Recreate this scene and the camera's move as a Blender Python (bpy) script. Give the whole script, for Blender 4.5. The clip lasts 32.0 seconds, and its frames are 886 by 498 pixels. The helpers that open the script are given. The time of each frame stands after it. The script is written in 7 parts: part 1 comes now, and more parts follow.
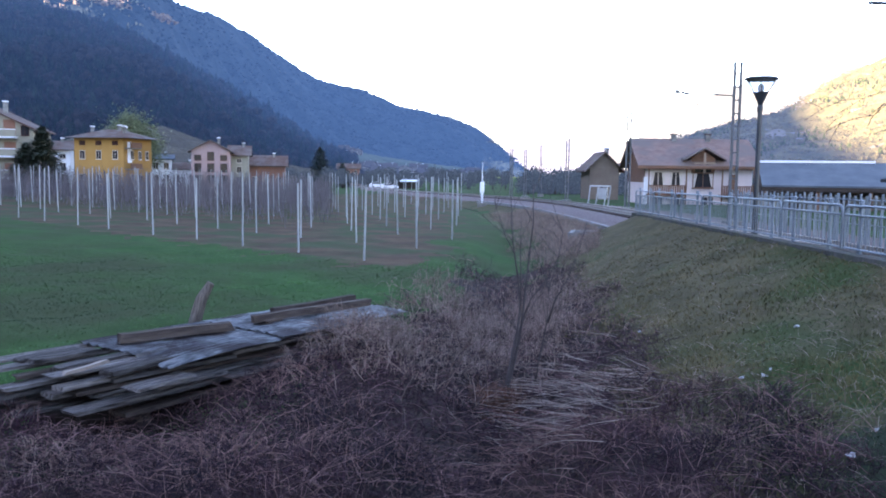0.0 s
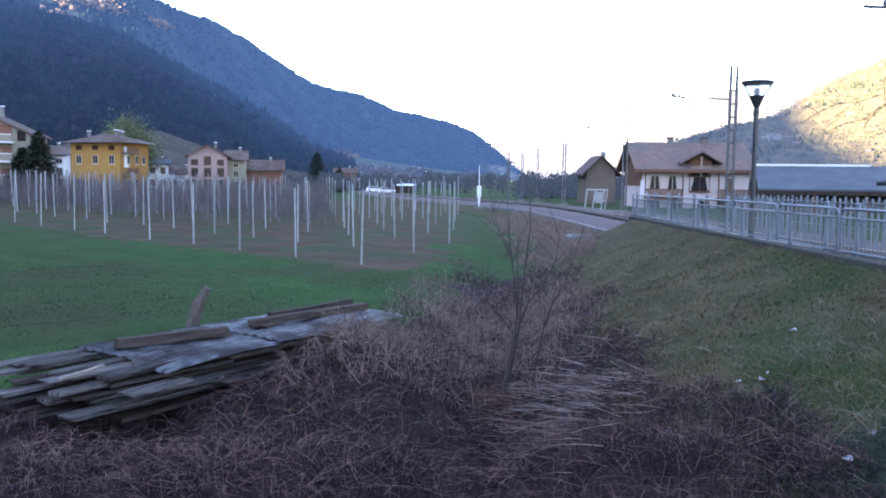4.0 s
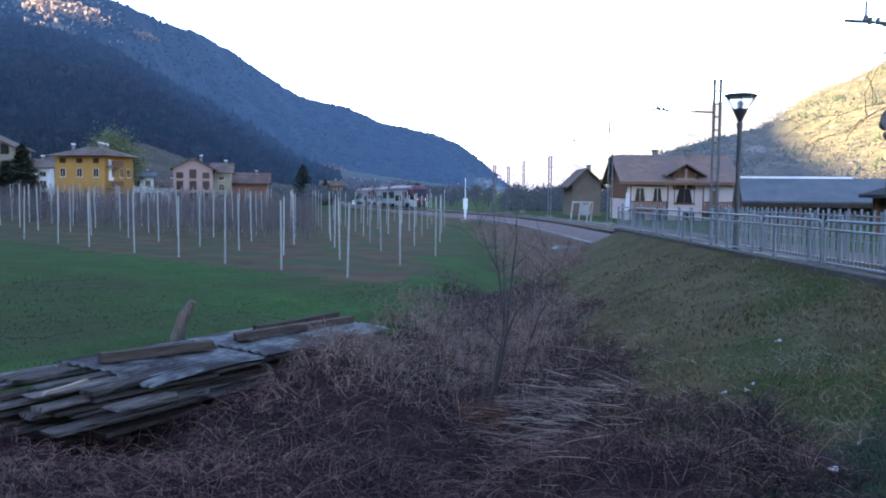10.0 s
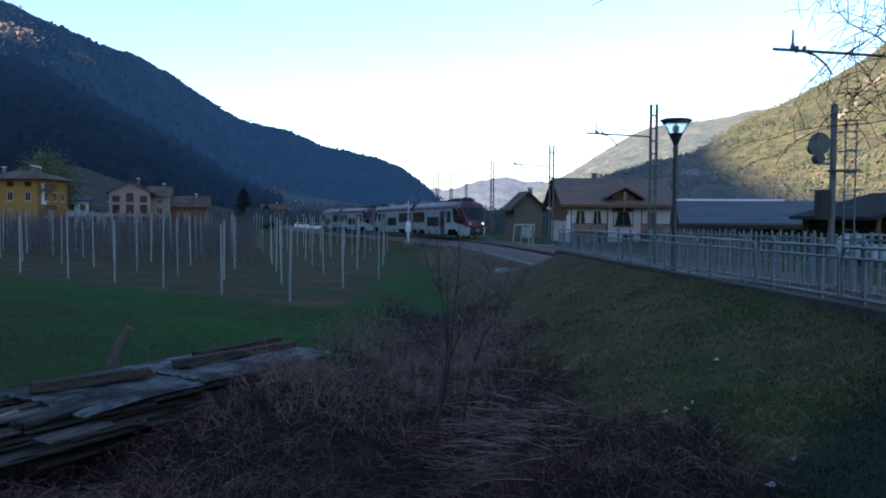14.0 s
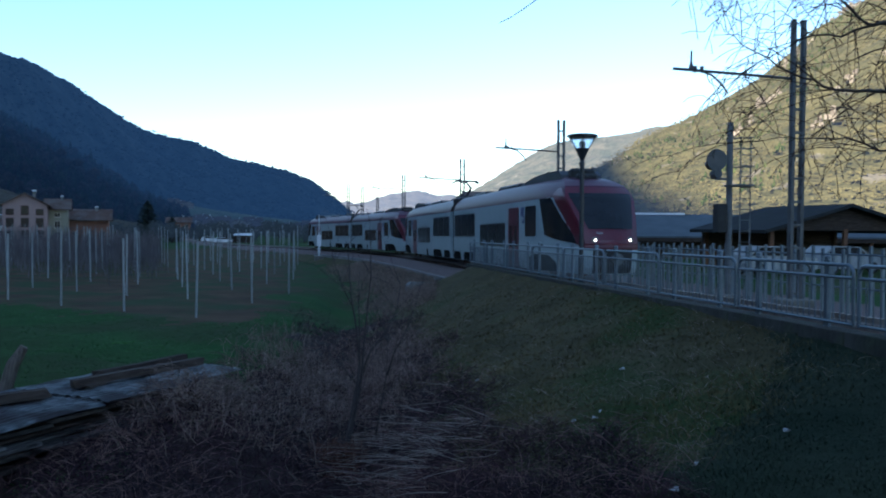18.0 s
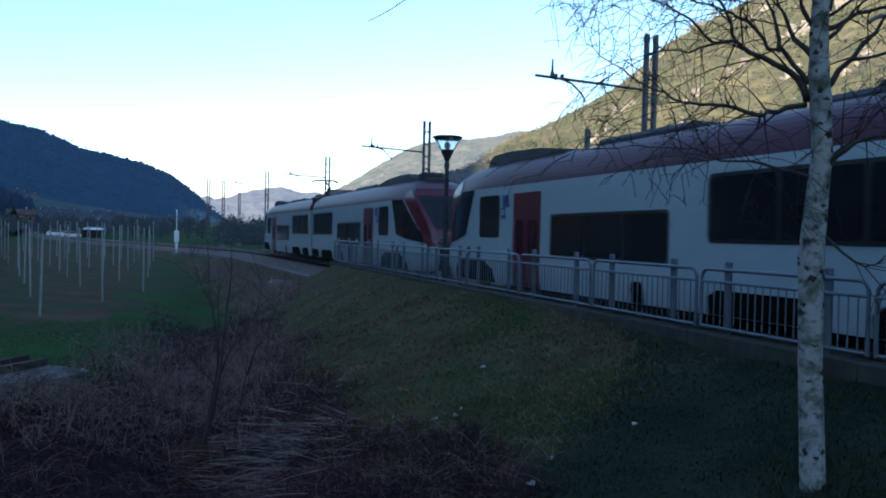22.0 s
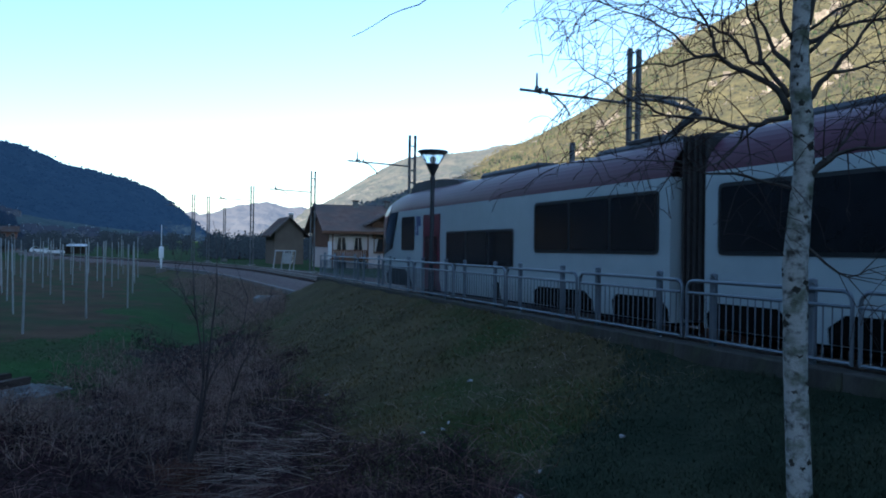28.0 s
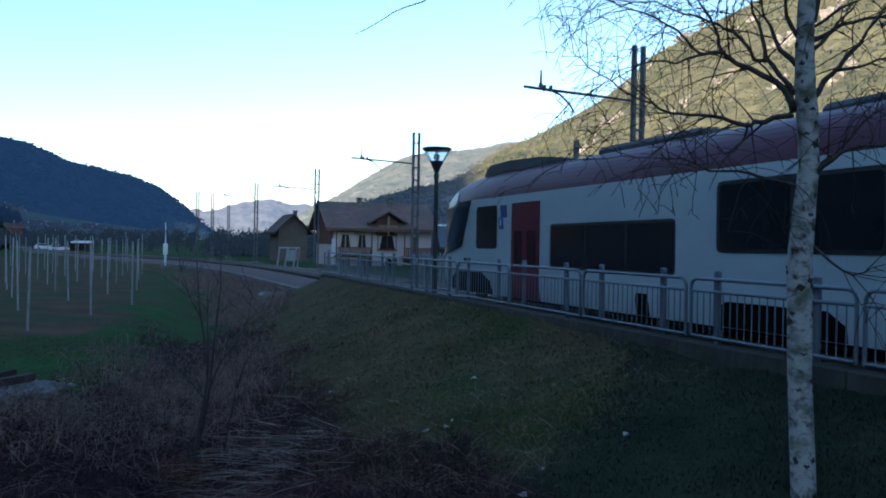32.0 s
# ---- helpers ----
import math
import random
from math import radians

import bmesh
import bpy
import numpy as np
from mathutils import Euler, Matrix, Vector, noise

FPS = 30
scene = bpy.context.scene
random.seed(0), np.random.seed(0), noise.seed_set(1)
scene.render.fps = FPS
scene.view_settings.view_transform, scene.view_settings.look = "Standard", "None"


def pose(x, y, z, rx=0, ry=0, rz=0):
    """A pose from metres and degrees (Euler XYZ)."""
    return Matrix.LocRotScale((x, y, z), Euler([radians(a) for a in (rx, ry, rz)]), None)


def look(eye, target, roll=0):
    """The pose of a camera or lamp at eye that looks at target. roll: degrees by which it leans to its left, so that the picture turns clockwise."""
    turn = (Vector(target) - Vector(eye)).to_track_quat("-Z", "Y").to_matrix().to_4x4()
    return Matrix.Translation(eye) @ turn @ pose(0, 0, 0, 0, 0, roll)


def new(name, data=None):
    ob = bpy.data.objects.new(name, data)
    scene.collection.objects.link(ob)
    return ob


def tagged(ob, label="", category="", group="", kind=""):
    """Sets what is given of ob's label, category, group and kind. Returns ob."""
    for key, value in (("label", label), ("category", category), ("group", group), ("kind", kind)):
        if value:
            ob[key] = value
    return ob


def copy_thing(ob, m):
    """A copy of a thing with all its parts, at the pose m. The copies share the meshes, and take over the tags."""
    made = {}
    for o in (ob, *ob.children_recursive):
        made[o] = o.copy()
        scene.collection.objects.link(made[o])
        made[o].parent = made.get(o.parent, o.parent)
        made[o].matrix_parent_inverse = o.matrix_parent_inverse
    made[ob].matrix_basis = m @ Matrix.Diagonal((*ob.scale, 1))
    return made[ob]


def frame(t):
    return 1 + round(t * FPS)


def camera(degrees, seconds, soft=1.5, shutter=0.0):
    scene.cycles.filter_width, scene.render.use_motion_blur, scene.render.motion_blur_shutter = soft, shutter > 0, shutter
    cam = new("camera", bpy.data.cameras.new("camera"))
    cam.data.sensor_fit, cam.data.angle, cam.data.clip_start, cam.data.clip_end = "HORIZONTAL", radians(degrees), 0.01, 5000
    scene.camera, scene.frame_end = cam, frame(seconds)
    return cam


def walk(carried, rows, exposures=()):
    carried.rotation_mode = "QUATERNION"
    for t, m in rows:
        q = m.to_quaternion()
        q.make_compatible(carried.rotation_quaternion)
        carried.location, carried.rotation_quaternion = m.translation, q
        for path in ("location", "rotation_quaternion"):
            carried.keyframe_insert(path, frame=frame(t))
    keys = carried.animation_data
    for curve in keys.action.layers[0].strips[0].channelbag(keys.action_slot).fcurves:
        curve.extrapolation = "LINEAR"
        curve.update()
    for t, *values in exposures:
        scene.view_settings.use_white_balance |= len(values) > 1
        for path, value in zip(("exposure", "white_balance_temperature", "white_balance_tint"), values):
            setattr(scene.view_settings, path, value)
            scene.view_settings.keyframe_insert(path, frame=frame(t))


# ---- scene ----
EYE_Z = 3.0
cam = camera(55.67, 32.0, soft=1.9, shutter=0.4)
PATH = [
    (0.0, pose(0, 0, EYE_Z, 84.78, -0.75, 0.60)),
    (0.5, pose(0, 0, EYE_Z, 84.88, -0.87, 0.56)),
    (1.0, pose(0, 0, EYE_Z, 84.93, -0.83, 0.55)),
    (1.5, pose(0, 0, EYE_Z, 85.02, -0.80, 0.50)),
    (2.0, pose(0, 0, EYE_Z, 85.03, -0.76, 0.48)),
    (2.5, pose(0, 0, EYE_Z, 84.92, -0.74, 0.50)),
    (3.0, pose(0, 0, EYE_Z, 85.01, -0.77, 0.45)),
    (3.5, pose(0, 0, EYE_Z, 85.05, -0.68, 0.47)),
    (5.5, pose(0, 0, EYE_Z, 85.32, -0.53, 0.08)),
    (6.0, pose(0, 0, EYE_Z, 85.57, -0.45, 0.06)),
    (6.5, pose(0, 0, EYE_Z, 85.64, -0.36, 0.01)),
    (7.0, pose(0, 0, EYE_Z, 85.24, -0.59, 0.08)),
    (7.5, pose(0, 0, EYE_Z, 85.18, -0.57, 0.07)),
    (8.0, pose(0, 0, EYE_Z, 85.31, -0.50, 0.06)),
    (8.5, pose(0, 0, EYE_Z, 85.52, -0.41, 0.02)),
    (9.0, pose(0, 0, EYE_Z, 85.54, -0.51, 0.01)),
    (9.5, pose(0, 0, EYE_Z, 85.51, -0.57, -0.08)),
    (10.0, pose(0, 0, EYE_Z, 85.93, -0.56, -0.55)),
    (10.5, pose(0, 0, EYE_Z, 86.19, -0.51, -1.15)),
    (11.0, pose(0, 0, EYE_Z, 86.13, -0.48, -1.30)),
    (11.5, pose(0, 0, EYE_Z, 86.66, -0.51, -1.91)),
    (12.0, pose(0, 0, EYE_Z, 87.14, -0.52, -2.60)),
    (12.5, pose(0, 0, EYE_Z, 87.34, -0.50, -3.15)),
    (13.0, pose(0, 0, EYE_Z, 87.39, -0.48, -3.58)),
    (13.5, pose(0, 0, EYE_Z, 87.40, -0.44, -3.98)),
    (15.5, pose(0, 0, EYE_Z, 88.13, -0.55, -5.86)),
    (16.0, pose(0, 0, EYE_Z, 87.84, -0.72, -6.36)),
    (16.5, pose(0, 0, EYE_Z, 87.91, -0.54, -7.32)),
    (17.0, pose(0, 0, EYE_Z, 87.82, -0.58, -7.85)),
    (17.5, pose(0, 0, EYE_Z, 88.19, -0.56, -8.91)),
    (18.0, pose(0, 0, EYE_Z, 88.48, -0.35, -10.48)),
    (18.5, pose(0, 0, EYE_Z, 88.24, -0.61, -13.80)),
    (19.0, pose(0, 0, EYE_Z, 88.17, -1.04, -16.64)),
    (19.5, pose(0, 0, EYE_Z, 89.27, -1.23, -19.39)),
    (20.0, pose(0, 0, EYE_Z, 89.03, -1.59, -19.81)),
    (20.5, pose(0, 0, EYE_Z, 89.01, -1.40, -19.88)),
    (21.0, pose(0, 0, EYE_Z, 88.78, -1.34, -19.74)),
    (21.5, pose(0, 0, EYE_Z, 88.92, -1.17, -19.81)),
    (22.0, pose(0, 0, EYE_Z, 88.55, -1.39, -19.68)),
    (22.5, pose(0, 0, EYE_Z, 88.45, -1.29, -19.60)),
    (23.0, pose(0, 0, EYE_Z, 88.76, -1.05, -19.70)),
    (23.5, pose(0, 0, EYE_Z, 88.81, -1.00, -19.77)),
    (24.0, pose(0, 0, EYE_Z, 88.25, -1.15, -19.78)),
    (24.5, pose(0, 0, EYE_Z, 88.44, -1.24, -19.95)),
    (25.0, pose(0, 0, EYE_Z, 88.91, -1.22, -20.36)),
    (25.5, pose(0, 0, EYE_Z, 88.67, -1.19, -20.27)),
    (27.5, pose(0, 0, EYE_Z, 89.38, -1.08, -20.66)),
    (28.0, pose(0, 0, EYE_Z, 89.52, -0.99, -20.63)),
    (28.5, pose(0, 0, EYE_Z, 89.56, -0.93, -20.59)),
    (29.0, pose(0, 0, EYE_Z, 89.64, -1.12, -20.68)),
    (29.5, pose(0, 0, EYE_Z, 89.36, -1.19, -20.54)),
    (30.0, pose(0, 0, EYE_Z, 89.34, -1.03, -20.41)),
    (30.5, pose(0, 0, EYE_Z, 89.79, -1.03, -20.65)),
    (31.0, pose(0, 0, EYE_Z, 89.93, -1.00, -20.71)),
    (31.5, pose(0, 0, EYE_Z, 89.63, -0.90, -20.47)),
    (32.0, pose(0, 0, EYE_Z, 89.33, -1.06, -20.37)),
]
EXPOSURES = [(0.0, 4.08, 6400, 26), (5.5, 4.02, 6350, 25), (7.0, 3.84, 6320, 24), (8.0, 3.72, 6290, 23), (9.0, 3.70, 6250, 22), (10.0, 3.66, 6150, 20), (11.0, 3.36, 6050, 17), (13.0, 2.50, 5720, 11), (16.0, 2.12, 5400, 5), (18.0, 2.12, 5380, 5), (20.0, 2.1, 5350, 5), (32.0, 2.1, 5350, 5)]
walk(cam, PATH, EXPOSURES)

# ---- light: the valley floor lies in the shade of the mountains, the sun is low behind the camera ----
SUN_AZ, SUN_EL = -130.0, 20.0          # degrees: clockwise from the y axis, above the horizon
sky = bpy.data.worlds.new("sky")
scene.world = sky
sky.use_nodes = True
wn = sky.node_tree.nodes
st = wn.new("ShaderNodeTexSky")
st.sky_type, st.sun_disc = "NISHITA", False
st.sun_elevation, st.sun_rotation = radians(SUN_EL), radians(SUN_AZ)
st.air_density, st.dust_density, st.ozone_density = 1.0, 0.3, 1.0
wn["Background"].inputs["Strength"].default_value = 0.07
sky.node_tree.links.new(st.outputs[0], wn["Background"].inputs[0])
sun_data = bpy.data.lights.new("sun", "SUN")
sun_data.energy, sun_data.angle, sun_data.color = 4.2, radians(0.6), (1.0, 0.82, 0.58)
sun = new("sun", sun_data)
_sx, _sy = math.sin(radians(SUN_AZ)) * math.cos(radians(SUN_EL)), math.cos(radians(SUN_AZ)) * math.cos(radians(SUN_EL))
sun.matrix_world = look((_sx * 50, _sy * 50, math.sin(radians(SUN_EL)) * 50), (0, 0, 0))

# ---- materials ----
def mat(name, dark, light, scale=4.0, rough=0.8, bump=0.0, metal=0.0, fine=0.0, glow=0.0, rand=0.0, island=0.0, spec=0.5, stretch=(1, 1, 1), contrast=1.0, second=None, second_scale=0.3, second_at=(0.42, 0.62)):
    """Two tones mixed by noise at a large and a fine scale, with bump; rand varies whole objects, island loose pieces."""
    m = bpy.data.materials.new(name)
    m.use_nodes = True
    nt, n = m.node_tree, m.node_tree.nodes
    b = n["Principled BSDF"]
    tc, mp = n.new("ShaderNodeTexCoord"), n.new("ShaderNodeMapping")
    mp.inputs["Scale"].default_value = stretch
    nt.links.new(tc.outputs["Object"], mp.inputs["Vector"])
    n1 = n.new("ShaderNodeTexNoise")
    n1.inputs["Scale"].default_value, n1.inputs["Detail"].default_value, n1.inputs["Roughness"].default_value = scale, 6, 0.65
    nt.links.new(mp.outputs[0], n1.inputs["Vector"])
    ramp = n.new("ShaderNodeMapRange")
    half = 0.22 / contrast
    ramp.inputs["From Min"].default_value, ramp.inputs["From Max"].default_value = 0.5 - half, 0.5 + half
    nt.links.new(n1.outputs["Fac"], ramp.inputs["Value"])
    mix = n.new("ShaderNodeMix")
    mix.data_type = "RGBA"
    mix.inputs["A"].default_value, mix.inputs["B"].default_value = (*dark, 1), (*light, 1)
    nt.links.new(ramp.outputs[0], mix.inputs["Factor"])
    out = mix.outputs["Result"]
    if second:
        n2 = n.new("ShaderNodeTexNoise")
        n2.inputs["Scale"].default_value, n2.inputs["Detail"].default_value = second_scale, 4
        nt.links.new(tc.outputs["Object"], n2.inputs["Vector"])
        r2 = n.new("ShaderNodeMapRange")
        r2.inputs["From Min"].default_value, r2.inputs["From Max"].default_value = second_at
        nt.links.new(n2.outputs["Fac"], r2.inputs["Value"])
        mx = n.new("ShaderNodeMix")
        mx.data_type = "RGBA"
        mx.inputs["B"].default_value = (*second, 1)
        nt.links.new(r2.outputs[0], mx.inputs["Factor"])
        nt.links.new(out, mx.inputs["A"])
        out = mx.outputs["Result"]
    if rand or island:
        src = n.new("ShaderNodeObjectInfo").outputs["Random"] if rand else n.new("ShaderNodeNewGeometry").outputs["Random Per Island"]
        amount = rand or island
        mr = n.new("ShaderNodeMapRange")
        mr.inputs["To Min"].default_value, mr.inputs["To Max"].default_value = 1 - amount, 1 + amount
        nt.links.new(src, mr.inputs["Value"])
        hs = n.new("ShaderNodeHueSaturation")
        nt.links.new(mr.outputs[0], hs.inputs["Value"])
        nt.links.new(out, hs.inputs["Color"])
        out = hs.outputs[0]
    nt.links.new(out, b.inputs["Base Color"])
    b.inputs["Roughness"].default_value, b.inputs["Metallic"].default_value = rough, metal
    b.inputs["Specular IOR Level"].default_value = spec
    if glow:
        nt.links.new(out, b.inputs["Emission Color"])
        b.inputs["Emission Strength"].default_value = glow
    if bump:
        n3 = n.new("ShaderNodeTexNoise")
        n3.inputs["Scale"].default_value, n3.inputs["Detail"].default_value = fine or scale * 6, 5
        nt.links.new(mp.outputs[0], n3.inputs["Vector"])
        bp = n.new("ShaderNodeBump")
        bp.inputs["Strength"].default_value, bp.inputs["Distance"].default_value = bump, 0.03
        nt.links.new(n3.outputs["Fac"], bp.inputs["Height"])
        nt.links.new(bp.outputs[0], b.inputs["Normal"])
    return m


def lamp_mat(name, colour, strength):
    m = bpy.data.materials.new(name)
    m.use_nodes = True
    b = m.node_tree.nodes["Principled BSDF"]
    b.inputs["Base Color"].default_value = (0.8, 0.8, 0.8, 1)
    b.inputs["Emission Color"].default_value, b.inputs["Emission Strength"].default_value = (*colour, 1), strength
    return m


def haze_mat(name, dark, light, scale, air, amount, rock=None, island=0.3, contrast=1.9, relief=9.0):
    """Far wooded slopes: treetops in two tones, with haze mixed into the surface as an amount of coloured emission."""
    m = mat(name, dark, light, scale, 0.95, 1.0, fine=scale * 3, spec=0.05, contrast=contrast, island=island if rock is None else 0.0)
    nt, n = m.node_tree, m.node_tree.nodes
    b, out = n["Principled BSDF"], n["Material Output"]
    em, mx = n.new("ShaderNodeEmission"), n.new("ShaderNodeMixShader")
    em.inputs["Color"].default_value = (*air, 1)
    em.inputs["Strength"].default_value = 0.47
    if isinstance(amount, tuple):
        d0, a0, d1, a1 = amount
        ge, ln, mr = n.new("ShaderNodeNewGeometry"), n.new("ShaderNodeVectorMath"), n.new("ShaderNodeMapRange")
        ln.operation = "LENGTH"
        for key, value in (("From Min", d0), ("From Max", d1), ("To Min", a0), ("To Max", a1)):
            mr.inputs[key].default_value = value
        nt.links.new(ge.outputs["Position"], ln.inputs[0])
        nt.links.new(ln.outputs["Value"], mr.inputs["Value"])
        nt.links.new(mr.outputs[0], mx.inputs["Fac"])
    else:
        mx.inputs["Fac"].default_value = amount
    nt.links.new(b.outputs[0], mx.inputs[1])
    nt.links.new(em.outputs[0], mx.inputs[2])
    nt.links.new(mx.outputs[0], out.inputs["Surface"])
    for q in n:
        if q.type == "BUMP":
            q.inputs["Distance"].default_value = relief
    if rock:
        old = b.inputs["Base Color"].links[0].from_socket
        tc = [q for q in n if q.type == "TEX_COORD"][0]
        nr, ramp, mx2 = n.new("ShaderNodeTexNoise"), n.new("ShaderNodeMapRange"), n.new("ShaderNodeMix")
        nr.inputs["Scale"].default_value, nr.inputs["Detail"].default_value = scale * 0.7, 8
        ramp.inputs["From Min"].default_value, ramp.inputs["From Max"].default_value = 0.63, 0.68
        mx2.data_type = "RGBA"
        mx2.inputs["B"].default_value = (*rock, 1)
        nt.links.new(tc.outputs["Object"], nr.inputs["Vector"])
        nt.links.new(nr.outputs["Fac"], ramp.inputs["Value"])
        nt.links.new(ramp.outputs[0], mx2.inputs["Factor"])
        nt.links.new(old, mx2.inputs["A"])
        nt.links.new(mx2.outputs["Result"], b.inputs["Base Color"])
    return m


M_SOIL = mat("soil", (0.02231, 0.01584, 0.01386), (0.0495, 0.03709, 0.0297), 1.2, 0.95, 0.6, spec=0.1)
M_MEADOW = mat("meadow_turf", (0.0163, 0.04427, 0.0132), (0.03018, 0.0701, 0.02054), 0.9, 0.95, 0.12, fine=9, second=(0.034, 0.044, 0.020), second_scale=0.16, spec=0.03)
M_BALLAST = mat("rusty_ballast", (0.07019, 0.05316, 0.0505), (0.1785, 0.1382, 0.1322), 9.0, 0.95, 1.0, fine=22, spec=0.1)
M_GRASS = mat("grass_blades", (0.03719, 0.09708, 0.0278), (0.07198, 0.1503, 0.04295), 0.8, 0.8, island=0.22, second=(0.036, 0.058, 0.026), second_scale=0.16, spec=0.1)
M_SLOPEGRASS = mat("slope_grass", (0.05604, 0.0496, 0.02179), (0.1365, 0.1087, 0.04938), 0.9, 0.85, island=0.22, second=(0.046, 0.066, 0.030), second_scale=0.45, second_at=(0.53, 0.66), spec=0.05)
# Slope grass in darker tones; the shade is put into its colour.
M_SHADEGRASS = mat("damp_grass", (0.01856, 0.03016, 0.01972), (0.04408, 0.05568, 0.0348), 0.9, 0.85, island=0.35, spec=0.05)
M_STRAW = mat("dry_straw", (0.1408, 0.1122, 0.09325), (0.3133, 0.2592, 0.2275), 2.0, 0.85, island=0.45, spec=0.1)
M_BRAMBLE = mat("bramble_twig", (0.01481, 0.007377, 0.01148), (0.06417, 0.03211, 0.03898), 1.6, 0.8, island=0.7, spec=0.1, second=(0.016, 0.011, 0.015), second_scale=0.9)
M_CANE = mat("bramble_cane", (0.07013, 0.03892, 0.0411), (0.2104, 0.1243, 0.1168), 1.6, 0.8, island=0.6, spec=0.1)
M_STEEL = mat("galvanised_steel", (0.1151, 0.1371, 0.1611), (0.1721, 0.2031, 0.2361), 3.0, 0.5, 0.1, metal=0.55, rand=0.08)
M_RUST = mat("rusty_iron", (0.09, 0.05, 0.035), (0.20, 0.11, 0.07), 5.0, 0.8, 0.4, metal=0.3)
M_RAIL = mat("rail_steel", (0.16, 0.12, 0.10), (0.35, 0.32, 0.30), 4.0, 0.45, 0.2, metal=0.7)
M_CONC = mat("weathered_concrete", (0.128, 0.124, 0.112), (0.247, 0.24, 0.225), 2.0, 0.9, 0.5, rand=0.1, second=(0.135, 0.128, 0.112), second_scale=1.2, spec=0.1)
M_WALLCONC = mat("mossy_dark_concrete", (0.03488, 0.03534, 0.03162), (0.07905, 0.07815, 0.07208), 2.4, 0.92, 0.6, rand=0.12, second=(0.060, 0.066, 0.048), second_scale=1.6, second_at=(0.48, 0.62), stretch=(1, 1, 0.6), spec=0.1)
M_POST = mat("orchard_post", (0.2025, 0.2103, 0.2103), (0.3325, 0.3404, 0.3404), 2.0, 0.85, 0.2, rand=0.15, spec=0.1)
M_POLE = mat("dark_painted_steel", (0.06, 0.06, 0.065), (0.11, 0.11, 0.11), 3.0, 0.6, 0.2, metal=0.3)
M_LAMP = mat("lamp_paint", (0.018, 0.022, 0.03), (0.04, 0.045, 0.05), 3.0, 0.4, 0.1, metal=0.2)
M_WOOD = mat("grey_board", (0.026, 0.022, 0.021), (0.175, 0.155, 0.145), 2.5, 0.9, 1.0, rand=0.5, stretch=(1, 14, 8), contrast=1.7, spec=0.1)
M_WOODDARK = mat("dark_rotten_wood", (0.024, 0.018, 0.016), (0.095, 0.073, 0.062), 2.5, 0.9, 0.7, rand=0.3, stretch=(1, 14, 8), spec=0.1)
M_PALEWOOD = mat("pale_bare_wood", (0.078, 0.063, 0.0552), (0.162, 0.135, 0.12), 2.5, 0.9, 0.8, stretch=(14, 14, 1.5), contrast=1.6, spec=0.1)
M_SHEET = mat("old_corrugated_sheet", (0.0765, 0.07777, 0.08288), (0.2677, 0.2741, 0.2805), 7.0, 0.42, 0.25, metal=0.35, second=(0.05, 0.038, 0.038), second_scale=1.7, second_at=(0.46, 0.58), stretch=(0.7, 3.5, 1), contrast=1.9)
M_WHITE = mat("train_white", (0.2584, 0.3197, 0.3402), (0.3197, 0.3876, 0.4081), 1.2, 0.38, 0.03, spec=1.0)
M_RED = mat("train_red", (0.07447, 0.004968, 0.01493), (0.09522, 0.006625, 0.01818), 1.0, 0.3, 0.02)
M_PURPLE = mat("train_roof_red", (0.0561, 0.01591, 0.03142), (0.0714, 0.02122, 0.03903), 1.0, 0.42, 0.02, spec=0.18)
M_GLASS = mat("dark_glass", (0.008, 0.009, 0.011), (0.016, 0.017, 0.02), 2.0, 0.14, spec=0.35)
for _m, _coat in ((M_WHITE, 0.5), (M_RED, 0.08)):
    _b = _m.node_tree.nodes["Principled BSDF"]
    _b.inputs["Coat Weight"].default_value, _b.inputs["Coat Roughness"].default_value = _coat, 0.15
M_DOORGLASS = mat("dark_red_glass", (0.026, 0.005, 0.009), (0.036, 0.007, 0.012), 2.0, 0.2, spec=0.3)
M_BLACK = mat("black_rubber", (0.012, 0.012, 0.013), (0.03, 0.03, 0.03), 5.0, 0.8, 0.2)
# Near-black colour standing in for the shade under the car.
M_UNDER = mat("underframe_shade", (0.003, 0.003, 0.003), (0.008, 0.008, 0.008), 5.0, 0.95, 0.2, spec=0.05)
M_GREY = mat("grey_equipment", (0.07, 0.075, 0.08), (0.14, 0.145, 0.15), 3.0, 0.7, 0.2)
M_BAND = mat("grey_window_pillar", (0.0099, 0.01125, 0.0135), (0.0162, 0.018, 0.02115), 2.0, 0.3)
M_BLUE = mat("blue_mark", (0.008, 0.022, 0.10), (0.012, 0.03, 0.14), 3.0, 0.4)
M_HEAD = lamp_mat("headlight_glow", (1.0, 0.86, 0.66), 2.8)
M_ROOFGEAR = mat("dark_roof_gear", (0.018, 0.02, 0.024), (0.04, 0.042, 0.05), 3.0, 0.6, 0.2)
M_BARK = mat("birch_bark", (0.04, 0.039, 0.033), (0.33, 0.335, 0.315), 11.0, 0.85, 0.6, stretch=(1, 1, 1.3), contrast=2.2, spec=0.1, second=(0.085, 0.098, 0.066), second_scale=5.0, second_at=(0.50, 0.66))
for _n in M_BARK.node_tree.nodes:
    if _n.type == "MAP_RANGE" and abs(_n.inputs["From Min"].default_value - 0.4) < 0.005:
        _n.inputs["From Min"].default_value, _n.inputs["From Max"].default_value = 0.33, 0.52
M_SCAR = mat("dark_bark_scar", (0.018, 0.018, 0.015), (0.06, 0.058, 0.048), 14.0, 0.9, 0.5, spec=0.05)
M_TWIG = mat("dark_twig", (0.01628, 0.01207, 0.01118), (0.03952, 0.0279, 0.02415), 4.0, 0.85, 0.3, spec=0.1)
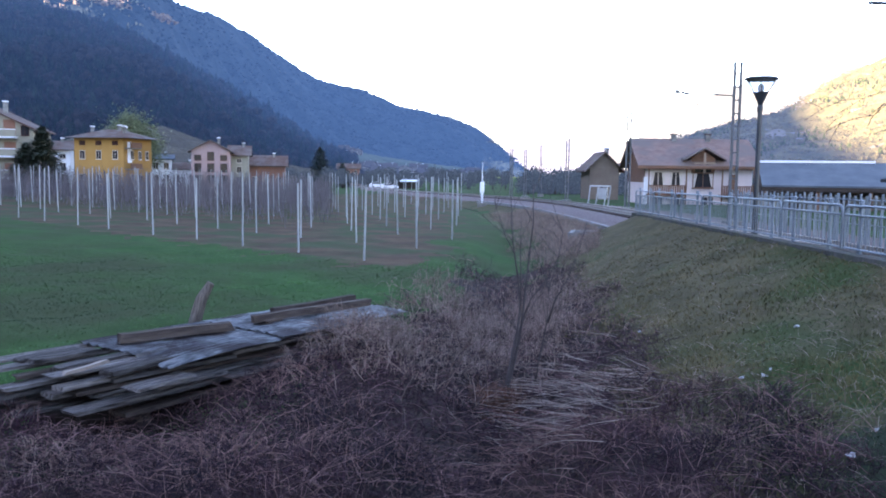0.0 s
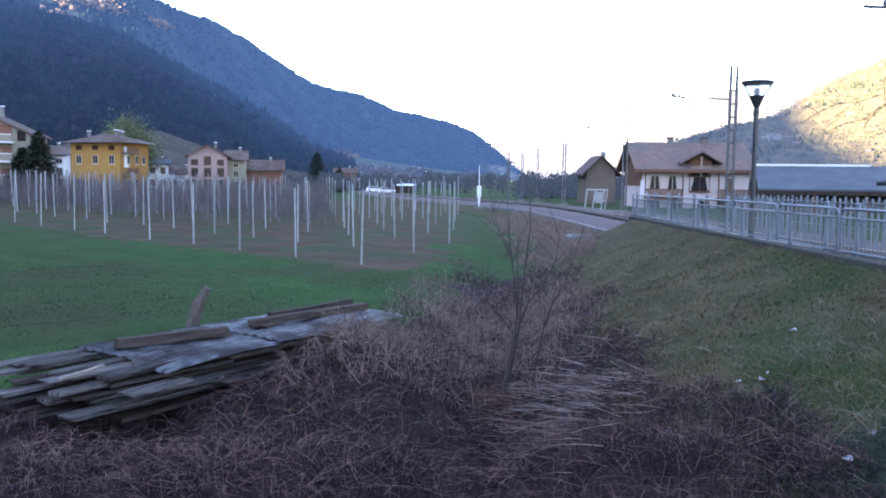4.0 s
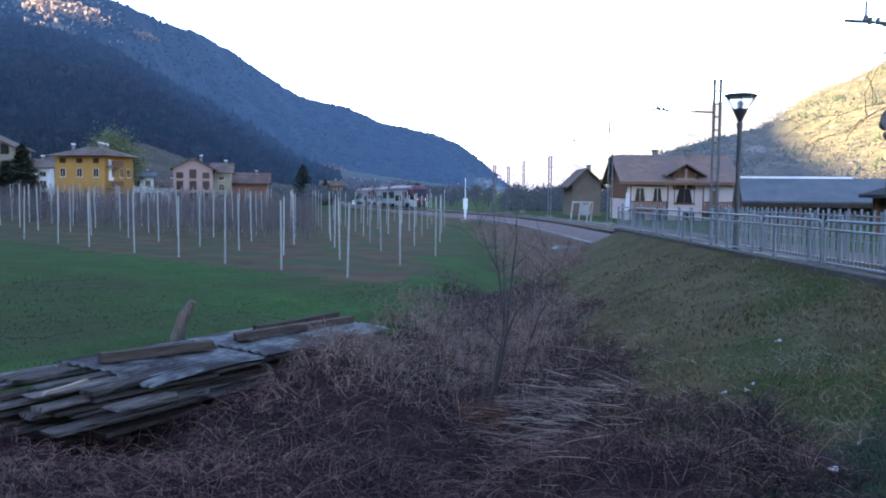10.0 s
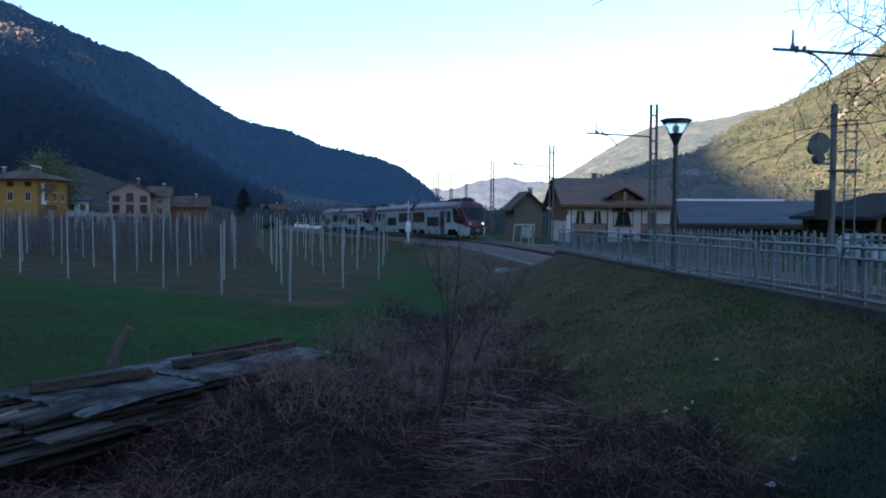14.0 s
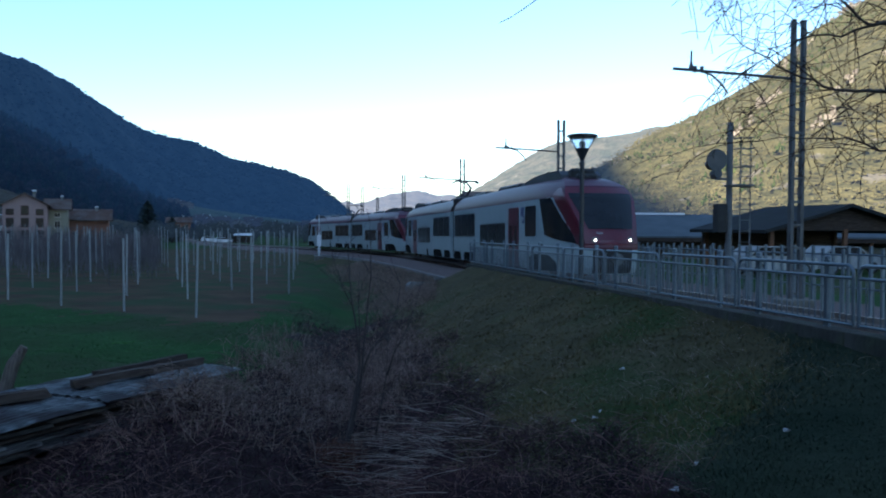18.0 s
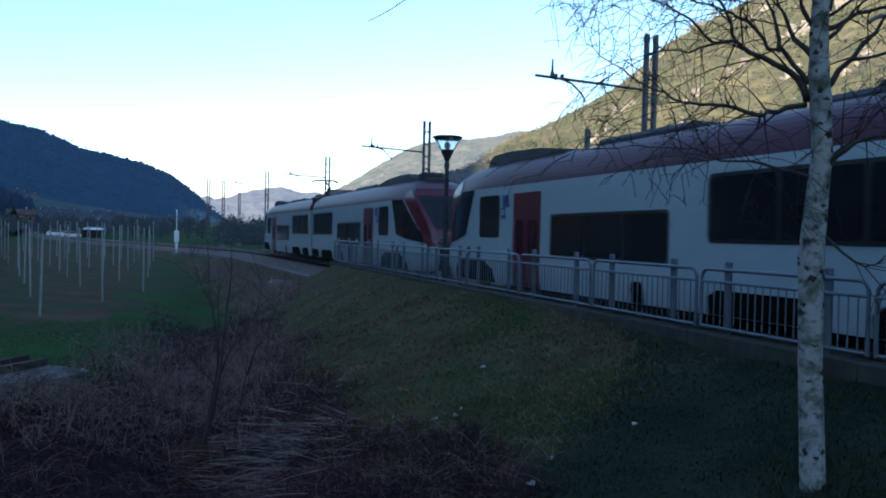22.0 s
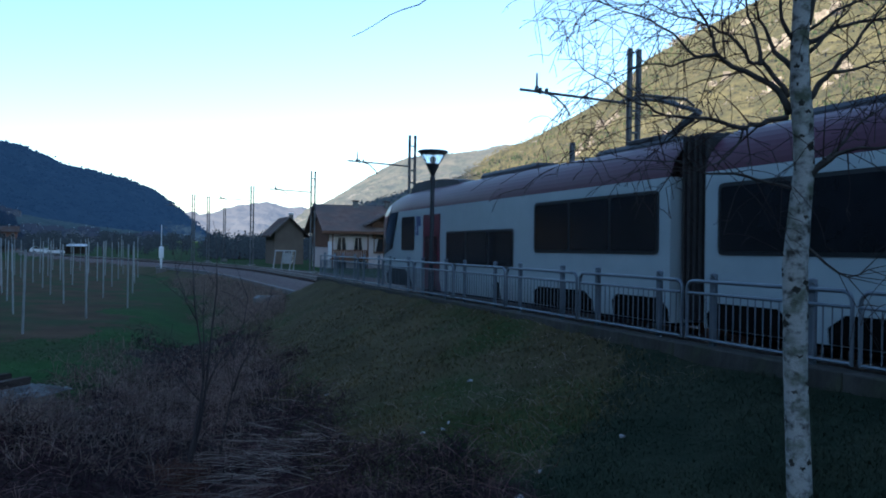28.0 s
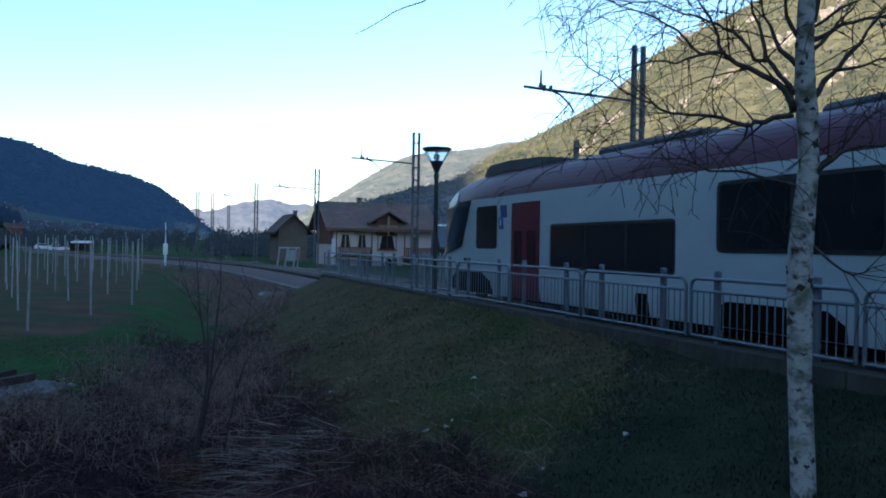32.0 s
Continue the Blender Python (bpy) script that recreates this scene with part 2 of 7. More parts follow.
M_LIMB = mat("grey_birch_limb", (0.0216, 0.0189, 0.0171), (0.0765, 0.072, 0.0648), 9.0, 0.85, 0.4, spec=0.1)
M_SAPLING = mat("grey_sapling_bark", (0.0337, 0.02738, 0.02843), (0.07371, 0.06107, 0.05897), 4.0, 0.85, 0.3, spec=0.1)
M_TILE = mat("brown_roof", (0.06375, 0.039, 0.03225), (0.1162, 0.075, 0.06), 1.5, 0.9, 0.5, second=(0.12, 0.0975, 0.0863), second_scale=0.4, spec=0.1)
M_SLATE = mat("grey_sheet_roof", (0.0601, 0.0722, 0.08505), (0.1002, 0.1153, 0.1302), 0.6, 0.85, 0.2, spec=0.2)
M_SHEDROOF = mat("dark_matte_roof", (0.020, 0.022, 0.024), (0.036, 0.038, 0.040), 0.8, 0.95, 0.3, spec=0.05)
M_KERB = mat("pale_kerb_concrete", (0.1364, 0.1364, 0.1333), (0.2108, 0.2108, 0.2046), 2.0, 0.9, 0.3, rand=0.1, spec=0.1)
M_PLASTER = mat("pink_white_plaster", (0.485, 0.405, 0.373), (0.567, 0.485, 0.453), 0.8, 0.9, 0.2, spec=0.1)
M_PINK = mat("pink_plaster", (0.2809, 0.1964, 0.1885), (0.321, 0.2308, 0.2218), 0.5, 0.9, 0.2, spec=0.1)
M_YELLOW = mat("yellow_plaster", (0.3153, 0.1707, 0.04896), (0.3587, 0.2111, 0.06854), 0.5, 0.9, 0.2, spec=0.1)
M_ORANGE = mat("ochre_plaster", (0.255, 0.1377, 0.0408), (0.2958, 0.1683, 0.0561), 0.5, 0.9, 0.2, spec=0.1)
# Village walls and roofs carry their haze as emission in the material.
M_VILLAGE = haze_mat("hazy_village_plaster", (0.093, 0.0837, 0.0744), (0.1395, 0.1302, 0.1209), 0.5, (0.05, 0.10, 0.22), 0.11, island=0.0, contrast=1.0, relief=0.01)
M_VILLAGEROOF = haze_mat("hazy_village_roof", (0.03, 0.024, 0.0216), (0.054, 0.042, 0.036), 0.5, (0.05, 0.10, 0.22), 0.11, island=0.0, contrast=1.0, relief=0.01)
M_CREAM = mat("cream_plaster", (0.2317, 0.2106, 0.1599), (0.2699, 0.2527, 0.202), 0.5, 0.9, 0.2, spec=0.1)
M_BRICK = mat("brick_red_wall", (0.168, 0.084, 0.0595), (0.231, 0.119, 0.084), 0.5, 0.9, 0.2, spec=0.1)
M_OCHREWALL = mat("faded_ochre_plaster", (0.1241, 0.09474, 0.07337), (0.1672, 0.1338, 0.1039), 0.8, 0.9, 0.2, spec=0.1)
M_CHALET = mat("chalet_timber", (0.10, 0.052, 0.032), (0.18, 0.10, 0.065), 1.5, 0.8, 0.4, stretch=(1, 1, 8), spec=0.1)
M_GABLET = mat("pale_old_timber", (0.20, 0.145, 0.11), (0.29, 0.22, 0.17), 1.5, 0.85, 0.3, spec=0.1)
M_WINDOW = mat("window_pane", (0.012, 0.012, 0.014), (0.03, 0.028, 0.03), 0.8, 0.15, spec=0.2)
M_SHUTTER = mat("dark_brown_shutter", (0.03, 0.014, 0.012), (0.06, 0.03, 0.025), 2.0, 0.85, 0.2, spec=0.1)
M_FRAME = mat("window_trim", (0.40, 0.34, 0.28), (0.52, 0.46, 0.40), 2.0, 0.7)
M_WHITEP = mat("white_paint", (0.595, 0.603, 0.612), (0.68, 0.68, 0.689), 2.0, 0.6)
M_LITTER = mat("pale_litter", (0.30, 0.30, 0.31), (0.42, 0.42, 0.44), 9.0, 0.7, island=0.1)
M_FIR = mat("fir_needles", (0.0096, 0.0176, 0.0112), (0.024, 0.04, 0.02), 2.0, 0.9, island=0.4)
M_SHRUB = mat("budding_leaves", (0.06672, 0.08384, 0.0391), (0.1339, 0.155, 0.078), 1.0, 0.9, island=0.4)
M_LAMPGLASS = mat("frosted_lamp_glass", (0.8, 0.84, 0.88), (0.88, 0.9, 0.93), 2.0, 0.2)
M_LAMPGLASS.node_tree.nodes["Principled BSDF"].inputs["Transmission Weight"].default_value = 0.8
M_LAMPGLASS.node_tree.nodes["Principled BSDF"].inputs["IOR"].default_value = 1.06
M_CHALETROOF = mat("faded_tile_roof", (0.125, 0.082, 0.07), (0.205, 0.14, 0.118), 1.5, 0.9, 0.5, second=(0.13, 0.105, 0.095), second_scale=0.4, spec=0.1)
# Bluish emission in the slope materials stands in for haze, some by distance.
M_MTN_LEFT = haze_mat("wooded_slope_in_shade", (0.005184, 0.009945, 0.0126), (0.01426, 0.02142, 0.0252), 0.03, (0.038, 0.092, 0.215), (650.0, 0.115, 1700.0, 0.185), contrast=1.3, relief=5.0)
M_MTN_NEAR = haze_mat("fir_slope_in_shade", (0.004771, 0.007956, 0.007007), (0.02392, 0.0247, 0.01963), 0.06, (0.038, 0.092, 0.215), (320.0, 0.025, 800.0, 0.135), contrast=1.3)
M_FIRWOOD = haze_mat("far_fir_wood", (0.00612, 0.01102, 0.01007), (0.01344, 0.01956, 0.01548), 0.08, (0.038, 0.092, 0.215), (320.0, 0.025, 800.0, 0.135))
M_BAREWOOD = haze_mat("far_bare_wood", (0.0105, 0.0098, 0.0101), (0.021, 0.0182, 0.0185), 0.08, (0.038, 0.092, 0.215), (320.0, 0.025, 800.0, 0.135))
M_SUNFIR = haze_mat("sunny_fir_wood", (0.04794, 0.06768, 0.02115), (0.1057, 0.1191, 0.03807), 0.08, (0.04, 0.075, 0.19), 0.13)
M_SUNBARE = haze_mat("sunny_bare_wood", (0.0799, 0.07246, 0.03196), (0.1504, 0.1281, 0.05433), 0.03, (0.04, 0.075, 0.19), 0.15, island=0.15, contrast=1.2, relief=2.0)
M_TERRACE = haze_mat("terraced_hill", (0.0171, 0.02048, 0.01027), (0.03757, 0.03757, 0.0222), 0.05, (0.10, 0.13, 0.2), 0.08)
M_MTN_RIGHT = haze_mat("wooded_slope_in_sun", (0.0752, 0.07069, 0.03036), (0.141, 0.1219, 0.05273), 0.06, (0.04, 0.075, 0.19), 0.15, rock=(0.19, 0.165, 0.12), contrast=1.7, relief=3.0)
M_ROCK = haze_mat("pale_cliff_rock", (0.1591, 0.1293, 0.09936), (0.3282, 0.2785, 0.2177), 0.25, (0.04, 0.075, 0.19), 0.13, island=0.2, relief=1.0)
# Brown far lighter than the slope, its brightness standing in for sunlight.
M_SUNPATCH = haze_mat("sun_patch_brown", (0.085, 0.062, 0.046), (0.19, 0.145, 0.11), 0.25, (0.04, 0.085, 0.20), 0.13, island=0.3, relief=1.0)
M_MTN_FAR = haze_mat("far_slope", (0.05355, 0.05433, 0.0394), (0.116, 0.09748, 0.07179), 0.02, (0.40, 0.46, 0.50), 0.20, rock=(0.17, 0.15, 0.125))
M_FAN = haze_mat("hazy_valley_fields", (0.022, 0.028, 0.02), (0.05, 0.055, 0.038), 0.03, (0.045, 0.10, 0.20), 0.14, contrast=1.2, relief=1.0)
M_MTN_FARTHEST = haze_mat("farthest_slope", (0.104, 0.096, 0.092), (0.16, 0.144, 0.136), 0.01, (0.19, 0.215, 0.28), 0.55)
M_BANKWEED = mat("pale_bank_weed", (0.1266, 0.09058, 0.07798), (0.2646, 0.1952, 0.1613), 2.0, 0.85, island=0.4, spec=0.05)
M_MTN_REAR = haze_mat("rear_slope", (0.03, 0.04, 0.03), (0.08, 0.08, 0.05), 0.03, (0.05, 0.10, 0.25), 0.08)

# ---- mesh helpers ----
def finish(name, bm, material, parent=None, label="", smooth=False):
    me = bpy.data.meshes.new(name)
    bm.to_mesh(me)
    bm.free()
    me.materials.append(material)
    if smooth:
        me.shade_smooth()
    ob = new(name, me)
    if parent is not None:
        ob.parent = parent
    if label:
        ob["label"] = label
    return ob


def part(name, bm, material, parent, label="", smooth=False):
    return finish(name, bm, material, parent, label, smooth)


def thing(name, label, category, group="", kind="", m=None):
    ob = tagged(new(name), label, category, group, kind)
    ob.empty_display_size = 0.2
    if m is not None:
        ob.matrix_basis = m
    return ob


def raw(name, verts, faces, material, parent=None, smooth=False):
    """One mesh from number arrays; faces are equal-sided."""
    verts, faces = np.asarray(verts, np.float32), np.asarray(faces, np.int32)
    me = bpy.data.meshes.new(name)
    me.vertices.add(len(verts))
    me.vertices.foreach_set("co", verts.ravel())
    k = faces.shape[1]
    me.loops.add(faces.size)
    me.loops.foreach_set("vertex_index", faces.ravel())
    me.polygons.add(len(faces))
    me.polygons.foreach_set("loop_start", np.arange(0, faces.size, k, dtype=np.int32))
    me.polygons.foreach_set("loop_total", np.full(len(faces), k, np.int32))
    me.update(calc_edges=True)
    me.validate()
    me.materials.append(material)
    if smooth:
        me.shade_smooth()
    ob = new(name, me)
    if parent is not None:
        ob.parent = parent
    return ob


def box(bm, x0, x1, y0, y1, z0, z1, bevel=0.0, m=None):
    """A box between two corners, its edges chamfered."""
    v = [bm.verts.new((x, y, z)) for z in (z0, z1) for y in (y0, y1) for x in (x0, x1)]
    f = [bm.faces.new([v[i] for i in q]) for q in ((0, 2, 3, 1), (4, 5, 7, 6), (0, 1, 5, 4), (2, 6, 7, 3), (0, 4, 6, 2), (1, 3, 7, 5))]
    if bevel:
        edges = list({e for q in f for e in q.edges})
        r = bmesh.ops.bevel(bm, geom=edges, offset=bevel, segments=1, affect="EDGES")
        v = list({w for q in r["faces"] for w in q.verts} | {w for w in v if w.is_valid})
    if m is not None:
        bmesh.ops.transform(bm, matrix=m, verts=v)
    return bm


def boxed(*a, **k):
    return box(bmesh.new(), *a, **k)


def tube(bm, pts, radii, n=6, cap=True):
    """A round bar along points; radii one or one a point."""
    pts = [Vector(p) for p in pts]
    if not hasattr(radii, "__len__"):
        radii = [radii] * len(pts)
    rings, ref = [], None
    for i, p in enumerate(pts):
        d = (pts[min(i + 1, len(pts) - 1)] - pts[max(i - 1, 0)]).normalized()
        if ref is None:
            ref = d.orthogonal().normalized()
        ref = (ref - d * ref.dot(d)).normalized()
        up = d.cross(ref)
        rings.append([bm.verts.new(p + (ref * math.cos(a) + up * math.sin(a)) * radii[i]) for a in (2 * math.pi * k / n for k in range(n))])
    for a, b in zip(rings, rings[1:]):
        for k in range(n):
            bm.faces.new((a[k], a[(k + 1) % n], b[(k + 1) % n], b[k]))
    if cap:
        bm.faces.new(rings[0][::-1])
        bm.faces.new(rings[-1])
    return bm


def tubed(pts, radii, n=6):
    return tube(bmesh.new(), pts, radii, n)


def prism(bm, poly, axis, a, b):
    """A polygon in two of the axes, drawn out along the third from a to b."""
    def at(p, q):
        c = list(p)
        c.insert(axis, q)
        return c
    lo, hi = [bm.verts.new(at(p, a)) for p in poly], [bm.verts.new(at(p, b)) for p in poly]
    n = len(poly)
    for i in range(n):
        bm.faces.new((lo[i], lo[(i + 1) % n], hi[(i + 1) % n], hi[i]))
    bm.faces.new(lo[::-1])
    bm.faces.new(hi)
    bmesh.ops.recalc_face_normals(bm, faces=bm.faces)
    return bm


def prismed(poly, axis, a, b):
    return prism(bmesh.new(), poly, axis, a, b)


# ---- the plan: heights are given from the eye and lifted by EYE_Z ----
TRACK = [(9.73, -140.0), (9.73, 0.0), (9.73, 50.0), (9.45, 64.0), (8.3, 76.0), (6.0, 88.0), (3.0, 100.0), (-0.7, 114.0), (-6.0, 135.0), (-13.5, 170.0), (-21.0, 215.0), (-28.0, 262.0), (-38.0, 330.0), (-62.0, 500.0)]
_ty = np.array([p[1] for p in TRACK])
_tx = np.array([p[0] for p in TRACK])
_yy = np.arange(-140.0, 500.0, 0.5)
_raw = np.interp(_yy, _ty, _tx)
_k = np.hanning(33)
_xx = np.convolve(np.pad(_raw, 16, mode="edge"), _k / _k.sum(), mode="valid")


def track_x(y):
    return np.interp(y, _yy, _xx)


def rail_z(y):
    """Top of the rails."""
    return EYE_Z - 1.42 - 0.0116 * np.minimum(y, 330.0)


_zz = rail_z(_yy)
_arc = np.concatenate([[0.0], np.cumsum(np.sqrt(np.diff(_xx) ** 2 + np.diff(_yy) ** 2))])


def arc_at(y):
    return float(np.interp(y, _yy, _arc))


def on_track(s):
    """The point of the track's middle at length s along it."""
    return Vector((float(np.interp(s, _arc, _xx)), float(np.interp(s, _arc, _yy)), float(np.interp(s, _arc, _zz))))


FENCE_X = 7.0


def smooth(a, b, x):
    t = np.clip((x - a) / (b - a), 0, 1)
    return t * t * (3 - 2 * t)


def ditch_x(y):
    return 0.0 + 0.07 * np.clip(y, 0, 45)


def fence_foot(y):
    """Top of the low wall under the fence."""
    return EYE_Z - 1.22 - 0.006 * y


def ground(x, y):
    """Height of the ground."""
    x, y = np.asarray(x, float), np.asarray(y, float)
    field = EYE_Z - 2.6 - 0.0116 * np.clip(y, -60, 330) - 0.0135 * np.clip(x, -80, 0)
    dx = ditch_x(y)
    ditch = np.exp(-(((x - dx) / 1.15) ** 2)) * 0.55 * smooth(48, 34, y)
    z = field - ditch
    # the railway's bank
    dt = x - track_x(y)
    rail = rail_z(y)
    bed = rail - 0.24
    right = smooth(30, 80, dt)
    z = z + smooth(-6.4, -2.75, dt) * (np.maximum(rail - 0.62, field) - z)
    z = z + smooth(-2.7, -1.5, dt) * (bed * (1 - right) + field * right - z)
    z = np.where(dt > 2.2, z - 0.25 * smooth(2.2, 4.0, dt) * (1 - right), z)
    # the grass slope below the fence
    top = fence_foot(y) - 0.08 - 0.12 * smooth(16, 8, y)
    foot = dx + 0.9
    u = np.clip((x - foot) / (FENCE_X - 0.1 - foot), 0, 1)
    u = u ** 0.92
    slope = (field - 0.42) + (top - field + 0.42) * u
    end = smooth(36.5, 31.0, y + 0.8 * np.maximum(0, 7 - x) * 0.55)
    on = (x > foot) & (x < FENCE_X + 0.2)
    z = np.where(on, np.maximum(z, slope * end + z * (1 - end)), z)
    strip = (x >= FENCE_X + 0.2) & (dt < -1.6)
    z = np.where(strip, z + (np.minimum(fence_foot(y) - 0.05, bed + 0.15) - z) * end, z)
    # the culvert's mouth
    z = z + smooth(2.0, 1.1, np.hypot(x - 5.6, y - 34.0)) * (np.minimum(z, rail - 0.86) - z)
    # the road on which the camera stands
    road = smooth(5.2, 2.2, y)
    z = z + (EYE_Z - 1.62 - z) * road * smooth(8.0, 5.5, np.abs(x - 0.5))
    # a hollow before the wood pile, and small bumps off the railway
    z = z - 0.36 * np.exp(-((x + 3.35) ** 2 + (y - 8.55) ** 2) / 2.2)
    flat = smooth(-2.0, -3.2, dt) + smooth(3.0, 4.0, dt)
    return z + (0.045 * wavy(x, y, 1.7) + 0.02 * wavy(x, y, 5.1, 2.0)) * np.exp(-np.hypot(x, y) / 60.0) * flat


def wavy(x, y, s, seed=0.0):
    """Cheap rolling noise from sums of sines."""
    return (np.sin(x * s + 1.3 + seed) * np.cos(y * s * 1.13 - 0.7 + seed) + 0.5 * np.sin(x * s * 2.3 - y * s * 1.9 + seed * 2) + 0.25 * np.cos(x * s * 4.7 + y * s * 5.1))

def shade_strip(x, y, seed=None):
    """True on the strip below the birch and along the wall whose colour is darkened for shade, with a scattered edge
    where a seed is given.
    """
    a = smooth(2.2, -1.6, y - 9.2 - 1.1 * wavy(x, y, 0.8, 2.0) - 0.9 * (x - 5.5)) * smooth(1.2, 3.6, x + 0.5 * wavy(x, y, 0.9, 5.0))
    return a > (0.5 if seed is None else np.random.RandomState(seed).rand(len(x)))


# ---- ground, one sheet to the horizon ----
def build_ground():
    az = np.radians(np.concatenate([np.arange(-180, -45, 5.0), np.arange(-45, 70, 0.4), np.arange(70, 180.1, 5.0)]))
    r = [0.02]
    while r[-1] < 4800:
        r.append(r[-1] * 1.022 + 0.02)
    r = np.array(r)
    A, R = np.meshgrid(az, r)
    X, Y = R * np.sin(A), R * np.cos(A)
    X, Y = X + 0.4 * np.exp(-R / 2), Y - 0.4 * np.exp(-R / 2)
    Z = ground(X, Y)
    nr, na = X.shape
    idx = np.arange(nr * na).reshape(nr, na)
    faces = np.stack([idx[:-1, :-1], idx[1:, :-1], idx[1:, 1:], idx[:-1, 1:]], -1).reshape(-1, 4)[:, ::-1]
    ob = raw("ground", np.stack([X, Y, Z], -1).reshape(-1, 3), faces, M_MEADOW, smooth=True)
    ob.data.materials.append(M_SOIL)
    ob.data.materials.append(M_BALLAST)
    ob.data.materials.append(M_SLOPESOIL)
    ob.data.materials.append(M_TILLED)
    ob.data.materials.append(M_SHADESOIL)
    c = np.array([0.25 * (v[:-1, :-1] + v[1:, :-1] + v[1:, 1:] + v[:-1, 1:]) for v in (X, Y)])
    x, y = c[0].ravel(), c[1].ravel()
    dt = x - track_x(y)
    jit = 0.35 * wavy(x, y, 1.1, 4.0)
    k = np.zeros(len(x), np.int32)
    # tilled strip under the orchard
    u, v = orchard_uv(x, y)
    k[(v > -0.3 + 0.16 * wavy(x, y, 1.9, 1.0) + 0.05 * jit) & (u > -0.55) & (x < 0.041 * y - 1.7 + 1.0 * wavy(x, y, 0.55, 6.0) + 0.5 * jit) & (y < 150) & (v < 24) & (u < 30)] = 4
    dd = x - ditch_x(y)
    k[(dd > -1.2 + jit - smooth(19, 12, y) * 1.4 - smooth(15, 8, y) * 1.6) & (dd < 2.0 + jit + smooth(14, 7, y)) & (y < 27 + 4 * jit)] = 1
    k[((x + 3.9) ** 2 + (y - 8.3) ** 2 < 3.2 + jit) & (y > 5)] = 1
    k[(x > ditch_x(y) + 1.7 + jit) & (x < FENCE_X + 0.3) & (y < 36)] = 3
    k[(dt > -5.6 + 0.8 * jit) & (dt < -2.7) & (y > 30) & (y < 100)] = 3
    k[(dt > -2.75) & (dt < 6.5) & ((y > 31) | (x > FENCE_X + 0.2))] = 2
    # Turf on this strip takes the colour darkened for shade.
    k[(k == 3) & shade_strip(x, y)] = 5
    ob.data.polygons.foreach_set("material_index", k)
    tagged(ob, "meadow ground with a weedy ditch and a railway bank", "ground", kind="structure")


# Darker turf under the same strip, shade painted into the tones.
M_SHADESOIL = mat("shade_dark_turf", (0.01456, 0.0224, 0.01456), (0.0336, 0.04032, 0.02688), 0.9, 0.95, 0.7, fine=14, spec=0.03)
M_SLOPESOIL = mat("slope_turf", (0.04269, 0.03949, 0.02186), (0.08775, 0.07473, 0.04189), 0.9, 0.95, 0.3, fine=9, second=(0.030, 0.048, 0.017), second_scale=0.35, second_at=(0.52, 0.66), spec=0.03)
M_TILLED = mat("tilled_orchard_soil", (0.03715, 0.02647, 0.01791), (0.09178, 0.06175, 0.04072), 0.5, 0.95, 0.5, second=(0.034, 0.050, 0.023), second_scale=0.3, second_at=(0.44, 0.62), spec=0.03)
ROW_STEP, POST_STEP, CORNER = Vector((-2.72, 2.52)), Vector((1.2, 4.65)), Vector((-2.77, 26.85))


def orchard_uv(x, y):
    """Counts of rows and of posts from the orchard's corner."""
    det = ROW_STEP.x * POST_STEP.y - ROW_STEP.y * POST_STEP.x
    px, py = x - CORNER.x, y - CORNER.y
    return (px * POST_STEP.y - py * POST_STEP.x) / det, (ROW_STEP.x * py - ROW_STEP.y * px) / det


build_ground()


SLOPES = {}


def mountain(name, label, profile, d_base, d_ridge, material, base_z, rough, step, seed, bend=1.0, back=True, jag=0.55):
    """A slope that rises from d_base to a skyline given as (azimuth, elevation) in degrees."""
    a0, a1 = profile[0][0], profile[-1][0]
    az = np.arange(a0, a1 + 1e-6, step)
    el = np.interp(az, [p[0] for p in profile], [p[1] for p in profile])
    db = np.interp(az, [p[0] for p in d_base], [p[1] for p in d_base])
    dr = np.interp(az, [p[0] for p in d_ridge], [p[1] for p in d_ridge])
    v = np.concatenate([np.linspace(0, 1, 70), np.linspace(1.02, 1.5, 10) if back else []])
    V, A = np.meshgrid(v, np.radians(az), indexing="ij")
    D = db + (dr - db) * V
    top = EYE_Z + dr * np.tan(np.radians(el)) - base_z
    U = np.where(V <= 1, np.clip(V, 0, 1) ** bend, 1 - (V - 1) * 1.4)
    X, Y = D * np.sin(A), D * np.cos(A)
    s = 1.0 / rough
    n = wavy(X, Y, s, seed) + 0.5 * wavy(X, Y, s * 2.7, seed + 1) + 0.3 * wavy(X, Y, s * 7.1, seed + 2)
    Z = base_z + top * U + n * rough * 0.10 * np.clip(V * 4, 0, 1) * np.where(V < 1, 1 - 0.75 * np.clip(V, 0, 1) ** 4, 0.25)
    tr = np.random.RandomState(int(seed * 10) + 3).rand(*Z.shape)
    Z = Z + tr * dr * np.radians(step) * jag * (V > 0.05)
    nv, na = X.shape
    idx = np.arange(nv * na).reshape(nv, na)
    faces = np.stack([idx[:-1, :-1], idx[:-1, 1:], idx[1:, 1:], idx[1:, :-1]], -1).reshape(-1, 4)[:, ::-1]
    ob = raw(name, np.stack([X, Y, Z], -1).reshape(-1, 3), faces, material)
    SLOPES[name] = (X[:71], Y[:71], Z[:71])
    return tagged(ob, label, "mountain", kind="structure")


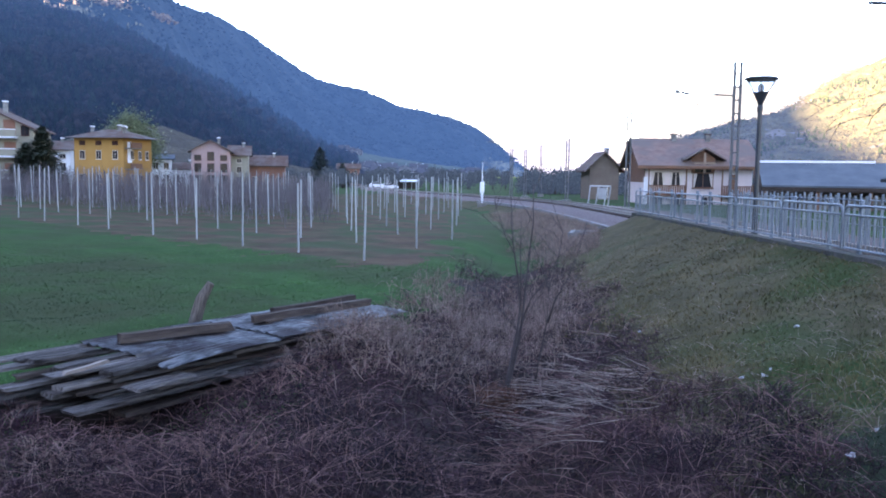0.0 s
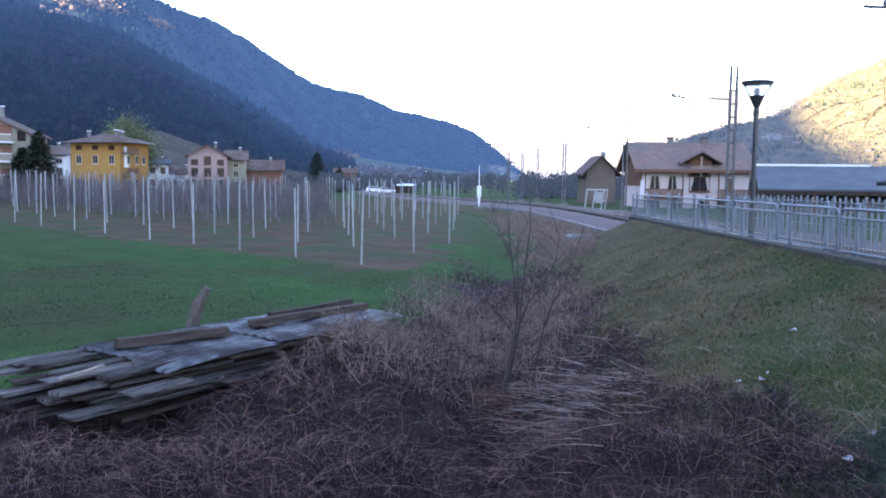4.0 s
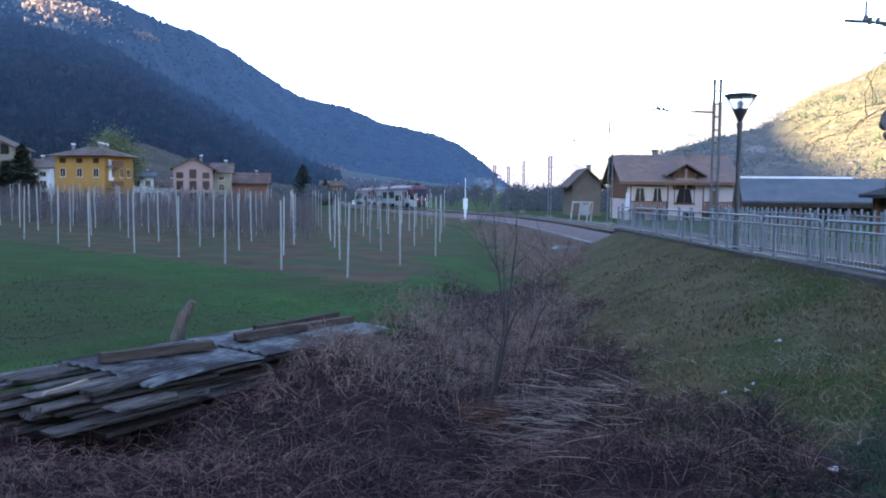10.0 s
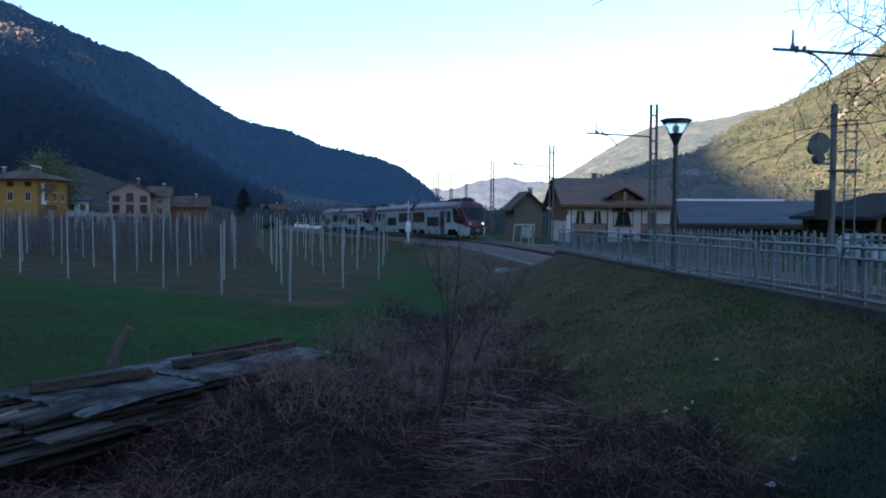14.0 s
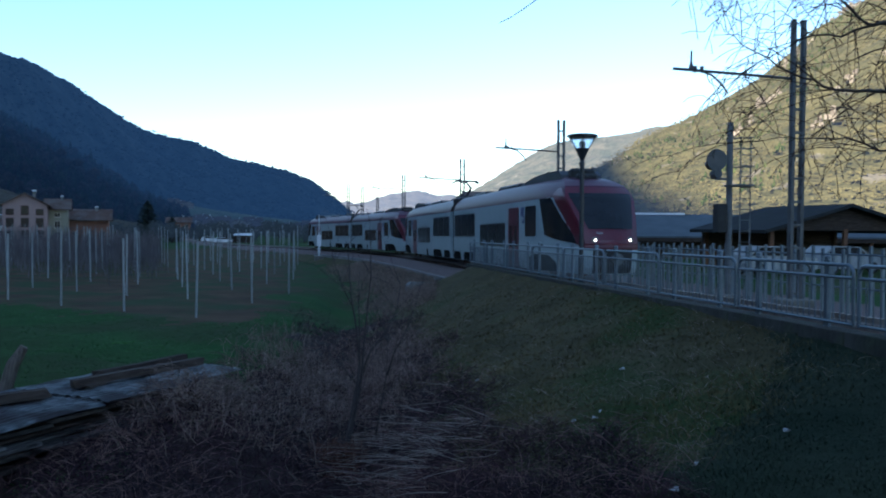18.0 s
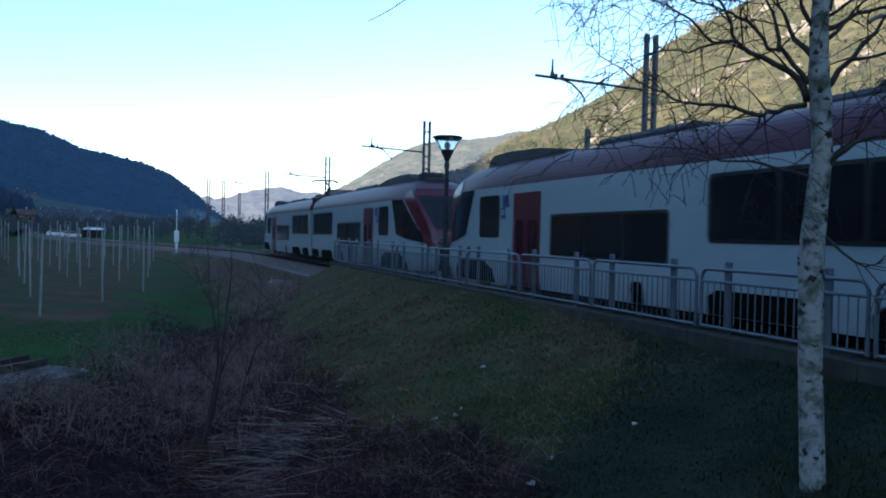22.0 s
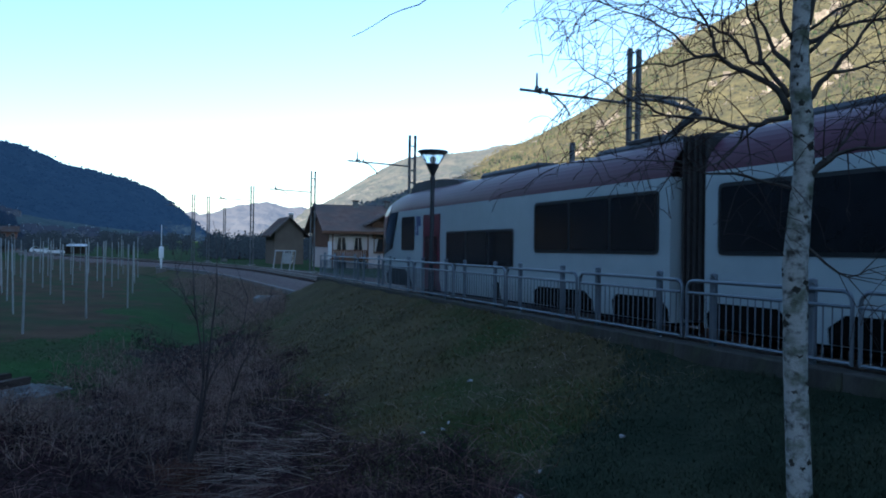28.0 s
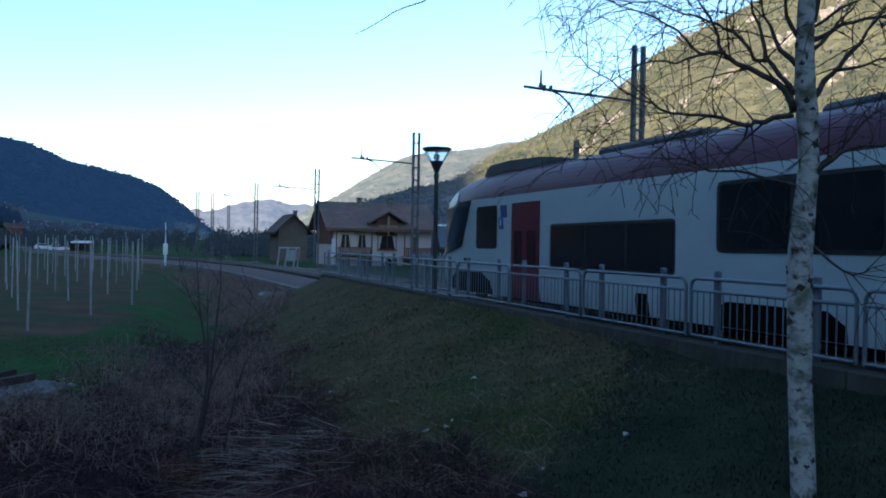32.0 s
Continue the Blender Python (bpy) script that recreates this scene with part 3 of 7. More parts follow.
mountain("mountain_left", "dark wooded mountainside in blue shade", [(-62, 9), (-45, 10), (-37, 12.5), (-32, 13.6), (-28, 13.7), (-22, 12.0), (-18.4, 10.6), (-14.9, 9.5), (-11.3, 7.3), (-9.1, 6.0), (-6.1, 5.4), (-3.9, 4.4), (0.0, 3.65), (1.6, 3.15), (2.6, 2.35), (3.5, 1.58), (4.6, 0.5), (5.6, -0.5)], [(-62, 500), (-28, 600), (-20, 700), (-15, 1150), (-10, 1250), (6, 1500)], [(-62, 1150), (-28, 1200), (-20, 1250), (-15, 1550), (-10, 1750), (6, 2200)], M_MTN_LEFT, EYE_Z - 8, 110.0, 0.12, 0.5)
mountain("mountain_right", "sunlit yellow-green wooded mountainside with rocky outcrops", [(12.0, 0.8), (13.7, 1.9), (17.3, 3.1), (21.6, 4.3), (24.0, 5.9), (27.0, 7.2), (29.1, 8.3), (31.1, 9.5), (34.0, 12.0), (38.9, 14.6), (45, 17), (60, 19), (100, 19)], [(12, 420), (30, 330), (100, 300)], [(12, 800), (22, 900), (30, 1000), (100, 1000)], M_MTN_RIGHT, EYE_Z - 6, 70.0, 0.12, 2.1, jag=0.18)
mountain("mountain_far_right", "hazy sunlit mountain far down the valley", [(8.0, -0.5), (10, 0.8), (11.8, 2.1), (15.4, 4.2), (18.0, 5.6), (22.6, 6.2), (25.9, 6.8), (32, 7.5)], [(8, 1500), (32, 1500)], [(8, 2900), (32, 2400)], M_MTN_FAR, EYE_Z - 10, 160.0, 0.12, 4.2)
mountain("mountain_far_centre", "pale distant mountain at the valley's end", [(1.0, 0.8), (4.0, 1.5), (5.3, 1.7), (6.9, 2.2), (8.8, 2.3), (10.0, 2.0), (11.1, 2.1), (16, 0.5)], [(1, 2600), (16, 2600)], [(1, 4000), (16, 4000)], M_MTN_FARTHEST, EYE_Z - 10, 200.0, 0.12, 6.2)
# Unseen mountain, its ridge shaped to place the shadow edge on the slopes.
mountain("mountain_rear", "unseen wooded mountain shaped to shade the valley", [(-185, 9), (-150, 16), (-135, 21.5), (-129.1, 22.95), (-127.0, 23.1), (-126.1, 23.3), (-125.3, 23.6), (-124.7, 23.9), (-123.4, 24.7), (-121.5, 25.9), (-120.0, 27.0), (-118.9, 28.2), (-110, 28.6), (-107, 28), (-105.5, 23.4), (-103, 23.85), (-101.8, 24.2), (-98.5, 24.7), (-95.6, 25.4), (-94.2, 25.6), (-92.5, 26.4), (-91, 27.5), (-88, 28.2), (-84, 28.5), (-80, 28.0), (-70, 26), (-60, 22)], [(-185, 500), (-60, 500)], [(-185, 2000), (-60, 2000)], M_MTN_REAR, EYE_Z - 6, 50.0, 0.5, 8.0, 1.6, jag=0.05)
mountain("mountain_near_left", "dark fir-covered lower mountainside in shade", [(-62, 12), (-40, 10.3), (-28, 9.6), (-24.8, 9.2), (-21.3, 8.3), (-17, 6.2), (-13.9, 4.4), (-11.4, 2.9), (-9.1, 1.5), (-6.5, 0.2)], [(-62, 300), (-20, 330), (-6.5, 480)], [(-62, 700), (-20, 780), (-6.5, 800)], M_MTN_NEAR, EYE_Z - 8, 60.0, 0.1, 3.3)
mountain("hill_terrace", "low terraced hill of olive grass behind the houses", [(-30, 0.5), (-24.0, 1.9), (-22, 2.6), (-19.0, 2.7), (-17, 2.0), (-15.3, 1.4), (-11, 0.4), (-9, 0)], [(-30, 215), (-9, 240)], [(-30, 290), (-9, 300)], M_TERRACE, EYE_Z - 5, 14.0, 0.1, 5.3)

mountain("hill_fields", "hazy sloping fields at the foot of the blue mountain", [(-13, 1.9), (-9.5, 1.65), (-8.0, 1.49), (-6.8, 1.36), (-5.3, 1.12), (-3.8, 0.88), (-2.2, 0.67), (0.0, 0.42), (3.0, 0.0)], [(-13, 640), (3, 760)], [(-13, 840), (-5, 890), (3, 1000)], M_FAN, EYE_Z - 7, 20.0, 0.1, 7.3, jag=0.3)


def wood(name, label, slope, n, az0, az1, height, slim, material, seed, firs, patch, k=6):
    """Trees standing on a slope: firs as ragged cones, broadleaved ones as uneven clumps."""
    X, Y, Z = SLOPES[slope]
    rs = np.random.RandomState(seed)
    nv, na = X.shape
    az = np.degrees(np.arctan2(X[0], Y[0]))
    cols = np.where((az > az0) & (az < az1))[0]
    i, j = rs.randint(1, nv - 2, n), cols[rs.randint(0, len(cols), n)]
    x, y, z = X[i, j], Y[i, j], Z[i, j]
    x, y = x + rs.normal(0, 4, n), y + rs.normal(0, 4, n)
    ok = wavy(x, y, 0.02, seed) + 0.5 * wavy(x, y, 0.07, seed + 1) > patch
    x, y, z = x[ok], y[ok], z[ok]
    n = len(x)
    h = height * (0.55 + 0.75 * rs.rand(n))
    r = h * slim * (0.8 + 0.4 * rs.rand(n))
    a = np.arange(k) * 2 * math.pi / k + rs.rand(n, 1) * 6
    V = np.zeros((n, k * 2 + 1, 3))
    lev = ((0.12, 1.0), (0.5, 0.62)) if firs else ((0.3, 0.85), (0.68, 1.0))
    for q, (f, w) in enumerate(lev):
        rr = (r * w)[:, None] * (0.7 + 0.6 * rs.rand(n, k))
        V[:, q * k:(q + 1) * k, 0] = x[:, None] + rr * np.cos(a)
        V[:, q * k:(q + 1) * k, 1] = y[:, None] + rr * np.sin(a)
        V[:, q * k:(q + 1) * k, 2] = (z + h * f)[:, None] + (h * 0.12)[:, None] * (rs.rand(n, k) - 0.5)
    V[:, -1] = np.stack([x, y, z + h], -1)
    b = np.arange(n)[:, None] * (2 * k + 1)
    F = []
    for q in range(k):
        p = (q + 1) % k
        F += [b + np.array([[q, p, k + p]]), b + np.array([[q, k + p, k + q]]), b + np.array([[k + q, k + p, 2 * k]])]
    ob = raw(name, V.reshape(-1, 3), np.concatenate(F), material, smooth=not firs)
    tagged(ob, label, "woodland", kind="stuff")


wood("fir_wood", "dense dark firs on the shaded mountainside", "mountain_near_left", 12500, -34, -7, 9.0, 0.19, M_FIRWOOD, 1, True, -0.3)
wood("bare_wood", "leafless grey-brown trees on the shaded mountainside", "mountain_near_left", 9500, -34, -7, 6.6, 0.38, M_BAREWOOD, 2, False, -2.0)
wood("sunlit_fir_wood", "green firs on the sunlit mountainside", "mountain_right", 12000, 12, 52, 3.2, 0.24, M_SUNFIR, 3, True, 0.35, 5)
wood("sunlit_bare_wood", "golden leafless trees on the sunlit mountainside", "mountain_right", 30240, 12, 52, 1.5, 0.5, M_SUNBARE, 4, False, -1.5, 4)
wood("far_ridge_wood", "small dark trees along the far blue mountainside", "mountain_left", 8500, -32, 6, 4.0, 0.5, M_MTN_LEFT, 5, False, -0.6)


# ---- pale cliffs that break through the sunlit wood ----
def rock_outcrops(slope, spots, label, group, seed, steep, material=None):
    X, Y, Z = SLOPES[slope]
    az, el = np.degrees(np.arctan2(X, Y)), np.degrees(np.arctan2(Z - EYE_Z, np.hypot(X, Y)))
    rng = random.Random(seed)
    for a, e, size in spots:
        i = int(np.argmin((az - a) ** 2 + (el - e) ** 2))
        p = Vector((X.flat[i], Y.flat[i], Z.flat[i]))
        size *= 1.6
        cliff = thing("rock_outcrop", label, "rock", group, m=pose(p.x, p.y, p.z + 1.5, 0, 0, -a))
        for _ in range(9):
            bm = bmesh.new()
            w = size * rng.uniform(0.12, 0.34)
            k = rng.uniform(-1, 1)
            q = Vector((k * size * 0.75 + rng.gauss(0, 1), rng.gauss(0, 1.0), k * size * steep + rng.gauss(0, 1.5)))
            v = [bm.verts.new(q + Vector((rng.uniform(-w, w), rng.uniform(-w, w) * 0.8, rng.uniform(-w, w) * 1.3))) for _ in range(11)]
            bmesh.ops.convex_hull(bm, input=v)
            part("crag", bm, material or M_ROCK, cliff)


rock_outcrops("mountain_right", ((33.0, 10.4, 9), (31.9, 8.1, 8), (33.6, 11.1, 7), (35.6, 13.0, 9), (36.9, 13.6, 8), (40.0, 13.9, 9), (42.5, 12.5, 11), (44.4, 13.8, 10), (38.6, 10.6, 7), (36.0, 8.9, 6), (41.5, 9.6, 7), (46.0, 10.5, 9), (30.2, 6.3, 5), (34.6, 6.2, 5)), "pale cream rock face breaking through the mountain wood", "cliffs of the sunlit mountain", 33, 0.62)
# Lighter crags added in a band to imitate sun on the dark slope.
_band = random.Random(8)
_sun_patch = []
for _k in range(46):
    _u = _band.random()
    _sun_patch.append((-25.2 + 6.8 * _u, 10.65 - 1.45 * _u ** 2 + _band.gauss(0, 0.36 * (1.1 - _u)), _band.uniform(6, 13) * (1.1 - 0.4 * _u)))
rock_outcrops("mountain_left", _sun_patch, "brown crags added for the sunlit patch high on the mountainside", "scree of the blue mountain", 35, -0.2, M_SUNPATCH)


# ---- the railway ----
def build_track():
    for side in (-0.53, 0.53):
        bm = bmesh.new()
        prof = [(-0.06, -0.14), (-0.06, -0.125), (-0.012, -0.11), (-0.012, -0.035), (-0.034, -0.028), (-0.034, 0.0), (0.034, 0.0), (0.034, -0.028), (0.012, -0.035), (0.012, -0.11), (0.06, -0.125), (0.06, -0.14)]
        last = None
        for y in np.concatenate([np.arange(-40, 50, 6.0), np.arange(50, 330, 2.5)]):
            s = arc_at(y)
            p, d = on_track(s), (on_track(s + 0.5) - on_track(s - 0.5)).normalized()
            n = Vector((d.y, -d.x, 0)).normalized()
            ring = [bm.verts.new(p + n * (side + q[0]) + Vector((0, 0, q[1]))) for q in prof]
            if last:
                for k in range(len(prof)):
                    bm.faces.new((last[k], ring[k], ring[(k + 1) % len(prof)], last[(k + 1) % len(prof)]))
            last = ring
        tagged(finish("rail", bm, M_RAIL), "rusty steel rail with a bright head on ballast", "rail", "rails of the track", "structure")
    sleeper = None
    for i in range(300):
        s = arc_at(-6.0) + i * 0.62
        p, d = on_track(s), on_track(s + 0.5) - on_track(s - 0.5)
        m = pose(p.x, p.y, p.z - 0.145, 0, 0, math.degrees(math.atan2(-d.x, d.y)))
        if sleeper is None:
            sleeper = tagged(finish("sleeper", boxed(-0.95, 0.95, -0.11, 0.11, -0.16, 0, 0.02), M_WOODDARK), "dark wooden railway sleeper bedded in rusty ballast", "sleeper", "sleepers of the track", "structure")
            sleeper.matrix_basis = m
        else:
            o = new("sleeper", sleeper.data)
            o.matrix_basis = m
            tagged(o, sleeper["label"], "sleeper", "sleepers of the track", "structure")


build_track()


def build_kerb():
    """Concrete drain edge along the foot of the ballast."""
    kerb = thing("drain_edge", "pale concrete drain edge along the foot of the ballast bank", "kerb", kind="structure")
    for i in range(56):
        y = 31.0 + i * 1.0
        x, x2 = float(track_x(y)) - 2.8 - 0.012 * (y - 36), float(track_x(y + 1)) - 2.8 - 0.012 * (y - 35)
        z = float(rail_z(y)) - 0.50
        o = part("kerb_stone", boxed(-0.10, 0.10, 0.005, 0.995, -0.35, 0.08, 0.015), M_KERB, kerb)
        o.matrix_basis = pose(x, y, z, 0, 0, math.degrees(math.atan2(-(x2 - x), 1.0)))


build_kerb()


def culvert():
    c = thing("culvert_head", "weathered concrete culvert head with a black fill for the shade in the opening", "culvert", m=pose(5.6, 33.6, float(rail_z(33.6)) - 0.66, 0, 0, -14))
    part("wall", boxed(-0.85, 0.85, -0.07, 0.07, -0.5, 0.12, 0.015), M_KERB, c)
    for sx in (-0.85, 0.85):
        part("side_wall", boxed(sx - 0.07, sx + 0.07, 0.07, 1.7, -0.5, 0.12, 0.015), M_KERB, c)
    part("rear_wall", boxed(-0.78, 0.78, 1.56, 1.7, -0.5, 0.12, 0.015), M_KERB, c)
    # Black block fills the hole in place of its shade.
    part("opening", boxed(-0.78, 0.78, 0.07, 1.56, -0.5, -0.06), M_BLACK, c, "black fill for the shade in the opening")


culvert()


def catenary_pole(y, dx, height, arm):
    x = float(track_x(y)) + dx
    z = float(rail_z(y)) - 0.35
    d = on_track(arc_at(y) + 1) - on_track(arc_at(y) - 1)
    p = thing("catenary_pole", "dark lattice railway catenary mast of two steel channels", "catenary mast", "catenary masts", m=pose(x, y, z, 0, 0, math.degrees(math.atan2(-d.x, d.y))))
    for sx in (-0.13, 0.13):
        part("channel", boxed(sx - 0.045, sx + 0.045, -0.07, 0.07, 0, height, 0.006), M_POLE, p)
    for i in range(int(height / 0.55)):
        zz = 0.4 + i * 0.55
        part("batten", boxed(-0.09, 0.09, -0.075, -0.06, zz, zz + 0.06), M_POLE, p)
    part("footing", boxed(-0.35, 0.35, -0.35, 0.35, -0.4, 0.3, 0.03), M_CONC, p)
    if arm:
        ah = height - 1.40
        part("bracket_arm", tubed([(-0.1, 0, ah - 0.0), (-arm, 0, ah + 0.12)], 0.035, 8), M_POLE, p)
        part("stay_arm", tubed([(-arm + 0.65, 0, ah + 0.10), (-arm + 0.98, 0, ah + 0.0), (-arm + 1.25, 0, ah - 0.22), (-arm + 1.38, 0, ah - 0.42)], 0.026, 6), M_POLE, p)
        part("insulator", tubed([(-arm + 0.45, 0, ah + 0.12), (-arm + 0.45, 0, ah + 0.22), (-arm + 0.45, 0, ah + 0.25), (-arm + 0.45, 0, ah + 0.55)], [0.07, 0.05, 0.03, 0.02], 8), M_POLE, p)
        for q in (0.55, 0.72):
            part("clamp", boxed(-arm + q - 0.03, -arm + q + 0.03, -0.05, 0.05, ah + 0.05, ah + 0.2, 0.01), M_POLE, p)
    return p


for _y, _dx, _h, _arm in ((18.3, 2.27, 6.97, 3.2), (36.0, 2.27, 6.97, 3.0), (55.5, 1.95, 6.97, 2.95), (79.0, 3.1, 7.6, 3.4), (94.8, 2.4, 7.6, 3.0), (99.6, 5.6, 7.7, 0), (119.0, 14.5, 7.4, 0)):
    catenary_pole(_y, _dx, _h, _arm)

# ---- the fence on its low wall ----
def build_fence():
    y, first = 3.76, None
    wall = thing("fence_wall", "low weathered concrete wall under the railing", "wall", kind="structure")
    while y < 31.5:
        z = float(fence_foot(y))
        m = pose(FENCE_X, y, z, -0.34, 0, 0)
        if first is None:
            f = thing("fence_panel", "galvanised steel railing panel with upright bars on a low wall", "railing", "railing panels along the platform", m=m)
            L = 2.72
            r = 0.12
            pts = []
            for cy, cz, a0 in ((L - r, 0.82 - r, 0), (r, 0.82 - r, 90)):
                for k in range(6):
                    a = radians(a0 + k * 18)
                    pts.append((0, cy + r * math.cos(a), cz + r * math.sin(a)))
            pts = [(0, L, 0.05)] + pts + [(0, 0, 0.05)]
            part("hoop", tubed(pts, 0.024, 8), M_STEEL, f)
            part("middle_rail", tubed([(0, 0.02, 0.66), (0, L - 0.02, 0.66)], 0.02, 8), M_STEEL, f)
            part("bottom_rail", tubed([(0, 0.02, 0.07), (0, L - 0.02, 0.07)], 0.02, 8), M_STEEL, f)
            for k in range(20):
                q = 0.13 + k * (L - 0.26) / 19
                part("bar", tubed([(0, q, 0.07), (0, q, 0.66)], 0.009, 5), M_STEEL, f)
            for q in (0.60, L - 0.46):
                bm = boxed(0.035, 0.085, q - 0.055, q + 0.055, -0.12, 0.88, 0.008)
                post = part("post", bm, M_STEEL, f)
                part("post_cap", tubed([(0.06, q, 0.88), (0.06, q, 0.92), (0.06, q, 0.935)], [0.05, 0.05, 0.02], 8), M_STEEL, post)
            first = f
        else:
            copy_thing(first, m)
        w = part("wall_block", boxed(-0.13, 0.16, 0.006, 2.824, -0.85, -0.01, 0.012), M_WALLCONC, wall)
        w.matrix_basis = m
        y += 2.83


build_fence()

# ---- the train: two units of two cars ----
HALF_W, ROOF_Z = 1.325, 3.46


def nose_s(z):
    """How far the front reaches at a height."""
    return float(np.interp(z, [0.25, 0.5, 1.2, 1.66, 2.0, 2.7, 3.05, 3.3, 3.5], [18.35, 18.5, 18.55, 18.35, 18.1, 17.5, 17.1, 16.5, 15.3]))


def half_w(s, z):
    """Half the car's width at length s and height z."""
    if z < 2.55:
        w = HALF_W - 0.05 * max(0.0, (0.6 - z)) / 0.4
    else:
        w = HALF_W * math.sqrt(max(0.0, 1 - ((z - 2.55) / 0.96) ** 2.6))
    e = nose_s(min(z, 3.3)) - s
    if e < 2.9:
        w *= 1 - (0.36 - 0.20 * min(1.0, max(0.0, (z - 1.5) / 1.1))) * ((2.9 - max(e, 0)) / 2.9) ** 2.0
    return w


def side_panel(poly, proud, side, rounding=0.0):
    """A sheet over the car's side with its outline given as (s, z)."""
    bm = bmesh.new()
    if rounding:
        out = []
        n = len(poly)
        for i, p in enumerate(poly):
            a, b, c = Vector(poly[i - 1]), Vector(p), Vector(poly[(i + 1) % n])
            u, v = (a - b).normalized() * rounding, (c - b).normalized() * rounding
            for t in (0.0, 0.35, 0.65, 1.0):
                out.append(b + u * (1 - t) ** 2 + v * t ** 2)
        poly = out
    f = bm.faces.new([bm.verts.new((0, p[0], p[1])) for p in poly])
    if max(p[0] for p in poly) > 15.0 or max(p[1] for p in poly) > 2.56 or min(p[1] for p in poly) < 0.3 and max(p[1] for p in poly) > 2.0:
        bmesh.ops.triangulate(bm, faces=[f])
        for _ in range(3):
            bmesh.ops.subdivide_edges(bm, edges=[e for e in bm.edges if e.calc_length() > 0.22], cuts=1, use_grid_fill=False)
            bmesh.ops.triangulate(bm, faces=bm.faces)
    for v in bm.verts:
        v.co.x = side * (half_w(v.co.y, v.co.z) + proud)
    g = bmesh.ops.extrude_face_region(bm, geom=list(bm.faces))
    for v in g["geom"]:
        if isinstance(v, bmesh.types.BMVert):
            v.co.x -= side * (proud + 0.02)
    bmesh.ops.recalc_face_normals(bm, faces=bm.faces)
    return bm


def front_point(u, z, proud=0.0):
    s = nose_s(z)
    return Vector((u * half_w(s, z), s + 0.22 * (1 - u * u) + proud, z + proud * 0.3))


def front_panel(u0, u1, z0, z1, proud, taper=0.0, n=9):
    bm = bmesh.new()
    grid = [[bm.verts.new(front_point((u0 + (u1 - u0) * i / n) * (1 - taper * (1 - j / n)), z0 + (z1 - z0) * j / n, proud)) for i in range(n + 1)] for j in range(n + 1)]
    for j in range(n):
        for i in range(n):
            bm.faces.new((grid[j][i], grid[j][i + 1], grid[j + 1][i + 1], grid[j + 1][i]))
    bmesh.ops.recalc_face_normals(bm, faces=bm.faces)
    return bm


def car_shell(z_lo, z_hi, nz, s0=0.45):
    """Both sides, or the roof, of a car between two heights, with the front face that belongs to them."""
    bm = bmesh.new()
    ss = [s0 + (13.0 - s0) * i / 6 for i in range(7)] + [13.0 + i * 0.25 for i in range(1, 24)]
    zs = [z_lo + (z_hi - z_lo) * j / nz for j in range(nz + 1)]
    strips = []
    for side in (-1, 1):
        grid = []
        for z in zs:
            e = nose_s(z)
            grid.append([bm.verts.new((side * half_w(min(s, e), z), min(s, e), z)) for s in ss])
        for j in range(nz):
            for i in range(len(ss) - 1):
                q = [grid[j][i], grid[j][i + 1], grid[j + 1][i + 1], grid[j + 1][i]]
                if len({tuple(round(c, 5) for c in v.co) for v in q}) > 2:
                    bm.faces.new(q)
        strips.append(grid)
    return bm, zs, strips


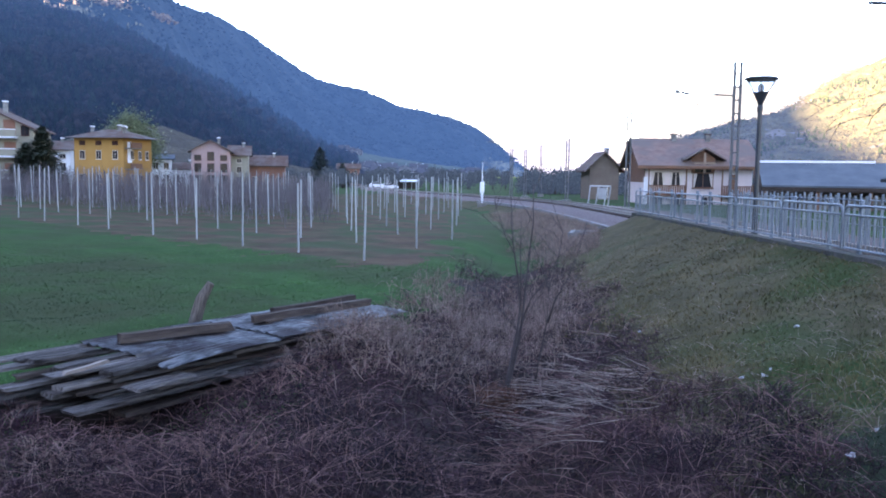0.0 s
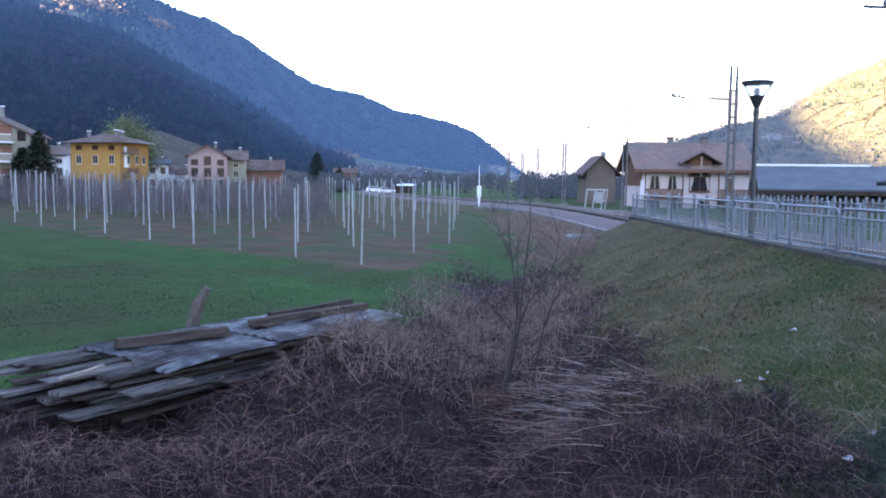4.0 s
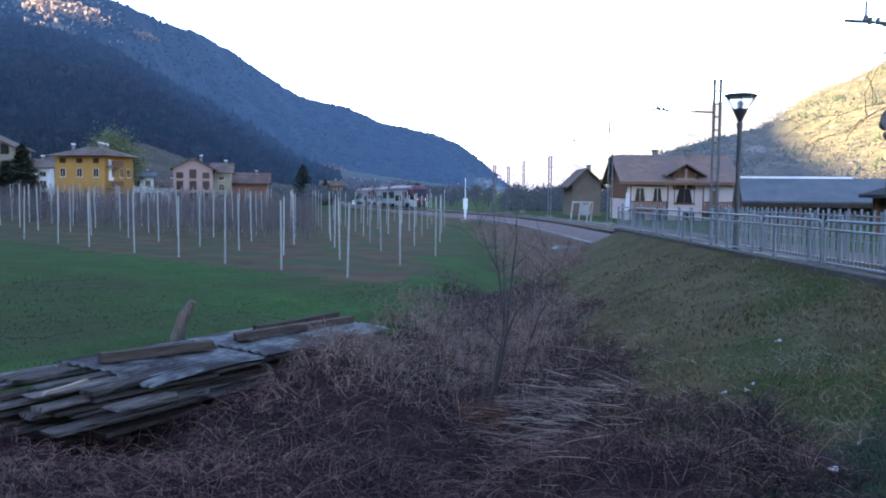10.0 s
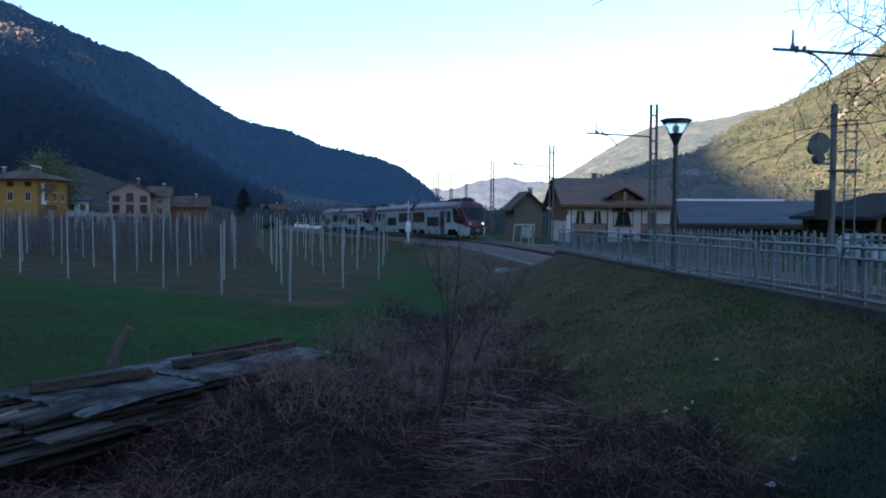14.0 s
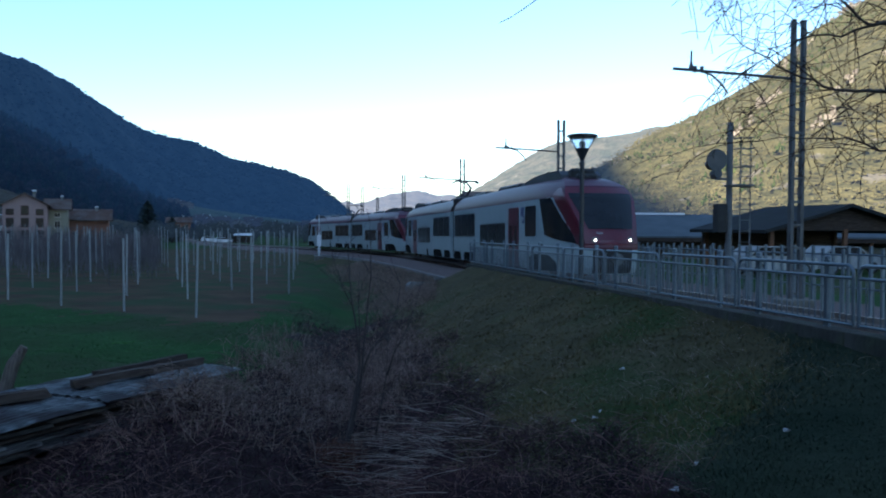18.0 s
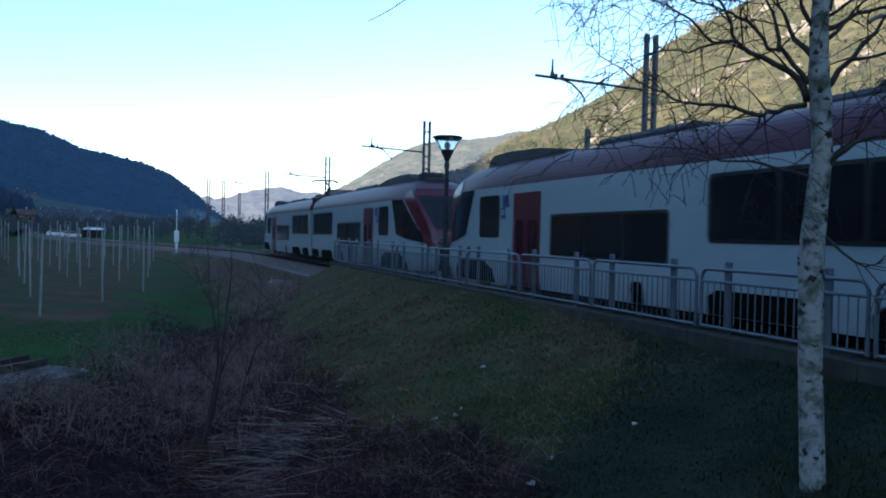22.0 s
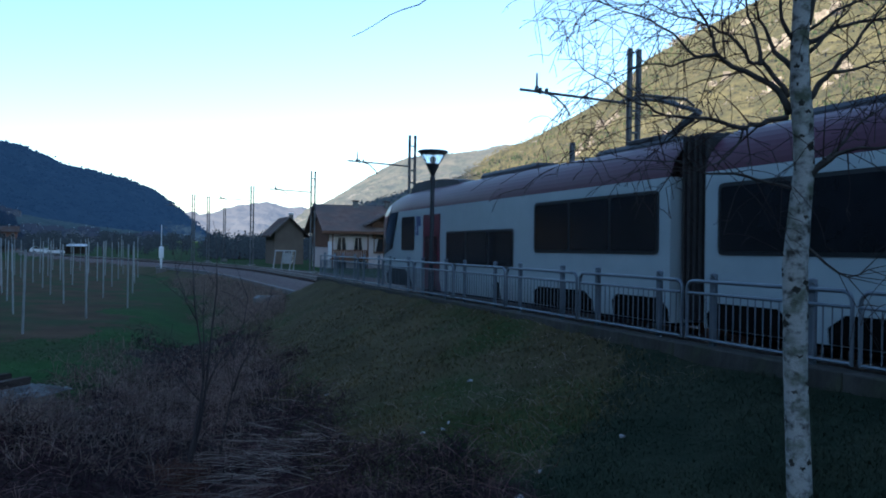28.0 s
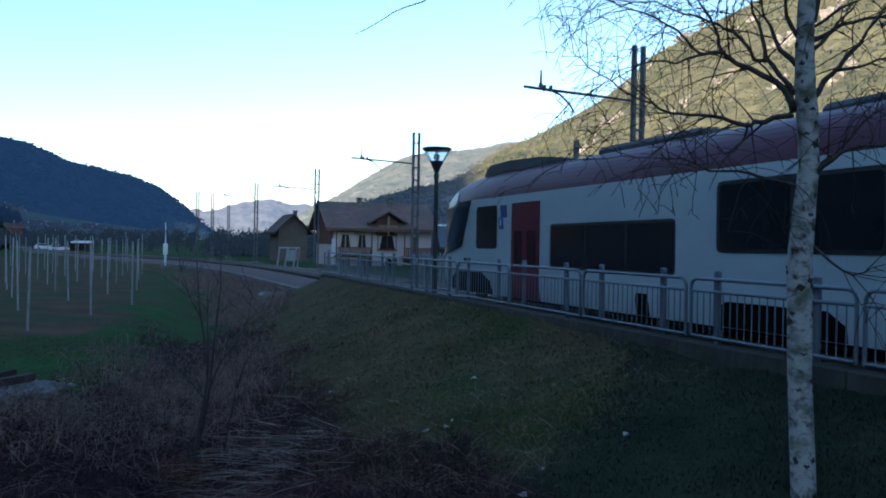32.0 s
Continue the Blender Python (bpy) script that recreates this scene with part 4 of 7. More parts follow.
def build_car(group):
    car = thing("railcar", "white regional railcar with a red nose and red doors", "train car", group)
    bm, zs, st = car_shell(0.28, 2.7, 13)
    for z0, z1 in zip(zs, zs[1:]):
        for i in range(8):
            bm.faces.new([bm.verts.new(front_point(-1 + 2 * a / 8, z)) for a, z in ((i, z0), (i + 1, z0), (i + 1, z1), (i, z1))])
    for zc in (0.28,):
        v = [bm.verts.new(c) for c in ((-1.2, 0.45, zc), (1.2, 0.45, zc), (1.1, 17.6, zc), (-1.1, 17.6, zc))]
        bm.faces.new(v)
    v = [bm.verts.new(c) for c in ((-HALF_W, 0.45, 0.28), (HALF_W, 0.45, 0.28), (HALF_W, 0.45, 2.7), (-HALF_W, 0.45, 2.7))]
    bm.faces.new(v)
    bmesh.ops.remove_doubles(bm, verts=bm.verts, dist=0.0005)
    bmesh.ops.recalc_face_normals(bm, faces=bm.faces)
    body = part("body", bm, M_WHITE, car, "white painted body with a red front")
    body.data.materials.append(M_RED)
    for f in body.data.polygons:
        c = f.center
        if c.z > 1.08 and c.y > 16.2 and c.y > 16.75 + (3.0 - c.z) * 0.80 - 0.12:
            f.material_index = 1
    bm, zs, st = car_shell(2.7, 3.5, 9)
    for side in (0,):
        a, b = st[0][-1], st[1][-1]
        for i in range(len(a) - 1):
            q = [a[i], a[i + 1], b[i + 1], b[i]]
            if len({tuple(round(c, 5) for c in v.co) for v in q}) > 2:
                bm.faces.new(q)
    for z0, z1 in zip(zs, zs[1:]):
        for i in range(8):
            bm.faces.new([bm.verts.new(front_point(-1 + 2 * a / 8, z)) for a, z in ((i, z0), (i + 1, z0), (i + 1, z1), (i, z1))])
    bmesh.ops.remove_doubles(bm, verts=bm.verts, dist=0.0005)
    bmesh.ops.recalc_face_normals(bm, faces=bm.faces)
    part("roof", bm, M_PURPLE, car, "dull red curved roof")
    # sides
    for side in (-1, 1):
        w = part("window", side_panel([(0.76, 1.41), (5.4, 1.41), (5.4, 2.5), (0.76, 2.5)], 0.012, side, 0.12), M_BAND, car, "long dark window band")
        for k in range(3):
            part("pane", side_panel([(0.82 + k * 1.53, 1.47), (2.26 + k * 1.53, 1.47), (2.26 + k * 1.53, 2.44), (0.82 + k * 1.53, 2.44)], 0.018, side, 0.08), M_GLASS, w)
        w = part("window", side_panel([(6.45, 1.02), (10.85, 1.02), (10.85, 1.97), (6.45, 1.97)], 0.012, side, 0.1), M_BAND, car, "long low dark window band")
        for k in range(3):
            part("pane", side_panel([(6.5 + k * 1.46, 1.08), (7.86 + k * 1.46, 1.08), (7.86 + k * 1.46, 1.91), (6.5 + k * 1.46, 1.91)], 0.018, side, 0.08), M_GLASS, w)
        d = part("door", side_panel([(11.36, 0.29), (12.78, 0.29), (12.78, 2.5), (11.36, 2.5)], 0.02, side, 0.03), M_RED, car, "red sliding double door")
        for k in range(2):
            part("door_pane", side_panel([(11.52 + k * 0.67, 1.05), (11.95 + k * 0.67, 1.05), (11.95 + k * 0.67, 1.85), (11.52 + k * 0.67, 1.85)], 0.026, side, 0.08), M_DOORGLASS, d)
        w = part("window", side_panel([(13.65, 1.43), (14.95, 1.43), (14.95, 2.5), (13.65, 2.5)], 0.012, side, 0.12), M_GLASS, car, "small dark window")
        part("cab_window", side_panel([(15.38, 2.70), (16.42, 2.69), (17.90, 1.5), (18.12, 1.22), (16.95, 1.33), (16.0, 1.48)], 0.03, side), M_GLASS, car, "slanted dark cab window")
        part("red_pillar", side_panel([(16.53, 2.78), (16.75, 3.0), (17.0, 3.0), (17.45, 2.7), (18.27, 1.7), (18.54, 1.1), (18.16, 1.2), (17.96, 1.52)], 0.024, side), M_RED, car, "red stripe")
        for a, b in (((13.26, 1.9), (13.56, 2.18)), ((13.06, 2.18), (13.46, 2.48))):
            part("operator_mark", side_panel([(a[0], a[1]), (b[0] - 0.06, a[1]), (b[0], b[1]), (a[0] + 0.06, b[1])], 0.014, side), M_BLUE, car, "blue slanted mark")
        part("mark_figure", side_panel([(13.38, 2.0), (13.46, 2.0), (13.44, 2.15), (13.40, 2.15)], 0.018, side), M_WHITEP, car, "small white symbol")
        part("grab_mark", side_panel([(15.55, 1.1), (15.85, 1.1), (15.75, 1.18), (15.62, 1.18)], 0.014, side), M_BLACK, car)
        # Dark sheets laid on the side as painted shade, no openings are cut.
        s0, s1 = 13.9, 17.0
        part("skirt_gap", side_panel([(s0, 0.29), (s1, 0.29), (s1 - 0.15, 0.62), (s1 - 0.7, 0.82), (s0 + 0.7, 0.82), (s0 + 0.15, 0.62)], 0.008, side), M_UNDER, car, "near-black sheet painted for the shade in a bogie opening")
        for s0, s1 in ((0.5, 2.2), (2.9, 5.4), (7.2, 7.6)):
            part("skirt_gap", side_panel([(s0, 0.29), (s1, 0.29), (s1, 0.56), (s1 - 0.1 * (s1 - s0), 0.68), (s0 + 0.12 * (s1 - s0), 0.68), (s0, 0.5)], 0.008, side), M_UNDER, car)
    # front
    part("front_mask", front_panel(-1, 1, 1.1, 3.0, 0.012), M_RED, car, "red front mask")
    part("windscreen", front_panel(-0.93, 0.93, 1.66, 2.80, 0.02, 0.14), M_GLASS, car, "wide dark windscreen")
    part("coupler_bay", front_panel(-0.74, 0.74, 0.3, 1.04, 0.012), M_BLACK, car, "dark coupler bay")
    part("coupler", tubed([(0, 18.3, 0.75), (0, 18.85, 0.75), (0, 19.1, 0.75)], [0.12, 0.12, 0.18], 10), M_GREY, car)
    for u in (-0.66, 0.66):
        p = front_point(u, 1.32)
        h = part("headlight", tubed([p + Vector((0, -0.08, 0)), p + Vector((0, 0.03, 0.01))], 0.10, 14), M_GREY, car)
        part("headlight_lens", tubed([p + Vector((0, 0.02, 0)), p + Vector((0, 0.045, 0.01))], [0.04, 0.034], 12), M_HEAD if group.startswith("lead") else M_GLASS, h)
    for k in range(4):
        u = 0.36 + k * 0.06
        part("number_bar", front_panel(u, u + 0.04, 1.5, 1.55, 0.03, n=1), M_POST, car)
    # roof gear
    def roof_box(s0, s1, w, z0, z1, material, label=""):
        bm = boxed(-w, w, s0, s1, z0, z1, 0.08)
        part("roof_unit", bm, material, car, label)
    part("roof_unit", prismed([(11.3, 3.3), (11.5, 3.5), (12.6, 3.62), (14.4, 3.69), (15.5, 3.66), (15.8, 3.5), (15.9, 3.2)], 0, -0.72, 0.72), M_ROOFGEAR, car, "dark sloping roof air-conditioning unit")
    roof_box(15.6, 16.05, 0.42, 3.1, 3.72, M_BLACK)
    roof_box(16.15, 16.5, 0.36, 3.0, 3.52, M_BLACK)
    roof_box(6.8, 10.2, 0.6, 3.35, 3.58, M_ROOFGEAR)
    roof_box(1.6, 4.2, 0.55, 3.35, 3.56, M_ROOFGEAR)
    # running gear
    for s in (14.6, 16.4, 0.35):
        for x in (-0.53, 0.53):
            part("wheel", tubed([(x - 0.06, s, 0.36), (x + 0.06, s, 0.36)], 0.36, 18), M_RUST, car)
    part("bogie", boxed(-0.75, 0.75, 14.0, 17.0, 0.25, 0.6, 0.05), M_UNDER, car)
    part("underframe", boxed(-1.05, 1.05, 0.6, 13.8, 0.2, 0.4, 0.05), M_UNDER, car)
    return car


def build_bellows(car):
    b = part("gangway", boxed(-1.12, 1.12, -0.38, 0.38, 0.4, 3.3, 0.05), M_BLACK, car, "ribbed dark gangway bellows")
    for k in range(5):
        y = -0.3 + k * 0.15
        part("rib", boxed(-1.2, 1.2, y - 0.025, y + 0.025, 0.35, 3.36, 0.02), M_BLACK, b)


def build_pantograph(car):
    p = part("pantograph", boxed(-0.5, 0.5, 1.9, 3.0, 3.54, 3.64, 0.02), M_ROOFGEAR, car)
    part("lower_arm", tubed([(0, 2.5, 3.64), (0, 1.45, 4.02)], 0.07, 6), M_POLE, p)
    part("upper_arm", tubed([(0, 1.45, 4.02), (0, 2.75, 4.46)], 0.05, 6), M_POLE, p)
    for y in (2.6, 2.95):
        part("contact_head", tubed([(-0.75, y, 4.36), (-0.55, y, 4.48), (0.55, y, 4.48), (0.75, y, 4.36)], 0.035, 6), M_POLE, p)


lead_front = build_car("lead unit of the train")
build_bellows(lead_front)
lead_rear = copy_thing(lead_front, Matrix())
for o in [c for c in lead_rear.children if c.name.startswith("gangway")]:
    for q in list(o.children):
        bpy.data.objects.remove(q)
    bpy.data.objects.remove(o)
rear_front = copy_thing(lead_front, Matrix())
rear_rear = copy_thing(lead_rear, Matrix())
for c in (lead_rear, rear_rear):
    build_pantograph(c)
for c in (lead_rear, rear_front, rear_rear):
    for o in c.children_recursive:
        if o.name.startswith("headlight_lens"):
            o.data = o.data.copy()
            o.data.materials[0] = M_GLASS
for c in (rear_front, rear_rear):
    c["group"] = "rear unit of the train"

# where along the track the lead nose stands: seconds, and the plan's y
NOSE = [(0.0, 335), (1.0, 309), (2.0, 283), (3.0, 258), (4.0, 234), (5.5, 200), (6.0, 189), (7.0, 166), (8.0, 147.4), (9.0, 131.5), (10.0, 118.6), (11.0, 106.8), (12.0, 95.8), (13.0, 85.2), (14.0, 73.4), (15.0, 60.5), (16.0, 47.2), (17.0, 34.65), (18.0, 24.05), (19.0, 13.85), (20.0, 3.85), (21.0, -4.95), (22.0, -13.1), (23.0, -20.95), (24.0, -27.85), (25.0, -33.82), (26.0, -39.0), (27.0, -43.3), (28.0, -46.25), (29.0, -48.42), (30.0, -50.08), (31.0, -51.4), (32.0, -52.28)]
JOINT_1, JOINT_2 = 18.75, 57.45      # metres behind the lead nose


def car_rows(back, direction):
    """Poses of a car whose gangway end lies `back` metres behind the lead nose."""
    rows = []
    for t in np.arange(0.0, 32.01, 0.5):
        nose = float(np.interp(t, _nt, _ns))
        s = nose + back
        a, b = on_track(s), on_track(s - direction * 15.5)
        d = b - a
        yaw = math.atan2(-d.x, d.y)
        pitch = math.atan2(d.z, math.hypot(d.x, d.y))
        rows.append((float(t), Matrix.Translation(a) @ Euler((pitch, 0, yaw)).to_matrix().to_4x4()))
    return rows


def glide(times, values, at):
    """A smooth curve through the values."""
    times, values = np.array(times, float), np.array(values, float)
    slope = np.gradient(values, times)
    out = []
    for t in at:
        i = int(np.clip(np.searchsorted(times, t) - 1, 0, len(times) - 2))
        h = times[i + 1] - times[i]
        u = (t - times[i]) / h
        out.append((1 + 2 * u) * (1 - u) ** 2 * values[i] + u * (1 - u) ** 2 * h * slope[i] + u * u * (3 - 2 * u) * values[i + 1] + u * u * (u - 1) * h * slope[i + 1])
    return np.array(out)


_nt = np.arange(0.0, 32.01, 0.25)
_ns = glide([q[0] for q in NOSE], [arc_at(q[1]) for q in NOSE], _nt)


def motions():
    walk(lead_front, car_rows(JOINT_1, 1))
    walk(lead_rear, car_rows(JOINT_1, -1))
    walk(rear_front, car_rows(JOINT_2, 1))
    walk(rear_rear, car_rows(JOINT_2, -1))

# ---- street lamp, signal mast, sign box ----
def street_lamp():
    x, y = 7.5, 20.78
    z = float(fence_foot(y)) + 0.06
    lamp = thing("street_lamp", "black street lamp with a conical glass head", "street lamp", m=pose(x, y, z))
    part("post", tubed([(0, 0, -0.4), (0, 0, 0.5), (0, 0, 0.52), (0, 0, 2.9)], [0.08, 0.08, 0.058, 0.058], 14), M_LAMP, lamp)
    part("collar", tubed([(0, 0, 2.86), (0, 0, 2.98), (0, 0, 3.02)], [0.072, 0.072, 0.055], 14), M_LAMP, lamp)
    head = part("head", tubed([(0, 0, 3.0), (0, 0, 3.06), (0, 0, 3.33)], [0.05, 0.065, 0.185], 16), M_LAMP, lamp, "black flared lamp base")
    part("glass_cone", tubed([(0, 0, 3.335), (0, 0, 3.63)], [0.18, 0.365], 16), M_LAMPGLASS, head, "pale translucent glass cone")
    for k in range(6):
        a = radians(60 * k + 14)
        part("glazing_bar", tubed([(0.185 * math.cos(a), 0.185 * math.sin(a), 3.33), (0.372 * math.cos(a), 0.372 * math.sin(a), 3.64)], 0.011, 5), M_LAMP, head)
    part("lamp_lid", tubed([(0, 0, 3.63), (0, 0, 3.655), (0, 0, 3.69), (0, 0, 3.71)], [0.39, 0.41, 0.36, 0.03], 16), M_LAMP, lamp, "flat black lid")
    part("bulb", tubed([(0, 0, 3.34), (0, 0, 3.40), (0, 0, 3.50), (0, 0, 3.54)], [0.05, 0.08, 0.08, 0.03], 10), M_WHITEP, head)


street_lamp()


def signal_mast():
    x, y = 12.0, 21.4
    z = float(rail_z(y)) - 0.4
    s = thing("railway_signal", "grey steel railway signal mast with a ladder and round disc", "railway signal", m=pose(x, y, z))
    part("mast", tubed([(0, 0, 0), (0, 0, 5.0)], 0.085, 12), M_GREY, s)
    part("footing", boxed(-0.3, 0.3, -0.3, 0.3, -0.3, 0.25, 0.03), M_CONC, s)
    part("disc", tubed([(-0.42, -0.08, 3.95), (-0.42, -0.04, 3.95)], 0.30, 24), M_POLE, s, "dark round disc seen from behind")
    part("signal_hood", tubed([(-0.42, -0.04, 3.85), (-0.42, 0.3, 3.85)], [0.14, 0.16], 12), M_POLE, s)
    part("lower_hood", tubed([(-0.36, -0.06, 3.58), (-0.36, 0.22, 3.56)], [0.12, 0.13], 12), M_POLE, s)
    part("disc_bracket", boxed(-0.42, 0.05, -0.03, 0.03, 3.40, 3.46), M_GREY, s)
    part("platform", boxed(-0.12, 0.62, -0.3, 0.1, 3.22, 3.28, 0.01), M_POLE, s)
    for h in (3.75, 4.25, 4.55):
        part("cage_rail", tubed([(0, -0.05, h), (0.62, -0.2, h + 0.03), (0.62, 0.1, h + 0.03)], 0.018, 6), M_GREY, s)
    for sx in (0.26, 0.56):
        part("ladder_stile", tubed([(sx, -0.12, 0.2), (sx, -0.12, 4.6)], 0.02, 6), M_GREY, s)
    for k in range(13):
        part("ladder_rung", tubed([(0.26, -0.12, 0.5 + k * 0.3), (0.56, -0.12, 0.5 + k * 0.3)], 0.012, 5), M_GREY, s)
    part("relay_box", boxed(-0.42, -0.12, -0.14, 0.14, 1.95, 2.75, 0.02), M_BLACK, s, "black relay box")


signal_mast()


def sign_box():
    x, y = 2.94, 81.0
    z = float(ground(x, y))
    s = thing("trackside_box", "white trackside equipment box on a thin post", "equipment box", m=pose(x, y, z))
    part("base", boxed(-0.42, 0.42, -0.35, 0.35, -0.5, 0.35, 0.03), M_CONC, s)
    part("post", tubed([(0, 0, 0.3), (0, 0, 4.3)], [0.055, 0.04], 8), M_WHITEP, s)
    part("cabinet", boxed(-0.21, 0.21, -0.18, 0.14, 1.3, 2.35, 0.02), M_WHITEP, s)
    part("lower_cabinet", boxed(-0.11, 0.11, -0.13, 0.1, 0.6, 1.25, 0.02), M_WHITEP, s)


sign_box()


# ---- orchard posts ----
def orchard():
    rng = random.Random(5)
    bm = bmesh.new()
    box(bm, -0.028, 0.028, -0.027, 0.027, -0.3, 2.6, 0.008)
    proto = tagged(finish("orchard_post", bm, M_POST), "pale grey concrete orchard post standing in bare soil", "post", "orchard posts")
    first = True
    places = []
    uneven = (0.01, -0.05, -0.12, -0.2, -0.24, -0.11, -0.17, -0.13)      # how far the first rows stand off an even spacing
    for i in range(0, 26):
        for j in range(0, 16):
            p = CORNER + ROW_STEP * (i + (uneven[i] if i < 8 else -0.1)) + POST_STEP * 1.17 * j
            p = p + Vector((rng.uniform(-0.08, 0.08), rng.uniform(-0.6, 0.6))) * (1.0 if j else 0.25)
            if math.degrees(math.atan2(p.x, p.y)) > 1.1 or p.length > 100 or math.degrees(math.atan2(p.x, p.y)) < -42:
                continue
            places.append(p)
    for p in places:
        z = float(ground(p.x, p.y))
        h = (2.52 + 0.011 * (p.length - 27) + rng.uniform(-0.12, 0.14)) / 2.6
        m = pose(p.x, p.y, z, rng.uniform(-1.2, 1.2), rng.uniform(-1.8, 1.8), rng.uniform(0, 90))
        o = proto if first else new("orchard_post", proto.data)
        o.matrix_basis = m @ Matrix.Diagonal((1, 1, h, 1))
        if not first:
            tagged(o, proto["label"], "post", "orchard posts")
        first = False


orchard()


# ---- buildings ----
def window(parent, x, z, w, h, y=0.0, trim=M_FRAME, shutters=None, curtains=False):
    win = part("window", boxed(x - w / 2 - 0.09, x + w / 2 + 0.09, y - 0.05, y + 0.02, z - 0.09, z + h + 0.09), trim, parent)
    part("pane", boxed(x - w / 2, x + w / 2, y - 0.062, y - 0.02, z, z + h), M_WINDOW, win)
    part("mullion", boxed(x - 0.035, x + 0.035, y - 0.075, y - 0.05, z, z + h), trim, win)
    part("sill", boxed(x - w / 2 - 0.15, x + w / 2 + 0.15, y - 0.14, y + 0.02, z - 0.16, z - 0.09), trim, win)
    if curtains:
        for s in (-1, 1):
            part("curtain", prismed([(x + s * w / 2, z), (x + s * w / 2, z + h), (x + s * w * 0.3, z + h), (x + s * w * 0.44, z)], 1, y - 0.07, y - 0.064), M_FRAME, win)
    if shutters:
        for s in (-1, 1):
            part("shutter", boxed(x + s * (w / 2 + 0.11), x + s * (w / 2 + 0.11 + w * 0.45), y - 0.07, y - 0.03, z - 0.03, z + h + 0.03), shutters, win)
    return win


def gable_roof(parent, x0, x1, y0, y1, eave, ridge, over, material, along="x", thick=0.22):
    """Two roof slopes; the ridge runs along the given axis."""
    for s in (0, 1):
        if along == "x":
            ym = (y0 + y1) / 2
            ye = (y0 - over) if s == 0 else (y1 + over)
            drop = (ridge - eave) / (ym - y0) * over
            bm = prismed([(ye, eave - drop), (ym, ridge), (ym, ridge + thick), (ye, eave - drop + thick)], 0, x0 - over, x1 + over)
        else:
            xm = (x0 + x1) / 2
            xe = (x0 - over) if s == 0 else (x1 + over)
            drop = (ridge - eave) / (xm - x0) * over
            bm = prismed([(xe, eave - drop), (xm, ridge), (xm, ridge + thick), (xe, eave - drop + thick)], 1, y0 - over, y1 + over)
        part("roof_slope", bm, material, parent)


def chalet():
    z0 = EYE_Z - 3.35
    h = thing("chalet", "pink-white chalet with timber gable and brown tiled roof", "house", m=pose(24.7, 84.6, z0, 0, 0, -1.5))
    hw, dep, eave, ridge = 5.3, 9.2, 4.55, 6.95
    part("wall", boxed(-hw, hw, 0, dep, -0.3, eave, 0.02), M_PLASTER, h, "pink-white plaster wall")
    for s in (-1, 1):
        part("gable", prismed([(0.02, eave - 0.01), (dep - 0.02, eave - 0.01), (dep / 2, ridge - 0.05)], 0, s * hw - 0.06, s * hw + 0.02), M_CHALET, h, "brown timber gable")
    part("timber_side", boxed(-hw - 0.05, -hw, 0.0, dep, 2.6, eave), M_CHALET, h, "brown timber cladding")
    part("timber_band", boxed(-hw, hw, -0.04, 0, 3.95, eave), M_CHALET, h)
    gable_roof(h, -hw, hw, 0, dep, eave, ridge, 0.9, M_CHALETROOF, thick=0.25)
    part("fascia", boxed(-hw - 0.92, hw + 0.92, -0.96, -0.9, 4.0, 4.28), M_CHALET, h)
    for cx in (-1.6, 1.9):
        c = part("chimney", boxed(cx - 0.25, cx + 0.25, 4.0, 4.5, 5.8, 7.6, 0.03), M_CONC, h)
        part("chimney_cap", boxed(cx - 0.35, cx + 0.35, 3.9, 4.6, 7.6, 7.7), M_TILE, c)
    # cross gablet over the front
    g = part("gablet", prismed([(-0.75, 3.6), (1.55, 3.6), (1.55, 5.1), (0.4, 5.95), (-0.75, 5.1)], 1, -0.12, 3.0), M_CHALET, h, "timber gablet above the front")
    for s in (-1, 1):
        part("gablet_roof", prismed([(0.4, 6.0), (0.4 + s * 2.1, 4.85), (0.4 + s * 2.1, 5.05), (0.4, 6.2)], 1, -0.9, 3.2), M_CHALETROOF, g)
    part("gablet_post", boxed(0.3, 0.5, -0.75, -0.6, 3.6, 5.6), M_GABLET, g, "pale timber post")
    part("gablet_beam", boxed(-0.6, 1.4, -0.75, -0.6, 4.5, 4.65), M_GABLET, g)
    part("gablet_glass", boxed(-0.4, 1.2, -0.14, -0.12, 3.7, 4.6), M_WINDOW, g)
    for x, w in ((-4.0, 1.15), (-2.25, 1.0)):
        window(h, x, 2.35, w, 1.3, trim=M_FRAME, shutters=None, curtains=True)
    window(h, 0.45, 2.2, 1.9, 1.35, trim=M_CHALET, curtains=True)
    part("balcony_door", boxed(3.0, 3.9, -0.07, 0.02, 1.5, 3.5), M_CHALET, h, "brown shuttered door")
    for a, b in ((-5.2, -1.4), (2.0, 5.2)):
        bal = part("balcony", boxed(a, b, -1.1, 0, 1.32, 1.48), M_CHALET, h)
        part("balcony_rail", boxed(a, b, -1.14, -1.06, 2.28, 2.38), M_CHALET, bal)
        n = int((b - a) / 0.22)
        for k in range(n):
            part("baluster", boxed(a + k * 0.22, a + k * 0.22 + 0.15, -1.12, -1.08, 1.48, 2.3), M_CHALET, bal)
        for x in (a + 0.06, b - 0.06):
            part("balcony_post", boxed(x - 0.06, x + 0.06, -1.15, -1.03, -0.2, 4.0), M_CHALET, bal)
    for x in (-4.0, -1.8, 1.0, 3.6):
        window(h, x, 0.2, 1.0, 1.0)
    part("white_pilaster", boxed(-hw - 0.12, -hw + 0.5, -0.1, 0, -0.3, 3.2), M_WHITEP, h)


chalet()


